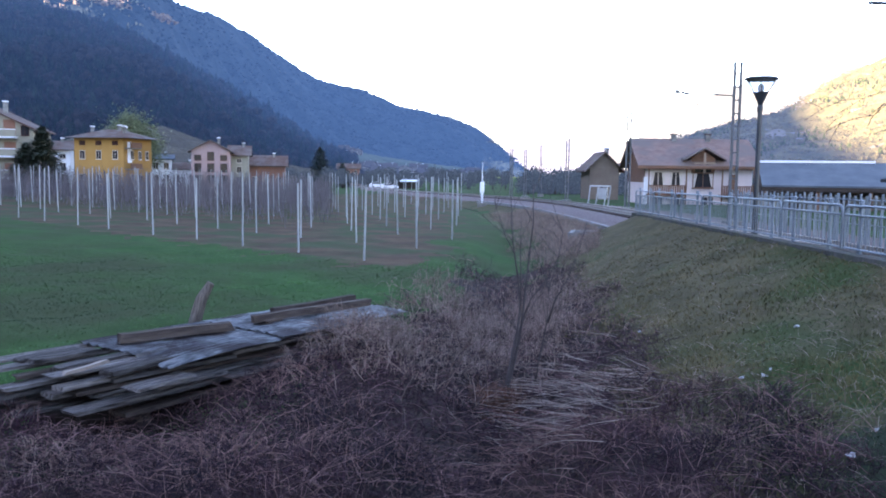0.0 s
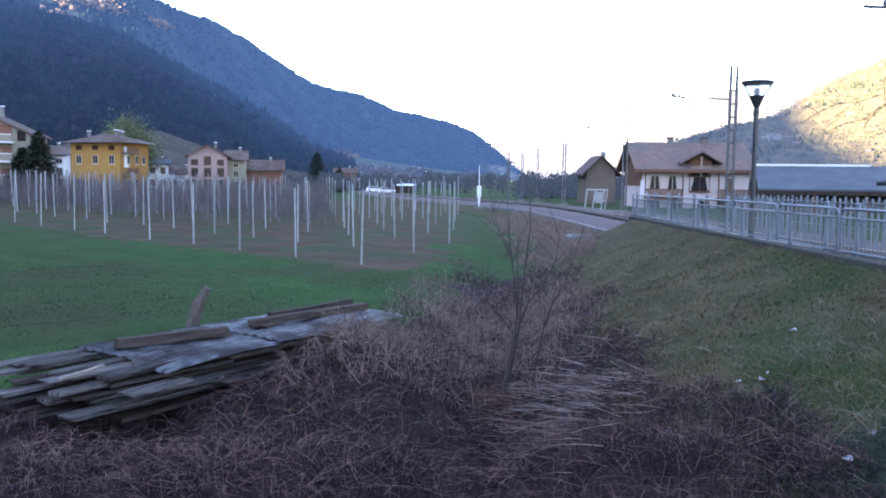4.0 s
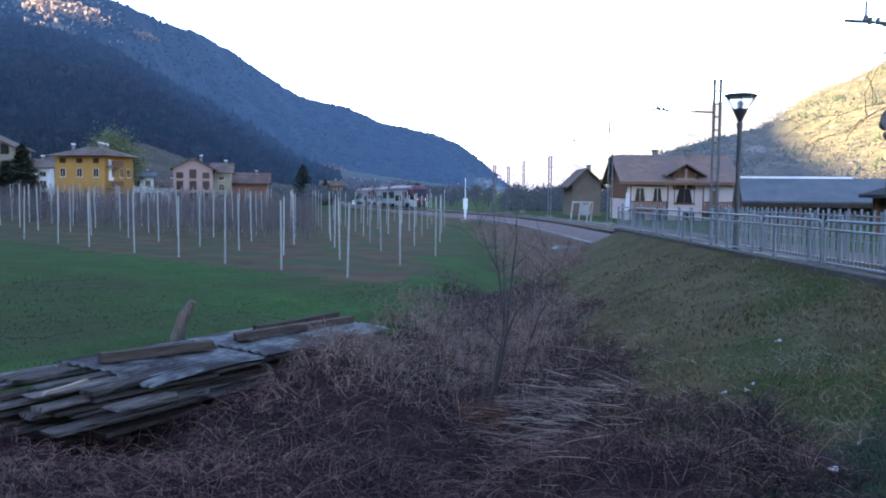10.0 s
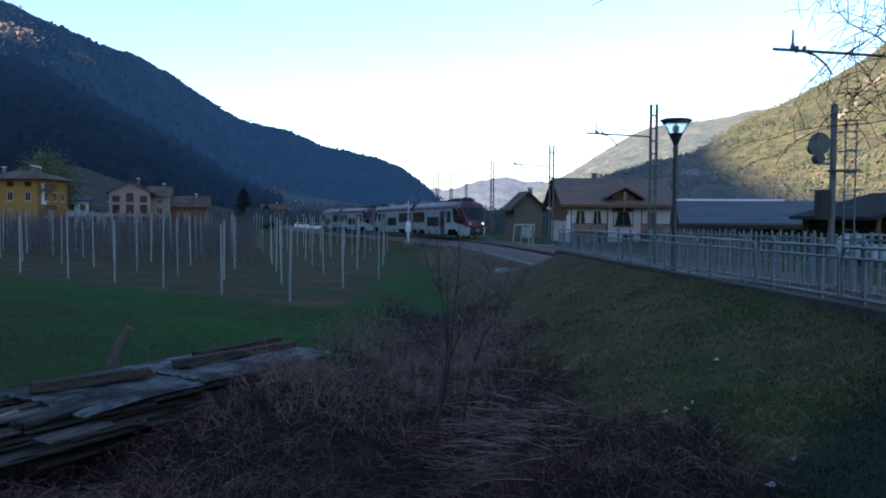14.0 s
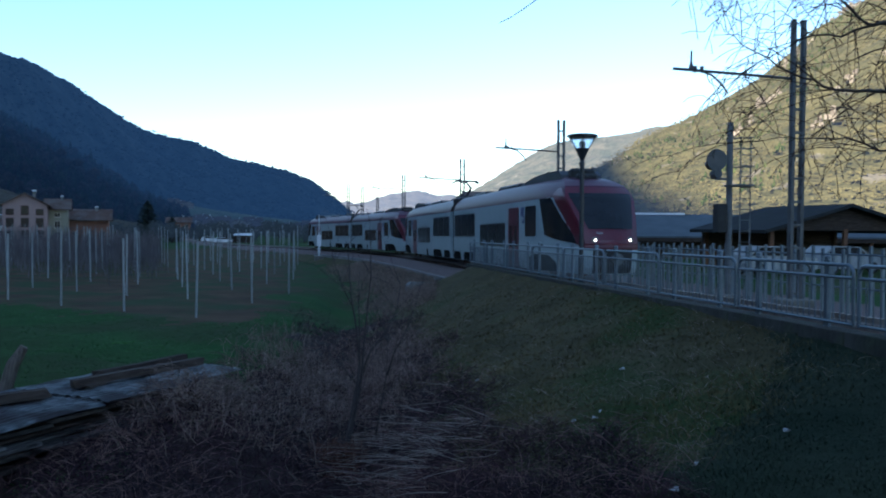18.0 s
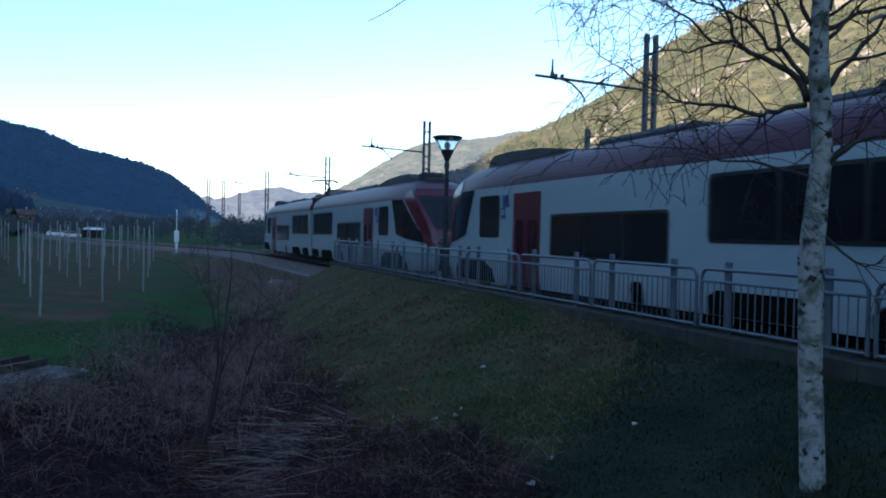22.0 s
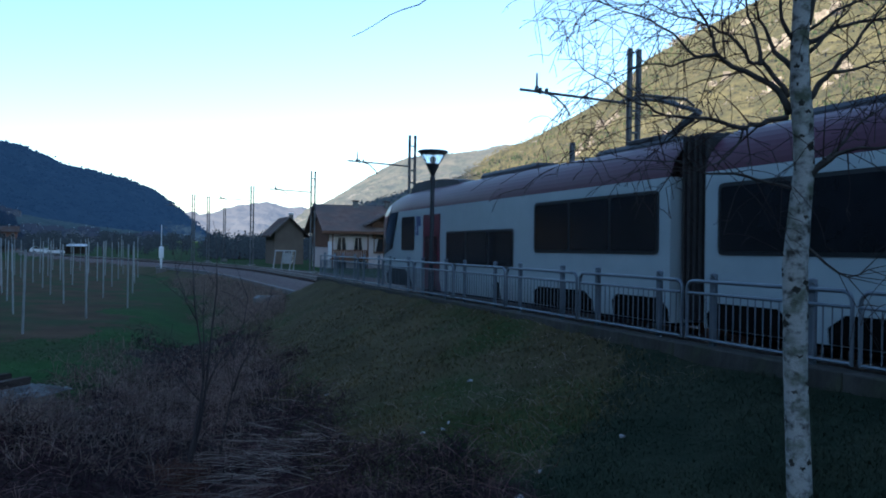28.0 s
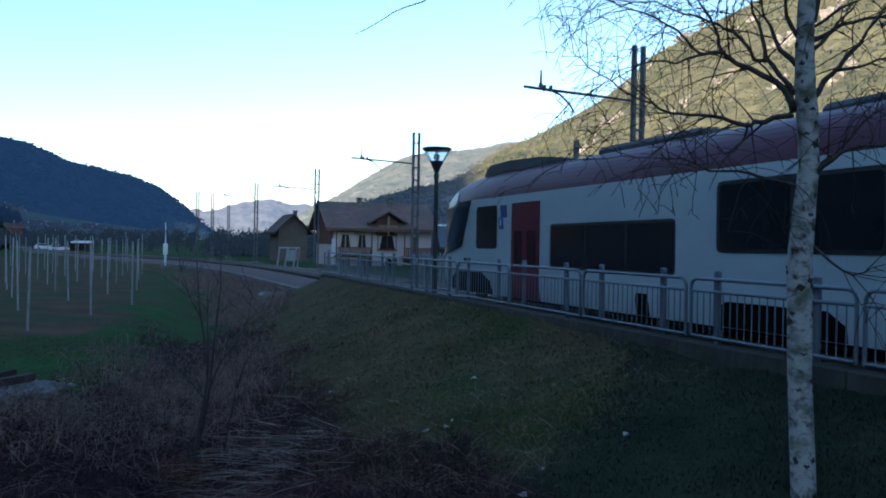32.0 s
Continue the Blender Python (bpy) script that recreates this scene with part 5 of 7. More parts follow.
def house(x, y, rz, w, dep, eave, ridge, wall, roof, label, cols=3, floors=2, along="x", base=None, over=0.7, win=(0.9, 1.2), shutters=None, balcony=False, trim=M_FRAME, arch=False):
    z0 = base if base is not None else float(ground(x, y)) - 0.2
    h = thing("house", label, "house", "houses of the valley", m=pose(x, y, z0, 0, 0, rz))
    part("wall", boxed(-w / 2, w / 2, 0, dep, -1.0, eave, 0.02), wall, h)
    if ridge > eave:
        if along == "hip":
            bm = bmesh.new()
            o = over
            lo = [bm.verts.new(c) for c in ((-w / 2 - o, -o, eave), (w / 2 + o, -o, eave), (w / 2 + o, dep + o, eave), (-w / 2 - o, dep + o, eave))]
            hi = [bm.verts.new(c) for c in ((-w / 2 + dep * 0.42, dep / 2, ridge), (w / 2 - dep * 0.42, dep / 2, ridge))]
            for f in ((lo[0], lo[1], hi[1], hi[0]), (lo[1], lo[2], hi[1]), (lo[2], lo[3], hi[0], hi[1]), (lo[3], lo[0], hi[0]), lo[::-1]):
                bm.faces.new(f)
            part("roof", bm, roof, h)
        else:
            gable_roof(h, -w / 2, w / 2, 0, dep, eave, ridge, over, roof, along)
            if along == "y":
                part("gable", prismed([(-w / 2 + 0.01, eave - 0.01), (w / 2 - 0.01, eave - 0.01), (0, ridge - 0.02)], 1, 0.0, 0.2), wall, h)
                part("gable", prismed([(-w / 2 + 0.01, eave - 0.01), (w / 2 - 0.01, eave - 0.01), (0, ridge - 0.02)], 1, dep - 0.2, dep), wall, h)
            else:
                for s in (-1, 1):
                    part("gable", prismed([(0.01, eave - 0.01), (dep - 0.01, eave - 0.01), (dep / 2, ridge - 0.02)], 0, s * w / 2 - 0.1, s * w / 2), wall, h)
        c = part("chimney", boxed(w * 0.15, w * 0.15 + 0.5, dep * 0.4, dep * 0.4 + 0.5, ridge - 0.8, ridge + 0.6), M_CONC, h)
        part("chimney_cap", boxed(w * 0.15 - 0.08, w * 0.15 + 0.58, dep * 0.4 - 0.08, dep * 0.4 + 0.58, ridge + 0.6, ridge + 0.78, 0.03), M_WHITEP, c, "pale metal chimney cap")
    for fl in range(floors):
        for c in range(cols):
            wx = -w / 2 + w * (c + 0.5) / cols
            wz = 0.9 + fl * (eave - 0.4) / floors
            small = 0.6 if fl == floors - 1 and floors > 2 and not (arch and c == 1) else 1.0
            window(h, wx, wz, win[0], win[1] * small, shutters=shutters, trim=trim)
    if balcony:
        for fl in range(1, floors):
            z = 0.2 + fl * (eave - 0.4) / floors
            b = part("balcony", boxed(-w * 0.45, w * 0.05, -1.2, 0, z - 0.15, z), M_CONC, h)
            part("balcony_front", boxed(-w * 0.45, w * 0.05, -1.25, -1.15, z, z + 0.9), M_CHALET, b)
    return h


def at(az, d):
    return d * math.sin(radians(az)), d * math.cos(radians(az))


# the house behind the chalet
house(18.95, 105, -2, 3.6, 9, 4.5, 6.25, M_OCHREWALL, M_TILE, "small ochre farm building with a steep dark gable roof", 1, 1, "y", base=EYE_Z - 3.6, over=0.65)
# the yellow house and its neighbours
def yellow_house():
    """A three-storey house seen on its corner, with windows on two sides."""
    w, dep, rz, base = 9.3, 7.8, -13.7, EYE_Z - 3.3
    cx, cy = at(-21.34, 147)
    h = house(cx - w / 2 * math.cos(radians(rz)), cy - w / 2 * math.sin(radians(rz)), rz, w, dep, 8.2, 9.75, M_YELLOW, M_TILE, "bright yellow three-storey house with a brown hipped roof", 3, 2, "hip", base=base, over=1.2, win=(0.85, 1.3), trim=M_FRAME)
    for x in (-3.1, 0.0, 3.1):
        part("attic_shutter", boxed(x - 0.55, x + 0.55, -0.06, 0.02, 7.0, 7.75), M_SHUTTER, h, "dark wooden attic shutter")
    part("side_facing", boxed(w / 2, w / 2 + 0.03, 0.0, dep, -1.0, 8.2), M_ORANGE, h, "ochre side wall")
    turn = pose(w / 2 + 0.03, 0, 0, 0, 0, 90)
    for z in (0.9, 4.8):
        for x in (2.2, 4.4, 6.4):
            window(h, x, z, 0.75, 1.3, trim=M_FRAME).matrix_basis = turn
    for z in (3.2, 6.6):
        b = part("balcony", boxed(0.3, 3.4, -1.1, 0.0, z - 0.15, z), M_CONC, h)
        b.matrix_basis = turn
        part("balcony_front", boxed(0.3, 3.4, -1.14, -1.06, z, z + 0.9), M_CHALET, b)
    part("stair_recess", boxed(1.0, 2.2, -0.05, 0.0, 4.2, 7.6), M_WHITEP, h, "pale recessed bay").matrix_basis = turn
    for x, y in ((-3.0, 2.6), (3.4, 2.2), (1.5, 5.2)):
        c = part("chimney", boxed(x - 0.2, x + 0.2, y - 0.2, y + 0.2, 8.8, 10.1), M_CONC, h)
        part("chimney_cap", boxed(x - 0.28, x + 0.28, y - 0.28, y + 0.28, 10.1, 10.3, 0.03), M_WHITEP, c, "pale metal chimney cap")


yellow_house()
_x, _y = at(-16.0, 172)
house(_x, _y, 12, 7.4, 9, 7.2, 9.2, M_PINK, M_TILE, "pink three-storey house with a brown gable roof", 3, 3, "y", base=EYE_Z - 3.6, win=(1.15, 1.5), trim=M_SHUTTER, arch=True)
_x, _y = at(-14.2, 176)
house(_x, _y, 12, 3.6, 9, 6.6, 8.4, M_CREAM, M_TILE, "cream wing of a pink house", 1, 3, "x", base=EYE_Z - 3.6)
_x, _y = at(-12.4, 185)
house(_x, _y, 10, 7.5, 9, 4.6, 6.6, M_BRICK, M_TILE, "low brick-red house with a brown gable roof", 3, 1, "x", base=EYE_Z - 3.6)
def apartment_house():
    """A wide gable front with stacked balconies and orange blinds."""
    x, y = at(-29.4, 120)
    h = house(x, y, 14, 12.6, 10, 7.9, 10.9, M_CREAM, M_TILE, "cream apartment house with balconies and orange blinds", 1, 1, "y", base=EYE_Z - 3.2, over=0.55, win=(1.2, 1.3), trim=M_SHUTTER)
    for z in (1.9, 4.55, 6.95):
        b = part("balcony", boxed(-2.5, 4.5, -1.3, 0, z - 0.2, z), M_WHITEP, h, "white balcony slab")
        part("balcony_rail", boxed(-2.5, 4.5, -1.3, -1.24, z + 0.82, z + 0.92), M_WHITEP, b)
        part("balcony_front", boxed(-2.5, 4.5, -1.28, -1.26, z, z + 0.8), M_CREAM, b)
        for x0 in (-1.9, 0.5, 2.9):
            part("blind", boxed(x0, x0 + 1.35, -0.12, 0.0, z + 0.05, z + (2.1 if z > 6 else 1.75)), M_BRICK, h, "orange-brown lowered blind")
        if z > 3:
            window(h, 5.35, z + 0.25, 0.8, 1.1, trim=M_SHUTTER)


apartment_house()
_x, _y = at(-25.3, 165)
house(_x, _y, 20, 5.0, 8, 6.6, 8.0, M_WHITEP, M_TILE, "white house half hidden by a dark fir", 2, 3, "x", base=EYE_Z - 3.4, balcony=True)
_x, _y = at(-19.1, 185)
house(_x, _y, 18, 4.2, 7, 5.4, 6.2, M_WHITEP, M_SLATE, "small white house with dark windows", 2, 2, "x", base=EYE_Z - 3.4)
_x, _y = at(-17.7, 190)
house(_x, _y, 14, 6.0, 7, 3.4, 4.6, M_WHITEP, M_TILE, "low white outbuilding with a brown roof", 2, 1, "x", base=EYE_Z - 3.4)
_x, _y = at(-7.0, 300)
house(_x, _y, 5, 7.5, 8, 5.2, 6.7, M_BRICK, M_TILE, "orange-red house at the edge of the village", 3, 2, "x", base=EYE_Z - 4.2, balcony=True)


def village():
    rng = random.Random(11)
    for _ in range(46):
        az = rng.uniform(-12.5, 1.5)
        d = rng.uniform(600, 820)
        x, y = at(az, d)
        w = rng.uniform(8, 15)
        eave = rng.uniform(4.5, 7.5)
        rise = max(0.0, (d - 600) * 0.035) if az < -2 else 0.0
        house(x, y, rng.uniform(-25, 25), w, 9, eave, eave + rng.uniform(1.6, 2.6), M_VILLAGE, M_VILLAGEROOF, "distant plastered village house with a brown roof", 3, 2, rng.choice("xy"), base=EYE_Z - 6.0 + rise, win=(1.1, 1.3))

    X, Y, Z = SLOPES["hill_fields"]
    for _ in range(16):             # a hamlet up on the fields
        i, j = rng.randint(38, 62), rng.randint(34, 66)
        eave = rng.uniform(4.5, 6.5)
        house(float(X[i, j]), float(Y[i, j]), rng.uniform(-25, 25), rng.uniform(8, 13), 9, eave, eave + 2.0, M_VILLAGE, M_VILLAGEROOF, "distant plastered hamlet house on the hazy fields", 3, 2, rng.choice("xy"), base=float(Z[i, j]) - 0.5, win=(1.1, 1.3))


village()


def barn():
    z0 = EYE_Z - 3.2
    b = thing("barn", "long low barn with a grey sheet-metal roof", "barn", m=pose(37.8, 67.6, z0, 0, 0, -16))
    part("wall", boxed(-11.8, 20, 2.0, 9, -0.3, 2.5), M_WOODDARK, b, "dark timber wall")
    part("roof_slope", prismed([(0.0, 2.35), (6.0, 4.35), (6.0, 4.5), (0.0, 2.5)], 0, -12.2, 21), M_SLATE, b, "grey sheet roof")
    part("roof_slope", prismed([(6.0, 4.35), (12.0, 2.4), (12.0, 2.55), (6.0, 4.5)], 0, -12.2, 21), M_SLATE, b)
    part("ridge_cap", boxed(-12.2, -2.6, 5.8, 6.2, 4.46, 4.66), M_WHITEP, b, "pale ridge flashing")
    part("eave_beam", boxed(-12.2, 21, 0.05, 0.2, 2.0, 2.4), M_WOODDARK, b)
    part("gable", prismed([(0.3, 2.3), (11.7, 2.35), (6.0, 4.32)], 0, -12.0, -11.8), M_WOODDARK, b)
    for k in range(9):
        x = -11.8 + k * 4.0
        part("post", boxed(x - 0.12, x + 0.12, 0.2, 0.44, -0.3, 2.2), M_CHALET, b)
    for k in range(8):
        x = -11.5 + k * 4.0
        part("stone_bay", boxed(x - 1.5, x + 1.5, 1.9, 2.0, -0.3, 1.6), M_CONC, b)


barn()


def open_shed():
    z0 = EYE_Z - 2.6
    s = thing("open_shed", "dark timber shed with a shallow gable roof", "shed", m=pose(32.5, 44.5, z0, 0, 0, 0))
    gable_roof(s, -5.0, 5.0, 0, 8, 2.5, 3.9, 0.6, M_SHEDROOF, "y", 0.2)
    part("gable", prismed([(-5, 2.5), (5, 2.5), (0, 3.85)], 1, 0.05, 0.2), M_WOODDARK, s)
    for x in (-4.8, 0, 4.8):
        for y in (0.1, 7.8):
            part("post", boxed(x - 0.12, x + 0.12, y - 0.12, y + 0.12, -0.3, 2.6), M_CHALET, s)
    part("rear_wall", boxed(-5, 5, 7.9, 8.05, -0.3, 2.6), M_WOODDARK, s)


open_shed()


def parked_car(x, y, rz, label, paint):
    c = thing("parked_car", label, "car", "parked cars", m=pose(x, y, float(ground(x, y)) + 0.02, 0, 0, rz))
    part("body", prismed([(-2.1, 0.28), (2.0, 0.28), (2.1, 0.55), (2.0, 0.85), (1.0, 0.95), (0.4, 1.42), (-1.3, 1.45), (-2.0, 1.0), (-2.15, 0.6)], 1, -0.82, 0.82), paint, c)
    part("glasshouse", prismed([(0.9, 0.97), (0.38, 1.38), (-1.25, 1.40), (-1.8, 1.0)], 1, -0.83, 0.83), M_WINDOW, c)
    for wx in (-1.3, 1.3):
        for wy in (-0.74, 0.74):
            w = part("wheel", tubed([(wx, wy - 0.1, 0.31), (wx, wy + 0.1, 0.31)], 0.31, 14), M_BLACK, c)
            part("rim", tubed([(wx, wy - 0.11, 0.31), (wx, wy + 0.11, 0.31)], 0.18, 10), M_STEEL, w)


for _k, (_x, _y, _r) in enumerate(((24.0, 38.5, 5), (29.0, 40.0, 8), (31.5, 36.5, 90))):
    parked_car(_x, _y, _r, "pale grey car parked beside the shed", M_POST)
parked_car(*at(-5.0, 205), 10, "white car parked behind the orchard", M_WHITEP)
parked_car(*at(-4.2, 205), 8, "white car parked behind the orchard", M_WHITEP)


def shelter():
    x, y = at(-3.4, 228)
    s = thing("field_shelter", "long low white-roofed shelter behind the orchard", "shelter", m=pose(x, y, float(ground(x, y)), 0, 0, 3))
    part("roof", prismed([(-1.6, 1.9), (0, 2.35), (1.6, 1.9), (1.6, 2.0), (0, 2.5), (-1.6, 2.0)], 0, -4.2, 4.2), M_WHITEP, s)
    for px in (-4.0, -1.35, 1.35, 4.0):
        for py in (-1.45, 1.45):
            part("post", boxed(px - 0.06, px + 0.06, py - 0.06, py + 0.06, -0.2, 1.95), M_WOODDARK, s)
    part("rear_wall", boxed(-4.1, 4.1, 1.4, 1.5, 0, 1.9), M_WOODDARK, s)


shelter()


def far_railing():
    """A second railing beyond the track."""
    first = None
    for k in range(12):
        y = 14.0 + k * 2.2
        m = pose(13.4, y, float(rail_z(y)) + 0.05)
        if first is None:
            first = thing("low_railing", "pale steel railing beyond the track", "railing", "railings beyond the track", m=m)
            part("top_rail", tubed([(0, 0, 0.95), (0, 2.1, 0.95)], 0.025, 6), M_STEEL, first)
            part("bottom_rail", tubed([(0, 0, 0.15), (0, 2.1, 0.15)], 0.02, 6), M_STEEL, first)
            for q in range(6):
                part("bar", boxed(-0.03, 0.03, q * 0.4, q * 0.4 + 0.07, -0.6, 1.1 + 0.06 * (q % 2)), M_STEEL, first)
        else:
            copy_thing(first, m)


far_railing()


def white_frame():
    s = thing("steel_trestle", "pale grey steel trestle beside the track", "trestle", m=pose(13.2, 75.0, float(ground(13.2, 75.0))))
    for x in (-0.85, -0.15, 0.6, 0.95):
        part("leg", tubed([(x - 0.2, 0, 0), (x, 0, 1.75)], 0.06, 6), M_POST, s)
    part("top_bar", tubed([(-0.9, 0, 1.75), (0.95, 0, 1.75)], 0.07, 6), M_POST, s)
    part("panel", boxed(-0.15, 0.6, -0.03, 0.03, 0.6, 1.6), M_POST, s)


white_frame()

# ---- wood pile under a corrugated sheet ----
def wood_pile():
    rng = random.Random(21)
    a = 55.0
    c = Vector((-2.85, 11.15))
    z0 = EYE_Z - 2.86
    base = pose(c.x, c.y, z0, 0, 0, a)

    def board(x0, x1, y, z, w, h, tilt, material, label, name="board", category="board"):
        bm = bmesh.new()
        n = 8
        ring = []
        for i in range(n + 1):
            x = x0 + (x1 - x0) * i / n
            k = 0.004 * math.sin(i * 0.9 + y * 9) + rng.uniform(-0.002, 0.002)
            ring.append([bm.verts.new((x + (rng.uniform(-0.04, 0.04) if i in (0, n) else 0), y + s * w / 2 + rng.uniform(-0.004, 0.004), z + t * h / 2 + k)) for s, t in ((-1, -1), (1, -1), (1, 1), (-1, 1))])
        for p, q in zip(ring, ring[1:]):
            for k in range(4):
                bm.faces.new((p[k], p[(k + 1) % 4], q[(k + 1) % 4], q[k]))
        bm.faces.new(ring[0][::-1])
        bm.faces.new(ring[-1])
        bmesh.ops.recalc_face_normals(bm, faces=bm.faces)
        o = tagged(finish(name, bm, material), label, category, "boards of the wood pile")
        o.matrix_basis = base @ pose(0, 0, 0, 0, 0, tilt)
        return o

    # bearers under the stack
    for k in range(4):
        bm = boxed(-0.07, 0.07, -0.6, 1.05, -0.06, 0.16, 0.012)
        o = tagged(finish("bearer", bm, M_WOODDARK), "dark rotten bearer under the wood pile", "beam", "boards of the wood pile")
        o.matrix_basis = base @ pose(-1.9 + 1.4 * k, 0, 0, 0, 0, 3 * (-1) ** k)
    for layer in range(7):
        z = 0.19 + layer * 0.082
        lo = (-0.98 + 0.075 * layer if layer > 1 else -0.62) + rng.uniform(-0.1, 0.1)
        v = lo
        while v < 0.72:
            w = rng.uniform(0.11, 0.27)
            x0 = -2.95 + 0.10 * (6 - layer) * (v < 0) + rng.uniform(-0.4, 0.4)
            x1 = min(2.75, x0 + rng.uniform(3.2, 5.6))
            board(x0, x1, v + w / 2 - 0.1 * (layer % 2), z + rng.uniform(-0.022, 0.022), w, rng.uniform(0.026, 0.052), rng.uniform(-3.2, 3.2), M_WOOD if rng.random() < 0.35 + 0.09 * layer else M_WOODDARK, "long weathered grey board stacked in a pile")
            v += w + rng.uniform(0.05, 0.2)
    for x0, length, v, z, w, h, tilt in ((-2.75, 0.75, 0.55, 0.70, 0.22, 0.045, 1), (-2.7, 0.8, 0.22, 0.71, 0.2, 0.045, -2), (-2.7, 0.95, -0.08, 0.70, 0.17, 0.05, 3), (-2.5, 0.95, -0.42, 0.68, 0.2, 0.05, 7), (-2.3, 1.6, -0.74, 0.58, 0.15, 0.045, -2), (-2.05, 1.0, -0.86, 0.47, 0.18, 0.04, 2), (-2.45, 0.8, -0.68, 0.53, 0.26, 0.035, 8)):
        board(x0, x0 + length, v, z, w, h, tilt, M_WOOD, "short pale grey board lying loose on the pile")
    board(-2.95, -2.3, 0.15, 0.75, 0.05, 0.035, 16, M_STRAW, "thin pale batten lying across the boards", "batten", "batten")
    board(-2.4, -1.95, -0.60, 0.62, 0.045, 0.03, -14, M_STRAW, "thin pale batten lying across the boards", "batten", "batten")

    # three overlapping corrugated sheets
    for k, (x0, x1, y0, y1, z, tilt) in enumerate(((-1.82, 0.2, -0.95, 0.75, 0.745, 0), (-0.1, 1.4, -1.0, 0.66, 0.762, 0), (1.2, 2.45, -0.98, 0.58, 0.779, 0))):
        bm = bmesh.new()
        nx, ny = 14, 96
        grid = []
        for j in range(ny + 1):
            y = y0 + (y1 - y0) * j / ny
            wave = 0.014 * math.sin(2 * math.pi * y / 0.085)
            left = x0 - (0.06 * (y - y0) / (y1 - y0) if k == 0 else 0.0)
            grid.append([bm.verts.new((left + (x1 - left) * i / nx + 0.02 * math.sin(j * 0.7 + k), y, z + wave - 0.05 * max(0, -y - 0.5) + 0.006 * math.sin(i * 0.9 + k * 2) - (0.07 * max(0, 1 - i / 5) if k == 0 and y < -0.4 else 0))) for i in range(nx + 1)])
        for j in range(ny):
            for i in range(nx):
                bm.faces.new((grid[j][i], grid[j][i + 1], grid[j + 1][i + 1], grid[j + 1][i]))
        bmesh.ops.solidify(bm, geom=list(bm.faces), thickness=0.004)
        o = tagged(finish("corrugated_sheet", bm, M_SHEET), "old grey corrugated sheet lying over a wood pile", "sheet", "corrugated sheets on the wood pile")
        o.matrix_basis = base @ pose(0, 0, 0, 0, 0, tilt)

    # squared logs that hold the sheet down
    board(-1.64, -0.23, -0.267, 0.83, 0.13, 0.11, -14.8, M_WOODDARK, "dark squared log weighing down the sheet", "log", "log")
    board(0.13, 2.35, -0.11, 0.85, 0.11, 0.1, -4.9, M_WOODDARK, "dark squared log weighing down the sheet", "log", "log")
    board(0.75, 2.5, 0.16, 0.845, 0.10, 0.085, 0.5, M_WOODDARK, "dark squared log weighing down the sheet", "log", "log")
    board(0.25, 0.55, -0.2, 0.80, 0.2, 0.04, 8, M_WOODDARK, "short broken plank on the sheet", "plank", "plank")
    # stake behind
    x, y = at(-17.5, 13.2)
    z = float(ground(x, y))
    bm = tubed([(0, 0, -0.2), (0.02, 0, 0.4), (0.06, 0, 0.75), (0.16, 0.02, 1.02)], [0.10, 0.095, 0.09, 0.06], 9)
    o = tagged(finish("stake", bm, M_PALEWOOD), "leaning weathered wooden stake behind the wood pile", "stake")
    o.matrix_basis = pose(x, y, z, 0, 10, 0)


wood_pile()


# ---- grass, canes and straw, in bulk ----
def strands(name, p0, heading, length, rise, radius, material, segs=5, sides=3, curl=0.6, label="", category="undergrowth", seed=1):
    """Many thin stalks; each starts at p0, goes off at heading, climbs by rise and bows down."""
    rs = np.random.RandomState(seed)
    n = len(p0)
    t = np.linspace(0, 1, segs + 1)
    h = np.stack([np.cos(heading), np.sin(heading)], -1)
    side = np.stack([-h[:, 1], h[:, 0]], -1)
    wig = rs.normal(0, 1, (n, 2)) * 0.12
    L = length[:, None] * t
    up = rise[:, None] * np.sin(np.clip(t * 1.0 / (0.55 + 0.45 * (1 - curl)), 0, 1.9) * math.pi / 2)
    lat = length[:, None] * (wig[:, :1] * np.sin(t * 3.1) + wig[:, 1:] * t ** 2 * 1.5)
    P = np.zeros((n, segs + 1, 3))
    run = np.sqrt(np.maximum(length ** 2 - rise ** 2, 0.02 * length ** 2)) / length
    P[..., 0] = p0[:, None, 0] + h[:, None, 0] * L * run[:, None] + side[:, None, 0] * lat
    P[..., 1] = p0[:, None, 1] + h[:, None, 1] * L * run[:, None] + side[:, None, 1] * lat
    P[..., 2] = p0[:, None, 2] + up
    D = np.gradient(P, axis=1)
    D /= np.linalg.norm(D, axis=2, keepdims=True) + 1e-9
    A = np.cross(D, np.array([0.31, 0.22, 0.92]))
    A /= np.linalg.norm(A, axis=2, keepdims=True) + 1e-9
    B = np.cross(D, A)
    taper = (1 - 0.75 * t)[None, :, None] * radius[:, None, None]
    rings = []
    for k in range(sides):
        a = 2 * math.pi * k / sides
        rings.append(P + (A * math.cos(a) + B * math.sin(a)) * taper)
    V = np.stack(rings, 2)
    idx = np.arange(n * (segs + 1) * sides).reshape(n, segs + 1, sides)
    nx = np.roll(idx, -1, 2)
    F = np.stack([idx[:, :-1], nx[:, :-1], nx[:, 1:], idx[:, 1:]], -1).reshape(-1, 4)
    ob = raw(name, V.reshape(-1, 3), F, material)
    return tagged(ob, label, category, kind="stuff")


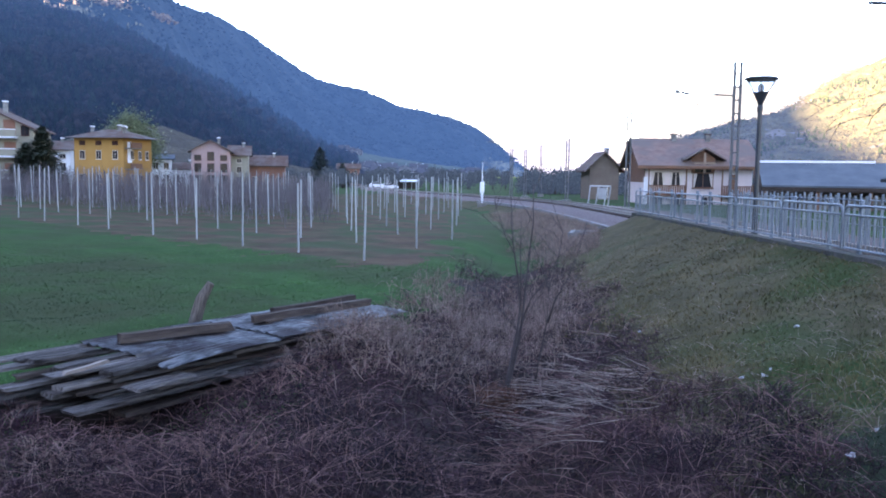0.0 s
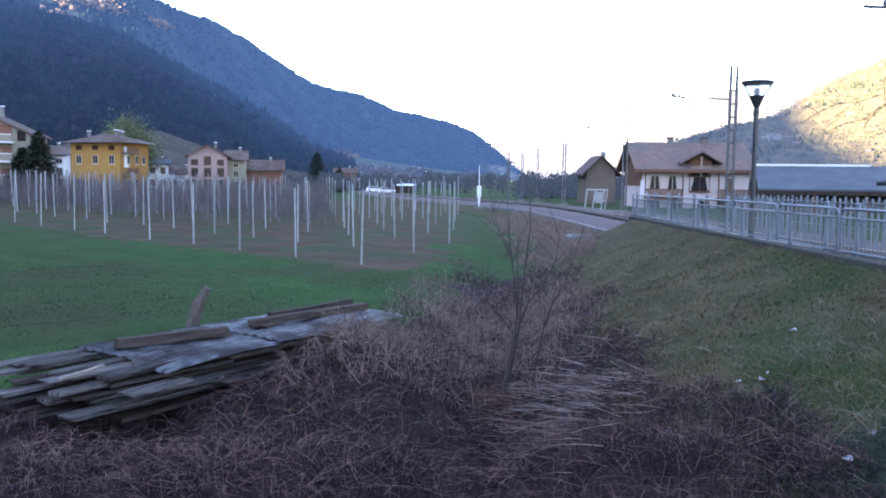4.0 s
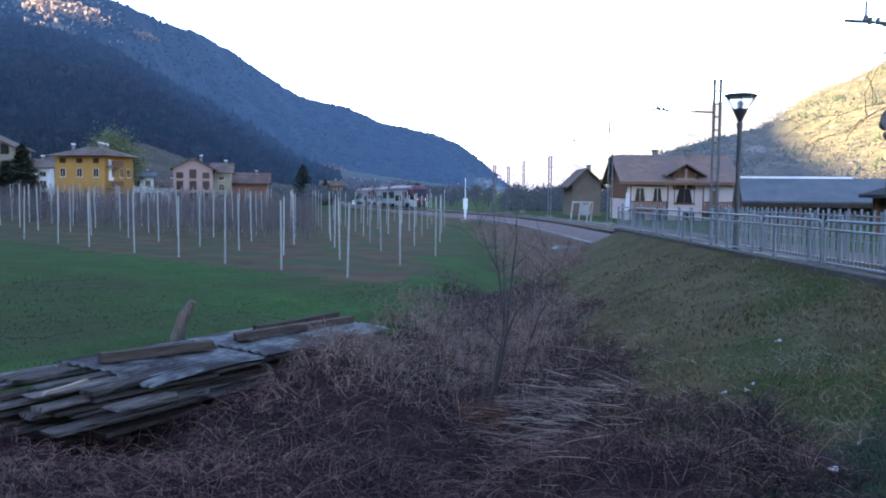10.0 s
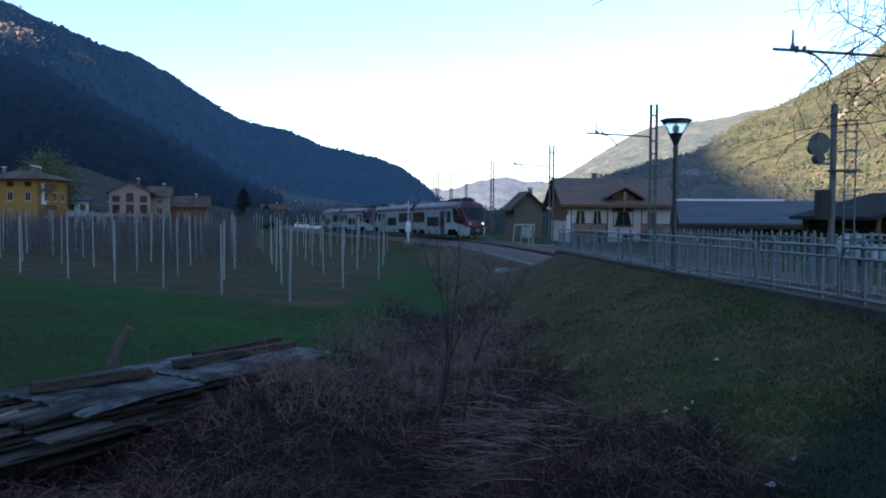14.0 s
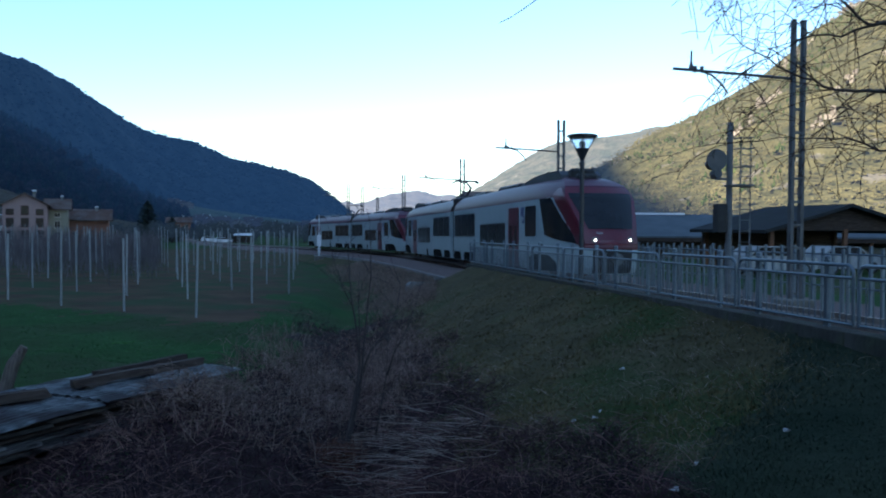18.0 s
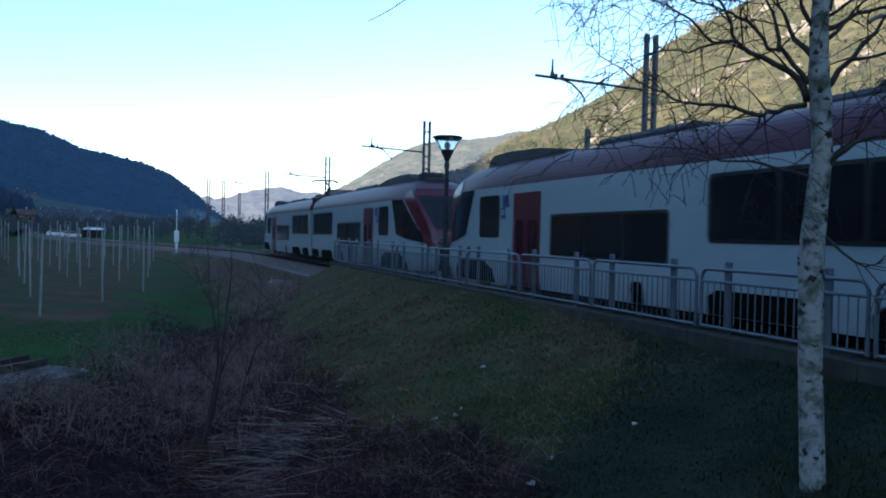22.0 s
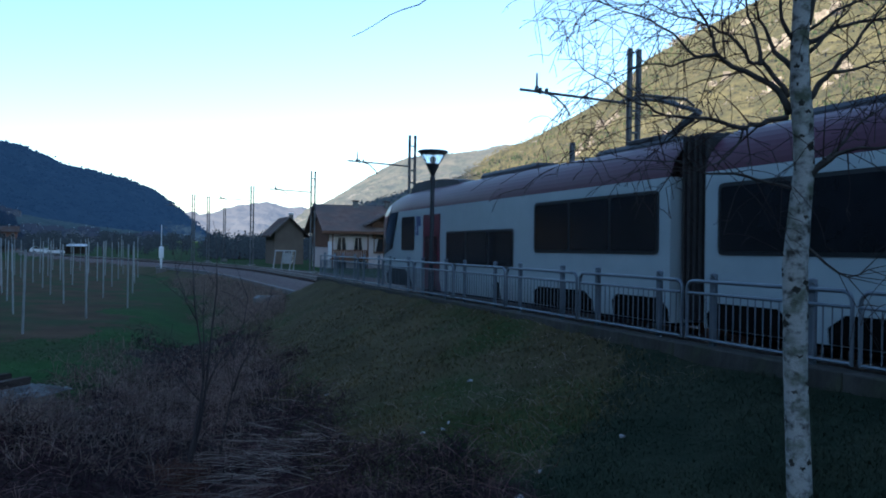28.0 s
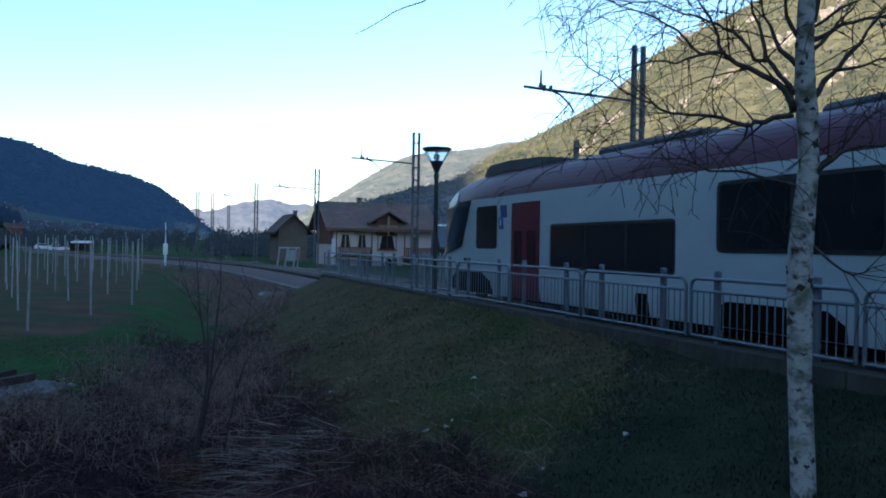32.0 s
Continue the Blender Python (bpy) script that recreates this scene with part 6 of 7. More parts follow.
def blades(name, p0, height, width, lean, material, label, seed):
    """Grass: one bent, tapering blade a point."""
    rs = np.random.RandomState(seed)
    n = len(p0)
    a = rs.rand(n) * 2 * math.pi
    d = np.stack([np.cos(a), np.sin(a), np.zeros(n)], -1)
    s = np.stack([-np.sin(a), np.cos(a), np.zeros(n)], -1)
    up = np.array([0, 0, 1.0])
    w = width[:, None]
    h = height[:, None]
    lean = lean[:, None]
    V = np.stack([p0 - s * w, p0 + s * w, p0 + up * h * 0.6 + d * h * lean * 0.35 + s * w * 0.7, p0 + up * h * 0.6 + d * h * lean * 0.35 - s * w * 0.7, p0 + up * h * 0.95 + d * h * lean], 1)
    b = np.arange(n)[:, None] * 5
    F = np.concatenate([b + np.array([[0, 1, 2]]), b + np.array([[0, 2, 3]]), b + np.array([[3, 2, 4]])], 0)
    ob = raw(name, V.reshape(-1, 3), F, material)
    return tagged(ob, label, "grass", kind="stuff")


def scatter(n, az0, az1, r0, r1, seed, power=1.0):
    """Points before the camera, thinning with distance."""
    rs = np.random.RandomState(seed)
    az = np.radians(az0 + (az1 - az0) * rs.rand(n))
    u = rs.rand(n)
    r = r0 * (r1 / r0) ** (u ** power)
    return r * np.sin(az), r * np.cos(az), r


def lifted(x, y, dz=0.0):
    return np.stack([x, y, ground(x, y) + dz], -1)


def pile_mask(x, y, front=-0.75):
    """True where the wood pile lies."""
    c, s = math.cos(radians(55.0)), math.sin(radians(55.0))
    px, py = x + 2.85, y - 11.15
    u, v = px * c + py * s, -px * s + py * c
    return (u > -2.75) & (u < 3.0) & (v > front) & (v < 1.2)


def build_grass():
    # short turf of the meadow
    x, y, r = scatter(110000, -34, 9, 8, 40, 1)
    u, v = orchard_uv(x, y)
    tilled = (v > -0.2 + 0.16 * wavy(x, y, 1.9, 1.0)) & (u > -0.5) & (x < 0.041 * y - 1.7 + 1.0 * wavy(x, y, 0.55, 6.0))
    edge = ditch_x(y) - 1.2 - smooth(20, 9, y) * 1.3 + 0.5 * wavy(x, y, 0.9) + smooth(27, 31, y) * 3.5
    ok = (x < np.minimum(edge, track_x(y) - 5.6)) & ~pile_mask(x, y) & ~tilled
    x, y, r = x[ok], y[ok], r[ok]
    rs = np.random.RandomState(4)
    blades("meadow_grass", lifted(x, y), (0.018 + 0.032 * rs.rand(len(x))) * (1 + 0.3 * wavy(x, y, 0.5)) * smooth(42, 22, r), 0.0018 + r * 0.0002, 0.8 + 1.2 * rs.rand(len(x)), M_GRASS, "short green meadow grass", 5)
    # rough grass of the slope
    x, y, r = scatter(220000, 4, 52, 4.5, 32, 2)
    ok = (x > ditch_x(y) + 1.4 + 0.7 * wavy(x, y, 1.1) + smooth(11, 6, y) * 0.8) & (x < FENCE_X - 0.15) & (y < 35)
    x, y, r = x[ok], y[ok], r[ok]
    rs = np.random.RandomState(6)
    tall, wide, lean = (0.025 + 0.05 * rs.rand(len(x)) ** 2) * (1 + 0.35 * wavy(x, y, 1.3)) * smooth(35, 18, r), 0.0018 + r * 0.0002, 0.8 + 1.2 * rs.rand(len(x))
    darkened = shade_strip(x, y, 12)
    for name, q, material, label in (("slope_grass", ~darkened, M_SLOPEGRASS, "patchy green and withered grass on the slope"), ("damp_grass", darkened, M_SHADEGRASS, "grass darkened in colour for shade below the birch")):
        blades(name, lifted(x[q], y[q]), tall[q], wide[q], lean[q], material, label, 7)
    # pale withered stalks among it
    keep = (rs.rand(len(x)) < 0.05) & ~darkened
    x, y = x[keep], y[keep]
    strands("withered_grass", lifted(x, y, 0.01), rs.rand(len(x)) * 6.28, 0.08 + 0.16 * rs.rand(len(x)), 0.03 + 0.06 * rs.rand(len(x)), 0.0025 + 0 * x, M_STRAW, 3, 3, label="pale withered grass stalks on the slope", category="grass", seed=8)


build_grass()


def build_undergrowth():
    rs = np.random.RandomState(31)

    def in_ditch(x, y, wide=0.0):
        d = x - ditch_x(y)
        left = -1.2 - smooth(19, 12, y) * 1.5 - smooth(15, 8, y) * 1.9 - wide
        right = 1.9 + smooth(13, 6, y) * 1.1 + wide
        j = 0.5 * wavy(x, y, 1.1, 3.0)
        hollow = (x + 4.1) ** 2 + (y - 8.1) ** 2 < 2.6 + j
        return (((d > left + j) & (d < right + j)) | hollow) & ~pile_mask(x, y, -0.2)

    def mound(x, y):
        """Height of the tangle's body over the ground."""
        d = x - ditch_x(y)
        c, s = math.cos(radians(55.0)), math.sin(radians(55.0))
        u, v = (x + 2.85) * c + (y - 11.15) * s, -(x + 2.85) * s + (y - 11.15) * c
        under = 0.22 + 0.78 * smooth(-0.95, -1.25, v) + smooth(-2.7, -3.1, u) + smooth(2.9, 3.3, u)
        bank = 0.32 * np.exp(-(((v + 1.45) / 0.5) ** 2)) * smooth(-1.9, -0.8, u) * smooth(1.6, 0.6, u)
        return np.minimum(under, 1) * (bank + 0.42 * np.exp(-(((d + 1.7) / 0.9) ** 2)) + 0.17 * np.maximum(0, 1 + wavy(x, y, 2.3, 1.0)) + 0.18 * np.exp(-(((d - 1.3) / 0.7) ** 2)))

    # body of the tangle: short dark twigs
    x, y, r = scatter(84000, -32, 34, 4.6, 27, 40)
    ok = in_ditch(x, y) & (wavy(x, y, 2.3, 1.0) + 0.5 * rs.rand(len(x)) > -0.75)
    x, y, r = x[ok], y[ok], r[ok]
    n = len(x)
    p = lifted(x, y)
    p[:, 2] += mound(x, y) * rs.rand(n)
    strands("bramble_twigs", p, rs.rand(n) * 6.28, 0.08 + 0.26 * rs.rand(n), 0.02 + 0.15 * rs.rand(n), 0.002 + r * 0.0002, M_BRAMBLE, 2, 3, label="tangle of dark leafless bramble twigs in the ditch", seed=41)
    # long arching canes
    x, y, r = scatter(4200, -32, 32, 4.6, 26, 50)
    ok = in_ditch(x, y)
    x, y, r = x[ok], y[ok], r[ok]
    n = len(x)
    p = lifted(x, y)
    p[:, 2] += mound(x, y) * 0.5
    strands("bramble_canes", p, rs.rand(n) * 6.28, 0.25 + 0.65 * rs.rand(n), 0.05 + 0.24 * rs.rand(n), 0.002 + r * 0.0002, M_CANE, 6, 3, 0.7, "long arching bramble canes in the ditch", seed=51)
    # pale stalks lying over the tangle
    x, y, r = scatter(7500, -32, 34, 4.6, 26, 60)
    ok = in_ditch(x, y, 0.2) & (wavy(x, y, 0.9, 7.0) > -0.55)
    x, y, r = x[ok], y[ok], r[ok]
    n = len(x)
    p = lifted(x, y)
    p[:, 2] += mound(x, y) * 0.9
    strands("dead_stalks", p, rs.rand(n) * 6.28, 0.12 + 0.45 * rs.rand(n) ** 1.5, 0.03 + 0.18 * rs.rand(n), 0.0017 + r * 0.0002, M_DEAD, 4, 3, 0.6, "brown dead stalks over the brambles", seed=61)
    # a swathe of flattened straw on the right bank
    n = 240
    az, d = np.radians(9.0 + 2.9 * rs.normal(0, 1, n)), 10.2 + 1.0 * rs.normal(0, 1, n)
    x, y = d * np.sin(az), d * np.cos(az)
    p = lifted(x, y)
    p[:, 2] += mound(x, y) * 0.9 + 0.04
    strands("flattened_straw", p, np.radians(np.where(rs.rand(n) < 0.6, 186, 215) + 38 * rs.normal(0, 1, n)), 0.25 + 0.7 * rs.rand(n) ** 1.3, 0.01 + 0.14 * rs.rand(n) ** 2, 0.0046 + 0 * x, M_STRAW, 5, 3, 0.4, "swathe of flattened pale straw in the ditch", seed=63)
    # scattered tan stalks below it
    n = 260
    az, d = np.radians(4.5 + 3.2 * rs.normal(0, 1, n)), 8.4 + 0.7 * rs.normal(0, 1, n)
    x, y = d * np.sin(az), d * np.cos(az)
    p = lifted(x, y)
    p[:, 2] += mound(x, y) * 0.9 + 0.03
    strands("fallen_stalks", p, np.radians(215 + 40 * rs.normal(0, 1, n)), 0.2 + 0.55 * rs.rand(n) ** 1.3, 0.01 + 0.14 * rs.rand(n) ** 2, 0.0036 + 0 * x, M_DEAD, 5, 3, 0.4, "tan fallen stalks over the brambles", seed=64)
    # pale tufts at the near left
    n = 190
    az, d = np.radians(-25 + 2.6 * rs.normal(0, 1, n)), 7.9 + 0.5 * rs.normal(0, 1, n)
    x, y = d * np.sin(az), d * np.cos(az)
    strands("dry_tufts", lifted(x, y), rs.rand(n) * 6.28, 0.25 + 0.4 * rs.rand(n), 0.1 + 0.28 * rs.rand(n), 0.003 + 0 * x, M_BANKWEED, 5, 3, 0.7, "dry pale grass tufts below the wood pile", seed=65)
    # a brown clump at the sapling's foot
    n = 260
    x, y = at(3.5, 11.0)
    x, y = x + 0.16 * rs.normal(0, 1, n), y + 0.16 * rs.normal(0, 1, n)
    p = lifted(x, y)
    strands("brown_clump", p, rs.rand(n) * 6.28, 0.25 + 0.4 * rs.rand(n), 0.2 + 0.3 * rs.rand(n), 0.004 + 0 * x, M_RUSTWEED, 5, 3, 0.8, "rust-brown clump of dead grass at the sapling's foot", "grass", 66)
    # tan withered grass on the ditch's far rims
    n = 3600
    a0, d0, sa, sd = np.array([(-5.5, 11.8, 2.6, 1.1), (1.5, 15.5, 2.2, 2.0), (6.5, 17.5, 1.8, 2.6)]).T[:, rs.randint(0, 3, n)]
    az, d = np.radians(a0 + sa * rs.normal(0, 1, n)), np.maximum(d0 + sd * rs.normal(0, 1, n), 8.5)
    x, y = d * np.sin(az), d * np.cos(az)
    p = lifted(x, y)
    p[:, 2] += mound(x, y) * 0.8
    ok = ~pile_mask(x, y)
    strands("tan_grass", p[ok], rs.rand(ok.sum()) * 6.28, 0.15 + 0.4 * rs.rand(ok.sum()), 0.06 + 0.26 * rs.rand(ok.sum()), 0.0035 + d[ok] * 0.0001, M_BANKWEED, 4, 3, 0.8, "tan withered grass along the ditch", "grass", 67)
    # withered brown verge on the field's edge and along the bank's foot
    x, y, r = scatter(22000, -4, 10, 22, 66, 70)
    d = x - track_x(y)
    ok = (d > -6.6 + 0.9 * wavy(x, y, 0.7)) & (d < -3.0) & (y > 27)
    x, y, r = x[ok], y[ok], r[ok]
    n = len(x)
    strands("bank_weeds", lifted(x, y), rs.rand(n) * 6.28, 0.2 + 0.35 * rs.rand(n), 0.1 + 0.25 * rs.rand(n), 0.004 + r * 0.0001, M_BANKWEED, 3, 3, 0.7, "withered brown weeds below the railway bank", seed=71)


M_RUSTWEED = mat("rust_brown_weed", (0.055, 0.026, 0.018), (0.14, 0.072, 0.05), 2.0, 0.85, island=0.4, spec=0.05)
M_DEAD = mat("dead_stalk", (0.09834, 0.05796, 0.05229), (0.2193, 0.1377, 0.1178), 2.0, 0.85, island=0.5, spec=0.05)
build_undergrowth()


# ---- trees ----
def branch(segments, p, d, length, r0, depth, rng, droop, spread, kids, twig_len):
    """Grow one limb and its side shoots; each becomes a run of points with radii."""
    n = max(3, int(length / 0.16))
    pts, rad = [p.copy()], [r0]
    for i in range(n):
        d = (d + Vector((rng.gauss(0, 0.10), rng.gauss(0, 0.10), rng.gauss(0, 0.08) - droop * (i / n)))).normalized()
        p = p + d * (length / n)
        pts.append(p.copy())
        rad.append(max(0.003, r0 * (1 - 0.85 * (i + 1) / n)))
        if depth > 0 and i > 0 and rng.random() < kids:
            q = Vector((rng.gauss(0, 1), rng.gauss(0, 1), rng.gauss(-0.1, 0.7))).normalized()
            side = (d * (1 - spread) + q * spread).normalized()
            branch(segments, p, side, length * rng.uniform(0.3, 0.6), max(0.0028, rad[-1] * 0.6), depth - 1, rng, droop * 1.3, spread, kids * 0.95, twig_len)
    segments.append((pts, rad))


def birch():
    bx, by = at(43.9, 7.15)
    bz = float(ground(bx, by))
    tree = thing("birch_tree", "leafless birch tree with white peeling bark", "tree", m=pose(bx, by, bz))
    rng = random.Random(77)
    right = Vector((math.cos(radians(43.9)), -math.sin(radians(43.9)), 0))   # across the view
    away = Vector((math.sin(radians(43.9)), math.cos(radians(43.9)), 0))
    e = EYE_Z - bz
    def pt(a, h, b=0.0):
        """a to the side and b away from the trunk's foot, h over the eye."""
        return right * a + away * b + Vector((0, 0, e + h))
    trunk = [pt(0.02, -e - 0.2), pt(0.01, -1.97), pt(-0.04, -1.0), pt(-0.06, -0.13), pt(-0.03, 0.35), pt(-0.01, 0.62), pt(-0.02, 0.88), pt(-0.03, 1.04), pt(-0.05, 1.25), pt(-0.06, 1.54), pt(-0.05, 2.0), pt(0.0, 3.0), pt(0.05, 4.2), pt(0.08, 5.6)]
    radii = [0.115, 0.096, 0.09, 0.096, 0.082, 0.077, 0.076, 0.082, 0.077, 0.068, 0.064, 0.048, 0.03, 0.01]
    part("trunk", tubed(trunk, radii, 16), M_BARK, tree, "white bark with dark scars", True)
    scar_rng = random.Random(5)
    for k in range(90):
        h = scar_rng.uniform(0.25, e + 2.3)
        q = next(i for i in range(1, len(trunk)) if trunk[i].z > h)
        f = (h - trunk[q - 1].z) / (trunk[q].z - trunk[q - 1].z)
        c, r = trunk[q - 1].lerp(trunk[q], f), radii[q - 1] + (radii[q] - radii[q - 1]) * f
        a0, span, tall = scar_rng.uniform(0, 6.28), scar_rng.uniform(0.25, 0.9), scar_rng.uniform(0.008, 0.03)
        bm = bmesh.new()
        rows = []
        for i in range(6):
            a, w = a0 + span * (i / 5 - 0.5), tall * (0.25 + math.sin(math.pi * i / 5))
            rows.append([bm.verts.new(c + Vector((math.cos(a) * (r + d), math.sin(a) * (r + d), s * w + 0.008 * math.sin(i * 2.1 + k)))) for s, d in ((-1, -0.004), (-0.6, 0.0035), (0.6, 0.0035), (1, -0.004))])
        for a, b in zip(rows, rows[1:]):
            for i in range(3):
                bm.faces.new((a[i], b[i], b[i + 1], a[i + 1]))
        part("bark_scar", bm, M_SCAR, tree)

    def limb(points, r0, kids=1.9, reach=1.0, wide=False):
        """A main limb through the points, with its spray of drooping twigs."""
        fine, fr = [], []
        n = len(points)
        for i in range(n - 1):
            p0, p1, p2, p3 = points[max(i - 1, 0)], points[i], points[i + 1], points[min(i + 2, n - 1)]
            m = max(2, int((p2 - p1).length / 0.11))
            for k in range(m):
                u = k / m
                q = 0.5 * (2 * p1 + (p2 - p0) * u + (2 * p0 - 5 * p1 + 4 * p2 - p3) * u * u + (3 * p1 - p0 - 3 * p2 + p3) * u ** 3)
                w = (i + u) / (n - 1)
                fine.append(q + Vector((rng.gauss(0, 0.007), rng.gauss(0, 0.007), rng.gauss(0, 0.007))))
                fr.append(max(0.0035, r0 * (1 - 0.86 * w ** 0.8)))
        fine.append(points[-1])
        fr.append(0.0025)
        part("limb", tubed(fine, [0.95 * q for q in fr], 7), M_LIMB, tree, "", True)
        shoots = []
        for i in range(3, len(fine)):
            w = i / len(fine)
            if rng.random() < kids * (0.45 + 0.75 * w):
                d = (fine[i] - fine[i - 1]).normalized()
                q = Vector((rng.gauss(0, 1), rng.gauss(0, 1), rng.gauss(0, 0.9))).normalized()
                branch(shoots, fine[i], (d * 0.55 + q * 0.7).normalized(), reach * rng.uniform(0.3, 0.95), max(0.0042, fr[i] * 0.5), 2, rng, 0.30, 0.55, 0.62, 0.3)
        if kids > 1:
            for i in range(len(fine) // 3, len(fine)):          # hanging shoots of the outer limb
                if rng.random() < 0.8 and fine[i].dot(right) > -1.7:
                    q = Vector((rng.gauss(0, 0.7), rng.gauss(0, 0.7), rng.gauss(0.1, 0.6)))
                    branch(shoots, fine[i], ((fine[i] - fine[i - 1]).normalized() * 0.6 + q).normalized(), rng.uniform(0.45, 1.05), 0.0054, 2, rng, 0.42, 0.6, 0.6, 0.3)
        bm = bmesh.new()
        for pts, rad in shoots:
            if min(q.dot(right) for q in pts) > (-2.95 if wide else -2.12):
                tube(bm, pts, [0.95 * q for q in rad], 3, False)
        tagged(part("twig_spray", bm, M_TWIG, tree, "fine dark drooping twigs"), kind="stuff")

    limb([pt(0.03, 0.0), pt(0.16, -0.12, -0.1), pt(0.3, -0.22, -0.1), pt(0.45, -0.16, -0.15), pt(0.65, -0.24, -0.2)], 0.015)
    limb([pt(*q) for q in ((-0.12, 1.05, 0.00), (-0.20, 1.23, 0.00), (-0.37, 1.35, 0.00), (-0.55, 1.46, 0.00), (-0.67, 1.56, 0.00), (-0.71, 1.69, 0.00), (-0.78, 1.86, 0.00), (-0.89, 2.03, 0.00), (-0.99, 2.25, 0.00))], 0.034, 1.5)
    limb([pt(*q) for q in ((-0.67, 1.56, -0.00), (-0.84, 1.55, -0.03), (-0.95, 1.67, -0.06), (-1.10, 1.80, -0.09), (-1.29, 1.90, -0.11), (-1.53, 2.00, -0.14), (-1.78, 2.11, -0.17), (-2.04, 2.11, -0.20))], 0.017, 1.5, 0.8, True)
    limb([pt(*q) for q in ((-0.67, 1.56, -0.00), (-0.87, 1.54, -0.05), (-1.02, 1.48, -0.10), (-1.22, 1.50, -0.15), (-1.39, 1.41, -0.20), (-1.60, 1.30, -0.25), (-1.73, 1.19, -0.30))], 0.014, 1.7, 0.8, True)
    limb([pt(*q) for q in ((-0.14, 1.19, 0.00), (-0.23, 1.35, 0.02), (-0.34, 1.48, 0.04), (-0.43, 1.49, 0.06), (-0.53, 1.67, 0.08), (-0.66, 1.78, 0.10), (-0.79, 1.85, 0.12), (-1.01, 1.94, 0.14), (-1.23, 2.05, 0.16), (-1.45, 2.09, 0.18), (-1.69, 2.19, 0.20))], 0.024, 1.5, 0.8, True)
    limb([pt(*q) for q in ((-0.11, 1.39, 0.00), (-0.23, 1.56, 0.05), (-0.32, 1.76, 0.10), (-0.39, 1.97, 0.15), (-0.44, 2.25, 0.20))], 0.028, 1.6)
    limb([pt(*q) for q in ((-0.34, 1.47, 0.00), (-0.37, 1.66, 0.07), (-0.45, 1.89, 0.15), (-0.50, 2.16, 0.22), (-0.56, 2.41, 0.30))], 0.021, 1.6)
    limb([pt(*q) for q in ((-0.13, 1.03, -0.00), (-0.27, 1.01, -0.03), (-0.40, 0.97, -0.07), (-0.47, 0.94, -0.10), (-0.63, 1.00, -0.13), (-0.77, 1.01, -0.17), (-0.89, 1.04, -0.20), (-1.04, 1.05, -0.23), (-1.17, 1.12, -0.27), (-1.32, 1.19, -0.30), (-1.50, 1.31, -0.33), (-1.68, 1.43, -0.37), (-1.80, 1.54, -0.40))], 0.026, 1.7, 0.9, True)
    limb([pt(*q) for q in ((-0.48, 0.96, -0.00), (-0.50, 0.80, -0.12), (-0.64, 0.66, -0.25), (-0.81, 0.55, -0.38), (-0.99, 0.45, -0.50))], 0.012, 1.5, 0.8)
    limb([pt(*q) for q in ((0.02, 1.15, 0.00), (0.08, 1.28, 0.03), (0.19, 1.41, 0.07), (0.33, 1.58, 0.10), (0.44, 1.76, 0.13), (0.56, 1.91, 0.17), (0.71, 2.08, 0.20))], 0.03, 1.5)
    limb([pt(*q) for q in ((0.16, 1.36, 0.00), (0.33, 1.39, 0.05), (0.47, 1.44, 0.10), (0.60, 1.46, 0.15), (0.87, 1.49, 0.20))], 0.018, 1.5)
    limb([pt(*q) for q in ((0.01, 1.54, 0.00), (0.10, 1.64, 0.03), (0.19, 1.76, 0.05), (0.32, 1.91, 0.08), (0.43, 2.08, 0.10))], 0.02, 1.5)
    limb([pt(*q) for q in ((-0.02, 0.47, -0.00), (0.09, 0.62, -0.04), (0.22, 0.72, -0.08), (0.38, 0.76, -0.12), (0.56, 0.77, -0.16), (0.75, 0.83, -0.20))], 0.03, 1.4)
    limb([pt(*q) for q in ((-0.01, 0.47, 0.00), (0.04, 0.62, 0.03), (0.20, 0.75, 0.07), (0.34, 0.93, 0.10), (0.45, 1.03, 0.13), (0.65, 1.15, 0.17), (0.87, 1.22, 0.20))], 0.022, 1.4)
    limb([pt(*q) for q in ((-0.07, 0.47, -0.00), (-0.16, 0.49, -0.05), (-0.35, 0.53, -0.10), (-0.52, 0.58, -0.15), (-0.74, 0.59, -0.20), (-0.93, 0.67, -0.25), (-1.15, 0.68, -0.30), (-1.40, 0.70, -0.35), (-1.66, 0.67, -0.40))], 0.018, 1.5, 0.8, True)
    limb([pt(*q) for q in ((-0.10, 1.62, -0.00), (-0.19, 1.79, -0.05), (-0.21, 1.99, -0.10), (-0.28, 2.18, -0.15), (-0.33, 2.42, -0.20))], 0.022, 1.5)
    limb([pt(-0.01, 1.9), pt(-0.5, 2.2, -0.2), pt(-1.1, 2.35, -0.4), pt(-1.7, 2.2, -0.4), pt(-2.05, 1.95, -0.4)], 0.026)
    limb([pt(0.0, 2.4), pt(-0.7, 2.8, -0.3), pt(-1.6, 2.9, -0.5), pt(-2.4, 2.55, -0.7), pt(-2.85, 2.05, -0.8), pt(-3.25, 1.9, -0.8), pt(-3.62, 1.76, -0.8)], 0.016, 0.3, 0.4, True)
    limb([pt(0.01, 1.6), pt(0.3, 1.8, 0.3), pt(0.8, 1.9, 0.6), pt(1.3, 1.9, 0.8)], 0.024)
    limb([pt(-0.01, 2.1), pt(-0.35, 2.45, 0.1), pt(-0.8, 2.75, 0.1), pt(-1.5, 2.6, 0.2), pt(-2.0, 2.1, 0.2)], 0.024)
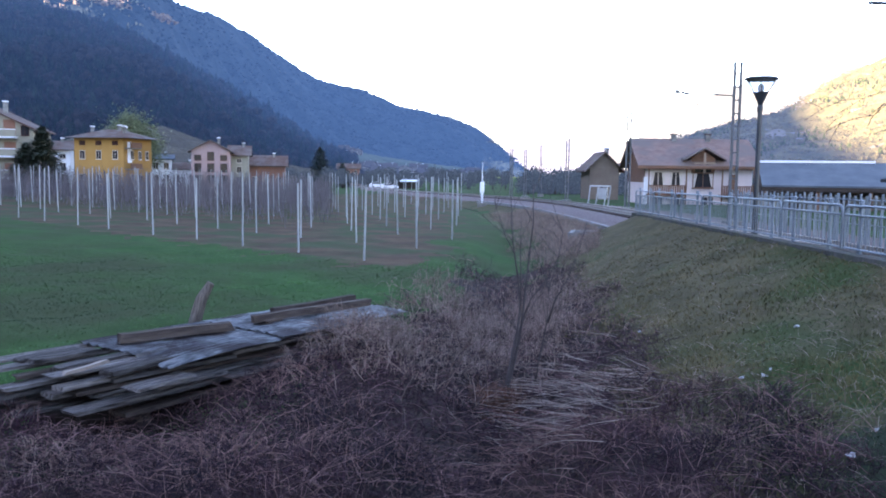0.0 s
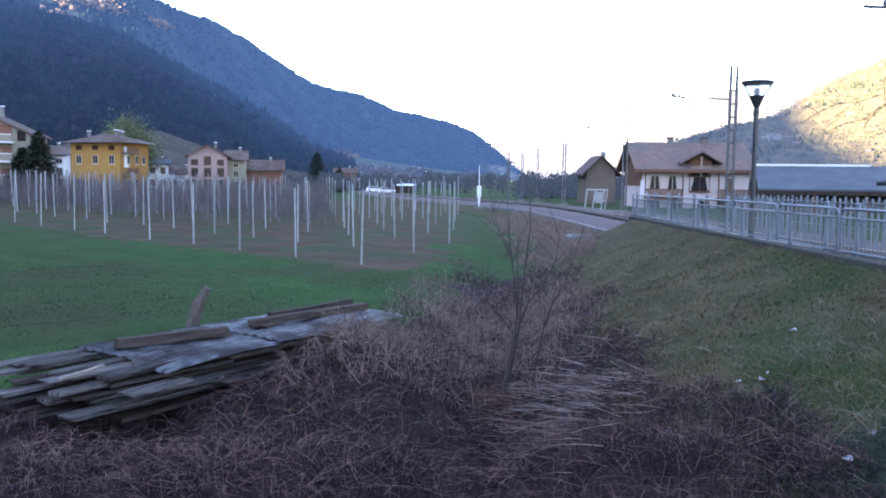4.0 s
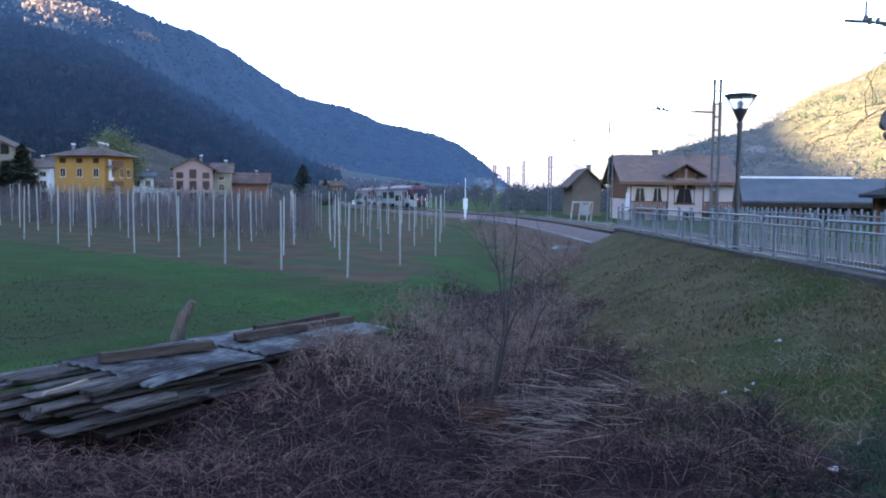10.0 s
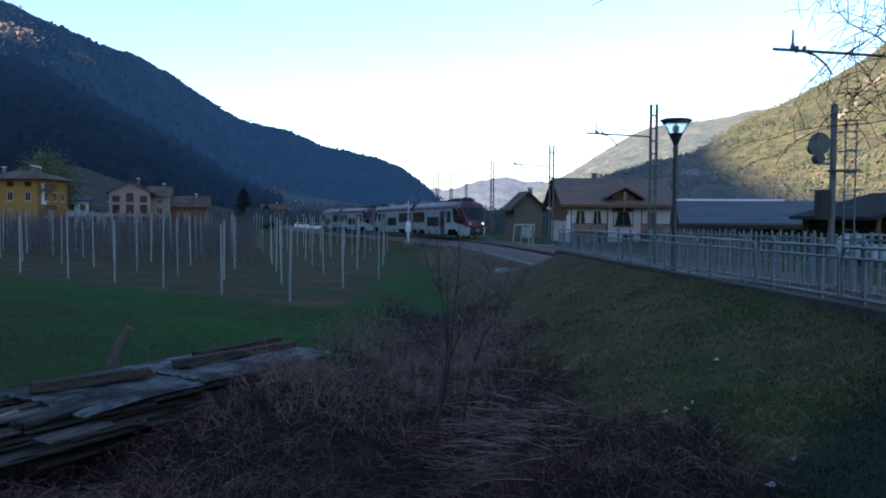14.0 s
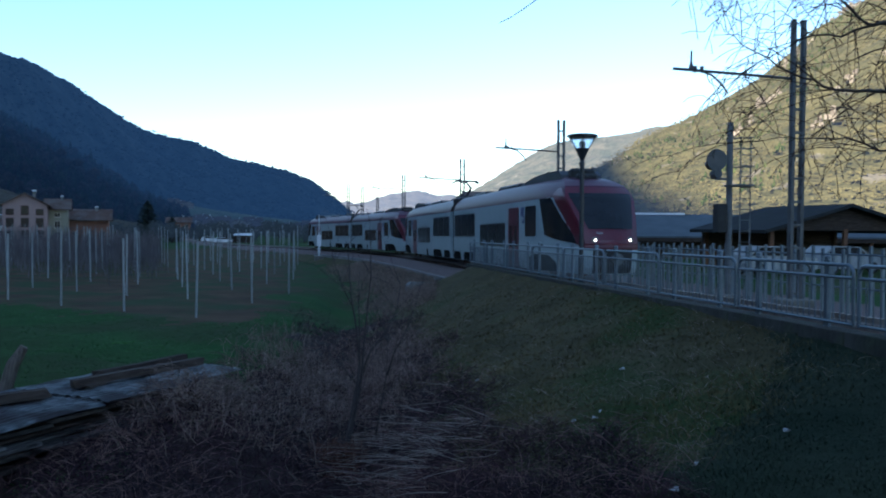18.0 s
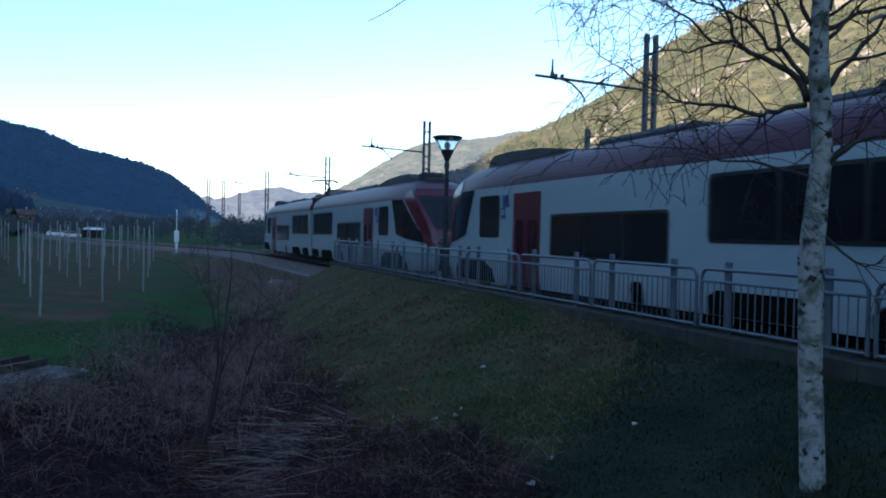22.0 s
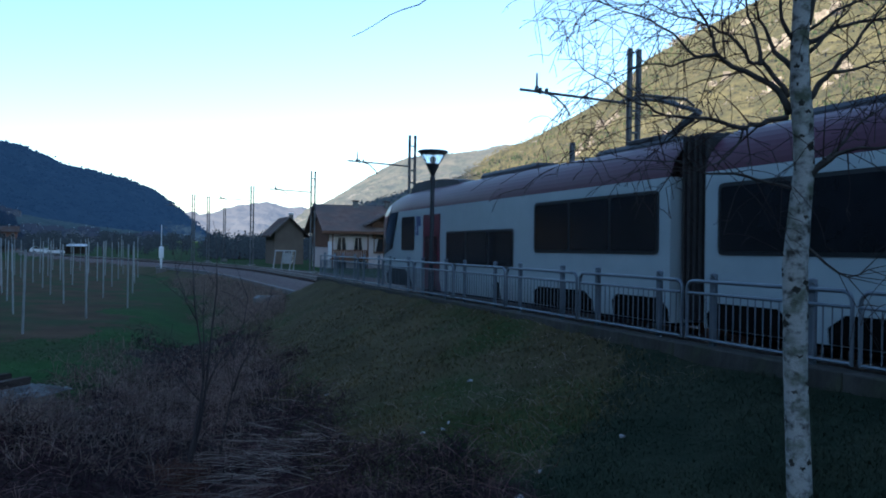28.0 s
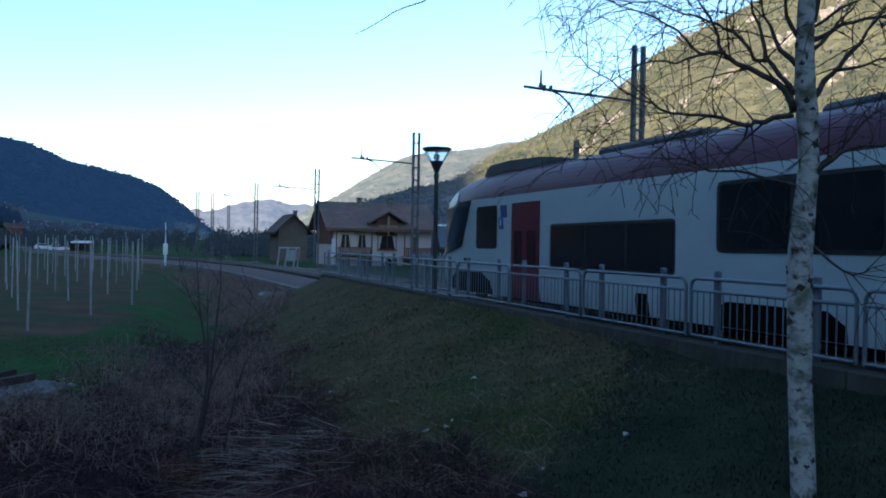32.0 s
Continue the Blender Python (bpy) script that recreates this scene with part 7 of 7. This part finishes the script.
    for k in range(7):
        h, a, b = 1.7 + 0.3 * k, rng.choice((-1, -1, 1)) * rng.uniform(0.5, 0.9), rng.uniform(-0.5, 0.5)
        up = rng.uniform(0.1, 0.55)
        limb([pt(-0.01, h), pt(a * 0.4, h + up * 0.6, b * 0.4), pt(a * 1.1, h + up, b), pt(a * 1.7, h + up * 0.8, b * 1.6), pt(a * 2.2, h + up * 0.2, b * 2.0)], 0.015)
    limb([pt(0.0, 1.75), pt(0.1, 2.2, 0.2), pt(0.4, 2.6, 0.3), pt(0.8, 2.9, 0.4)], 0.024)


birch()


def sapling():
    x, y = at(3.45, 11.3)
    z = float(ground(x, y))
    rng = random.Random(9)
    t = thing("bare_sapling", "thin leafless sapling growing out of the ditch", "sapling", m=pose(x, y, z))
    stems = (([(0, 0, -0.1), (0.07, 0, 0.35), (0.17, 0, 0.8), (0.26, 0, 1.35), (0.30, 0.02, 1.7), (0.26, 0.03, 2.2), (0.17, 0.05, 2.8), (0.13, 0.05, 3.5)], 0.030),
             ([(0.03, 0.05, 0), (0.13, 0.05, 0.4), (0.25, 0.06, 0.95), (0.33, 0.05, 1.5), (0.37, 0.05, 2.0), (0.42, 0.05, 2.6), (0.47, 0.06, 3.1), (0.46, 0.06, 3.6)], 0.026),
             ([(0.3, 0.02, 1.65), (0.30, 0, 2.1), (0.28, 0, 2.7), (0.29, 0, 3.2)], 0.014),
             ([(0.34, 0.05, 1.55), (0.46, 0.02, 1.9), (0.68, 0, 2.2), (0.84, 0, 2.55), (0.9, 0, 2.95)], 0.014),
             ([(0.72, 0.05, 1.5), (0.80, 0.0, 1.85), (0.98, 0, 2.2), (1.1, 0, 2.5)], 0.012),
             ([(0.55, 0.1, 0.5), (0.62, 0.08, 1.0), (0.70, 0.05, 1.5), (0.72, 0.05, 2.0)], 0.014),
             ([(0.24, 0, 1.4), (0.06, 0, 1.65), (-0.12, 0, 1.85), (-0.22, 0, 2.1)], 0.010),
             ([(0.2, 0.03, 2.6), (0.05, 0.03, 2.9), (-0.08, 0.04, 3.3)], 0.009))
    stems = [([(a * 0.92, b, c * 0.86) for a, b, c in pts], r) for pts, r in stems]
    for pts, r in stems:
        part("stem", tubed(pts, [r * (1 - 0.8 * k / (len(pts) - 1)) for k in range(len(pts))], 6), M_SAPLING, t, "", True)
    segs = []
    for k in range(44):
        pts, r = stems[rng.randrange(len(stems))]
        q = rng.randrange(1, len(pts))
        branch(segs, Vector(pts[q]), Vector((rng.gauss(0, 0.6), rng.gauss(0, 0.5), 1)).normalized(), rng.uniform(0.3, 0.75), 0.005, 1, rng, 0.0, 0.4, 0.2, 0.2)
    bm = bmesh.new()
    for pts, rad in segs:
        tube(bm, pts, rad, 3, False)
    tagged(part("twig_spray", bm, M_SAPLING, t), kind="stuff")


sapling()


def conifer(x, y, h, r, seed, label="dark green dense fir tree beside the houses"):
    z = float(ground(x, y)) - 0.2
    rng = np.random.RandomState(seed)
    t = thing("fir_tree", label, "tree", m=pose(x, y, z))
    part("trunk", tubed([(0, 0, 0), (0, 0, h * 0.9)], [0.2, 0.03], 8), M_TWIG, t)
    n = 4000
    u = rng.rand(n) ** 0.7
    zz = h * (0.06 + 0.94 * (1 - u))
    rr = r * (u ** 0.7) * (0.55 + 0.5 * rng.rand(n)) * (1 + 0.22 * np.sin(zz * 2.3 + 3.0 * np.sin(zz)))
    a = rng.rand(n) * 6.283
    p = np.stack([rr * np.cos(a), rr * np.sin(a), zz], -1)
    out = np.stack([np.cos(a), np.sin(a), rng.uniform(-0.5, 0.6, n)], -1)
    s = np.stack([-np.sin(a), np.cos(a), 0 * a], -1)
    w, l = 0.16, 0.55
    V = np.stack([p - s * w, p + s * w, p + out * l + s * w * 0.3, p - out * l * 0.5], 1).reshape(-1, 3)
    F = (np.arange(n)[:, None] * 4 + np.array([[0, 2, 1, 3]]))
    raw("crown", V, F, M_FIR, t)


def leafy(x, y, h, r, seed, material, label, n=1500, leaf=0.22):
    z = float(ground(x, y)) - 0.2
    rng = np.random.RandomState(seed)
    t = thing("broadleaf_tree", label, "tree", "broadleaved trees of the valley", m=pose(x, y, z))
    part("trunk", tubed([(0, 0, 0), (0.05, 0, h * 0.35), (0.1, 0.05, h * 0.7)], [0.18, 0.13, 0.04], 8), M_TWIG, t)
    c = rng.normal(0, 1, (9, 3))
    c /= np.linalg.norm(c, axis=1, keepdims=True)
    c = c * r * 0.55 + np.array([0, 0, h * 0.62])
    k = rng.randint(0, 9, n)
    p = c[k] + rng.normal(0, 1, (n, 3)) * r * 0.27
    q = rng.normal(0, 1, (n, 3))
    q /= np.linalg.norm(q, axis=1, keepdims=True)
    s = np.cross(q, rng.normal(0, 1, (n, 3)))
    s /= np.linalg.norm(s, axis=1, keepdims=True)
    V = np.stack([p - q * leaf, p + s * leaf * 0.6, p + q * leaf, p - s * leaf * 0.6], 1).reshape(-1, 3)
    raw("crown", V, np.arange(n * 4).reshape(-1, 4), material, t)


conifer(*at(-26.0, 112), 8.2, 2.7, 3)
conifer(*at(-26.9, 114), 6.2, 2.3, 4)
conifer(*at(-8.9, 250), 12.0, 4.6, 5)
conifer(*at(-7.4, 252), 7.5, 2.6, 6)
leafy(*at(-20.8, 185), 14.0, 6.2, 7, M_SHRUB, "yellow-green budding tree behind the houses", 17000, 0.21)
# Haze before the hedge trees is emission mixed into their leaves.
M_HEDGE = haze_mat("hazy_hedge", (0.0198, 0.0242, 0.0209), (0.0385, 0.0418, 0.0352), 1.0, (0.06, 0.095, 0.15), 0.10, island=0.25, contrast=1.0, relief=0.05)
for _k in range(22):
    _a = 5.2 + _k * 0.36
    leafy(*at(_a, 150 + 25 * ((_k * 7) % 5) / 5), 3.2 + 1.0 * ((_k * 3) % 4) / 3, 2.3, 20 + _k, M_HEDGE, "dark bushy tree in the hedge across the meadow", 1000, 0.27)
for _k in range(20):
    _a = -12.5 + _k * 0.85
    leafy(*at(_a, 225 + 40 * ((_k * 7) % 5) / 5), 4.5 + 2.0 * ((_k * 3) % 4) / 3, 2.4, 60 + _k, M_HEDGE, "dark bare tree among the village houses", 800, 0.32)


# ---- litter on the slope ----
def litter():
    rng = random.Random(14)
    spots = ((21.24, 12.59), (19.6, 13.3), (20.9, 12.9), (12.9, 10.6), (27.5, 15.5), (33.0, 13.0), (26.0, 17.4), (22.6, 9.8))
    for az, dep in spots:
        d = 4.0
        for _ in range(60):
            x, y = at(az, d)
            if EYE_Z - d * math.tan(radians(dep)) <= float(ground(x, y)):
                break
            d += 0.2
        bm = bmesh.new()
        s = rng.uniform(0.018, 0.042)
        v = [bm.verts.new((rng.uniform(-s, s) * 1.4, rng.uniform(-s, s), rng.uniform(0.01, 0.06))) for _ in range(9)]
        bmesh.ops.convex_hull(bm, input=v)
        o = tagged(finish("paper_scrap", bm, M_LITTER), "crumpled white paper scrap lying in the grass", "litter", "litter on the slope")
        o.matrix_basis = pose(x, y, float(ground(x, y)) + 0.02)


litter()


def young_trees():
    """Thin bare apple trees along the orchard's far rows."""
    rs = np.random.RandomState(90)
    xs, ys = [], []
    for i in range(32):
        for v in np.arange(2.0, 19.0, 0.22):
            p = CORNER + ROW_STEP * i + POST_STEP * float(v)
            a = math.degrees(math.atan2(p.x, p.y))
            if p.length > 40 and p.length < 118 and -42 < a < -8.2:
                xs.append(p.x), ys.append(p.y)
    xs, ys = np.array(xs), np.array(ys)
    k = np.where(np.hypot(xs, ys) > 62, 14, 8)
    x, y = np.repeat(xs, k), np.repeat(ys, k)
    n = len(x)
    x, y = x + rs.normal(0, 0.2, n), y + rs.normal(0, 0.2, n)
    L = 0.7 + 1.7 * rs.rand(n) + np.where(np.hypot(x, y) > 62, 0.9, 0.0) * rs.rand(n)
    p = lifted(x, y)
    p[:, 2] += 0.6 * rs.rand(n)
    strands("young_apple_trees", p, rs.rand(n) * 6.28, L, L * 0.96, 0.010 + 0.009 * rs.rand(n), M_YOUNG, 3, 3, 0.2, "thin leafless young apple trees in rows", "orchard", 91)


M_YOUNG = mat("young_bark", (0.085, 0.075, 0.08), (0.15, 0.135, 0.14), 2.0, 0.9, island=0.3, spec=0.05)
young_trees()

motions()
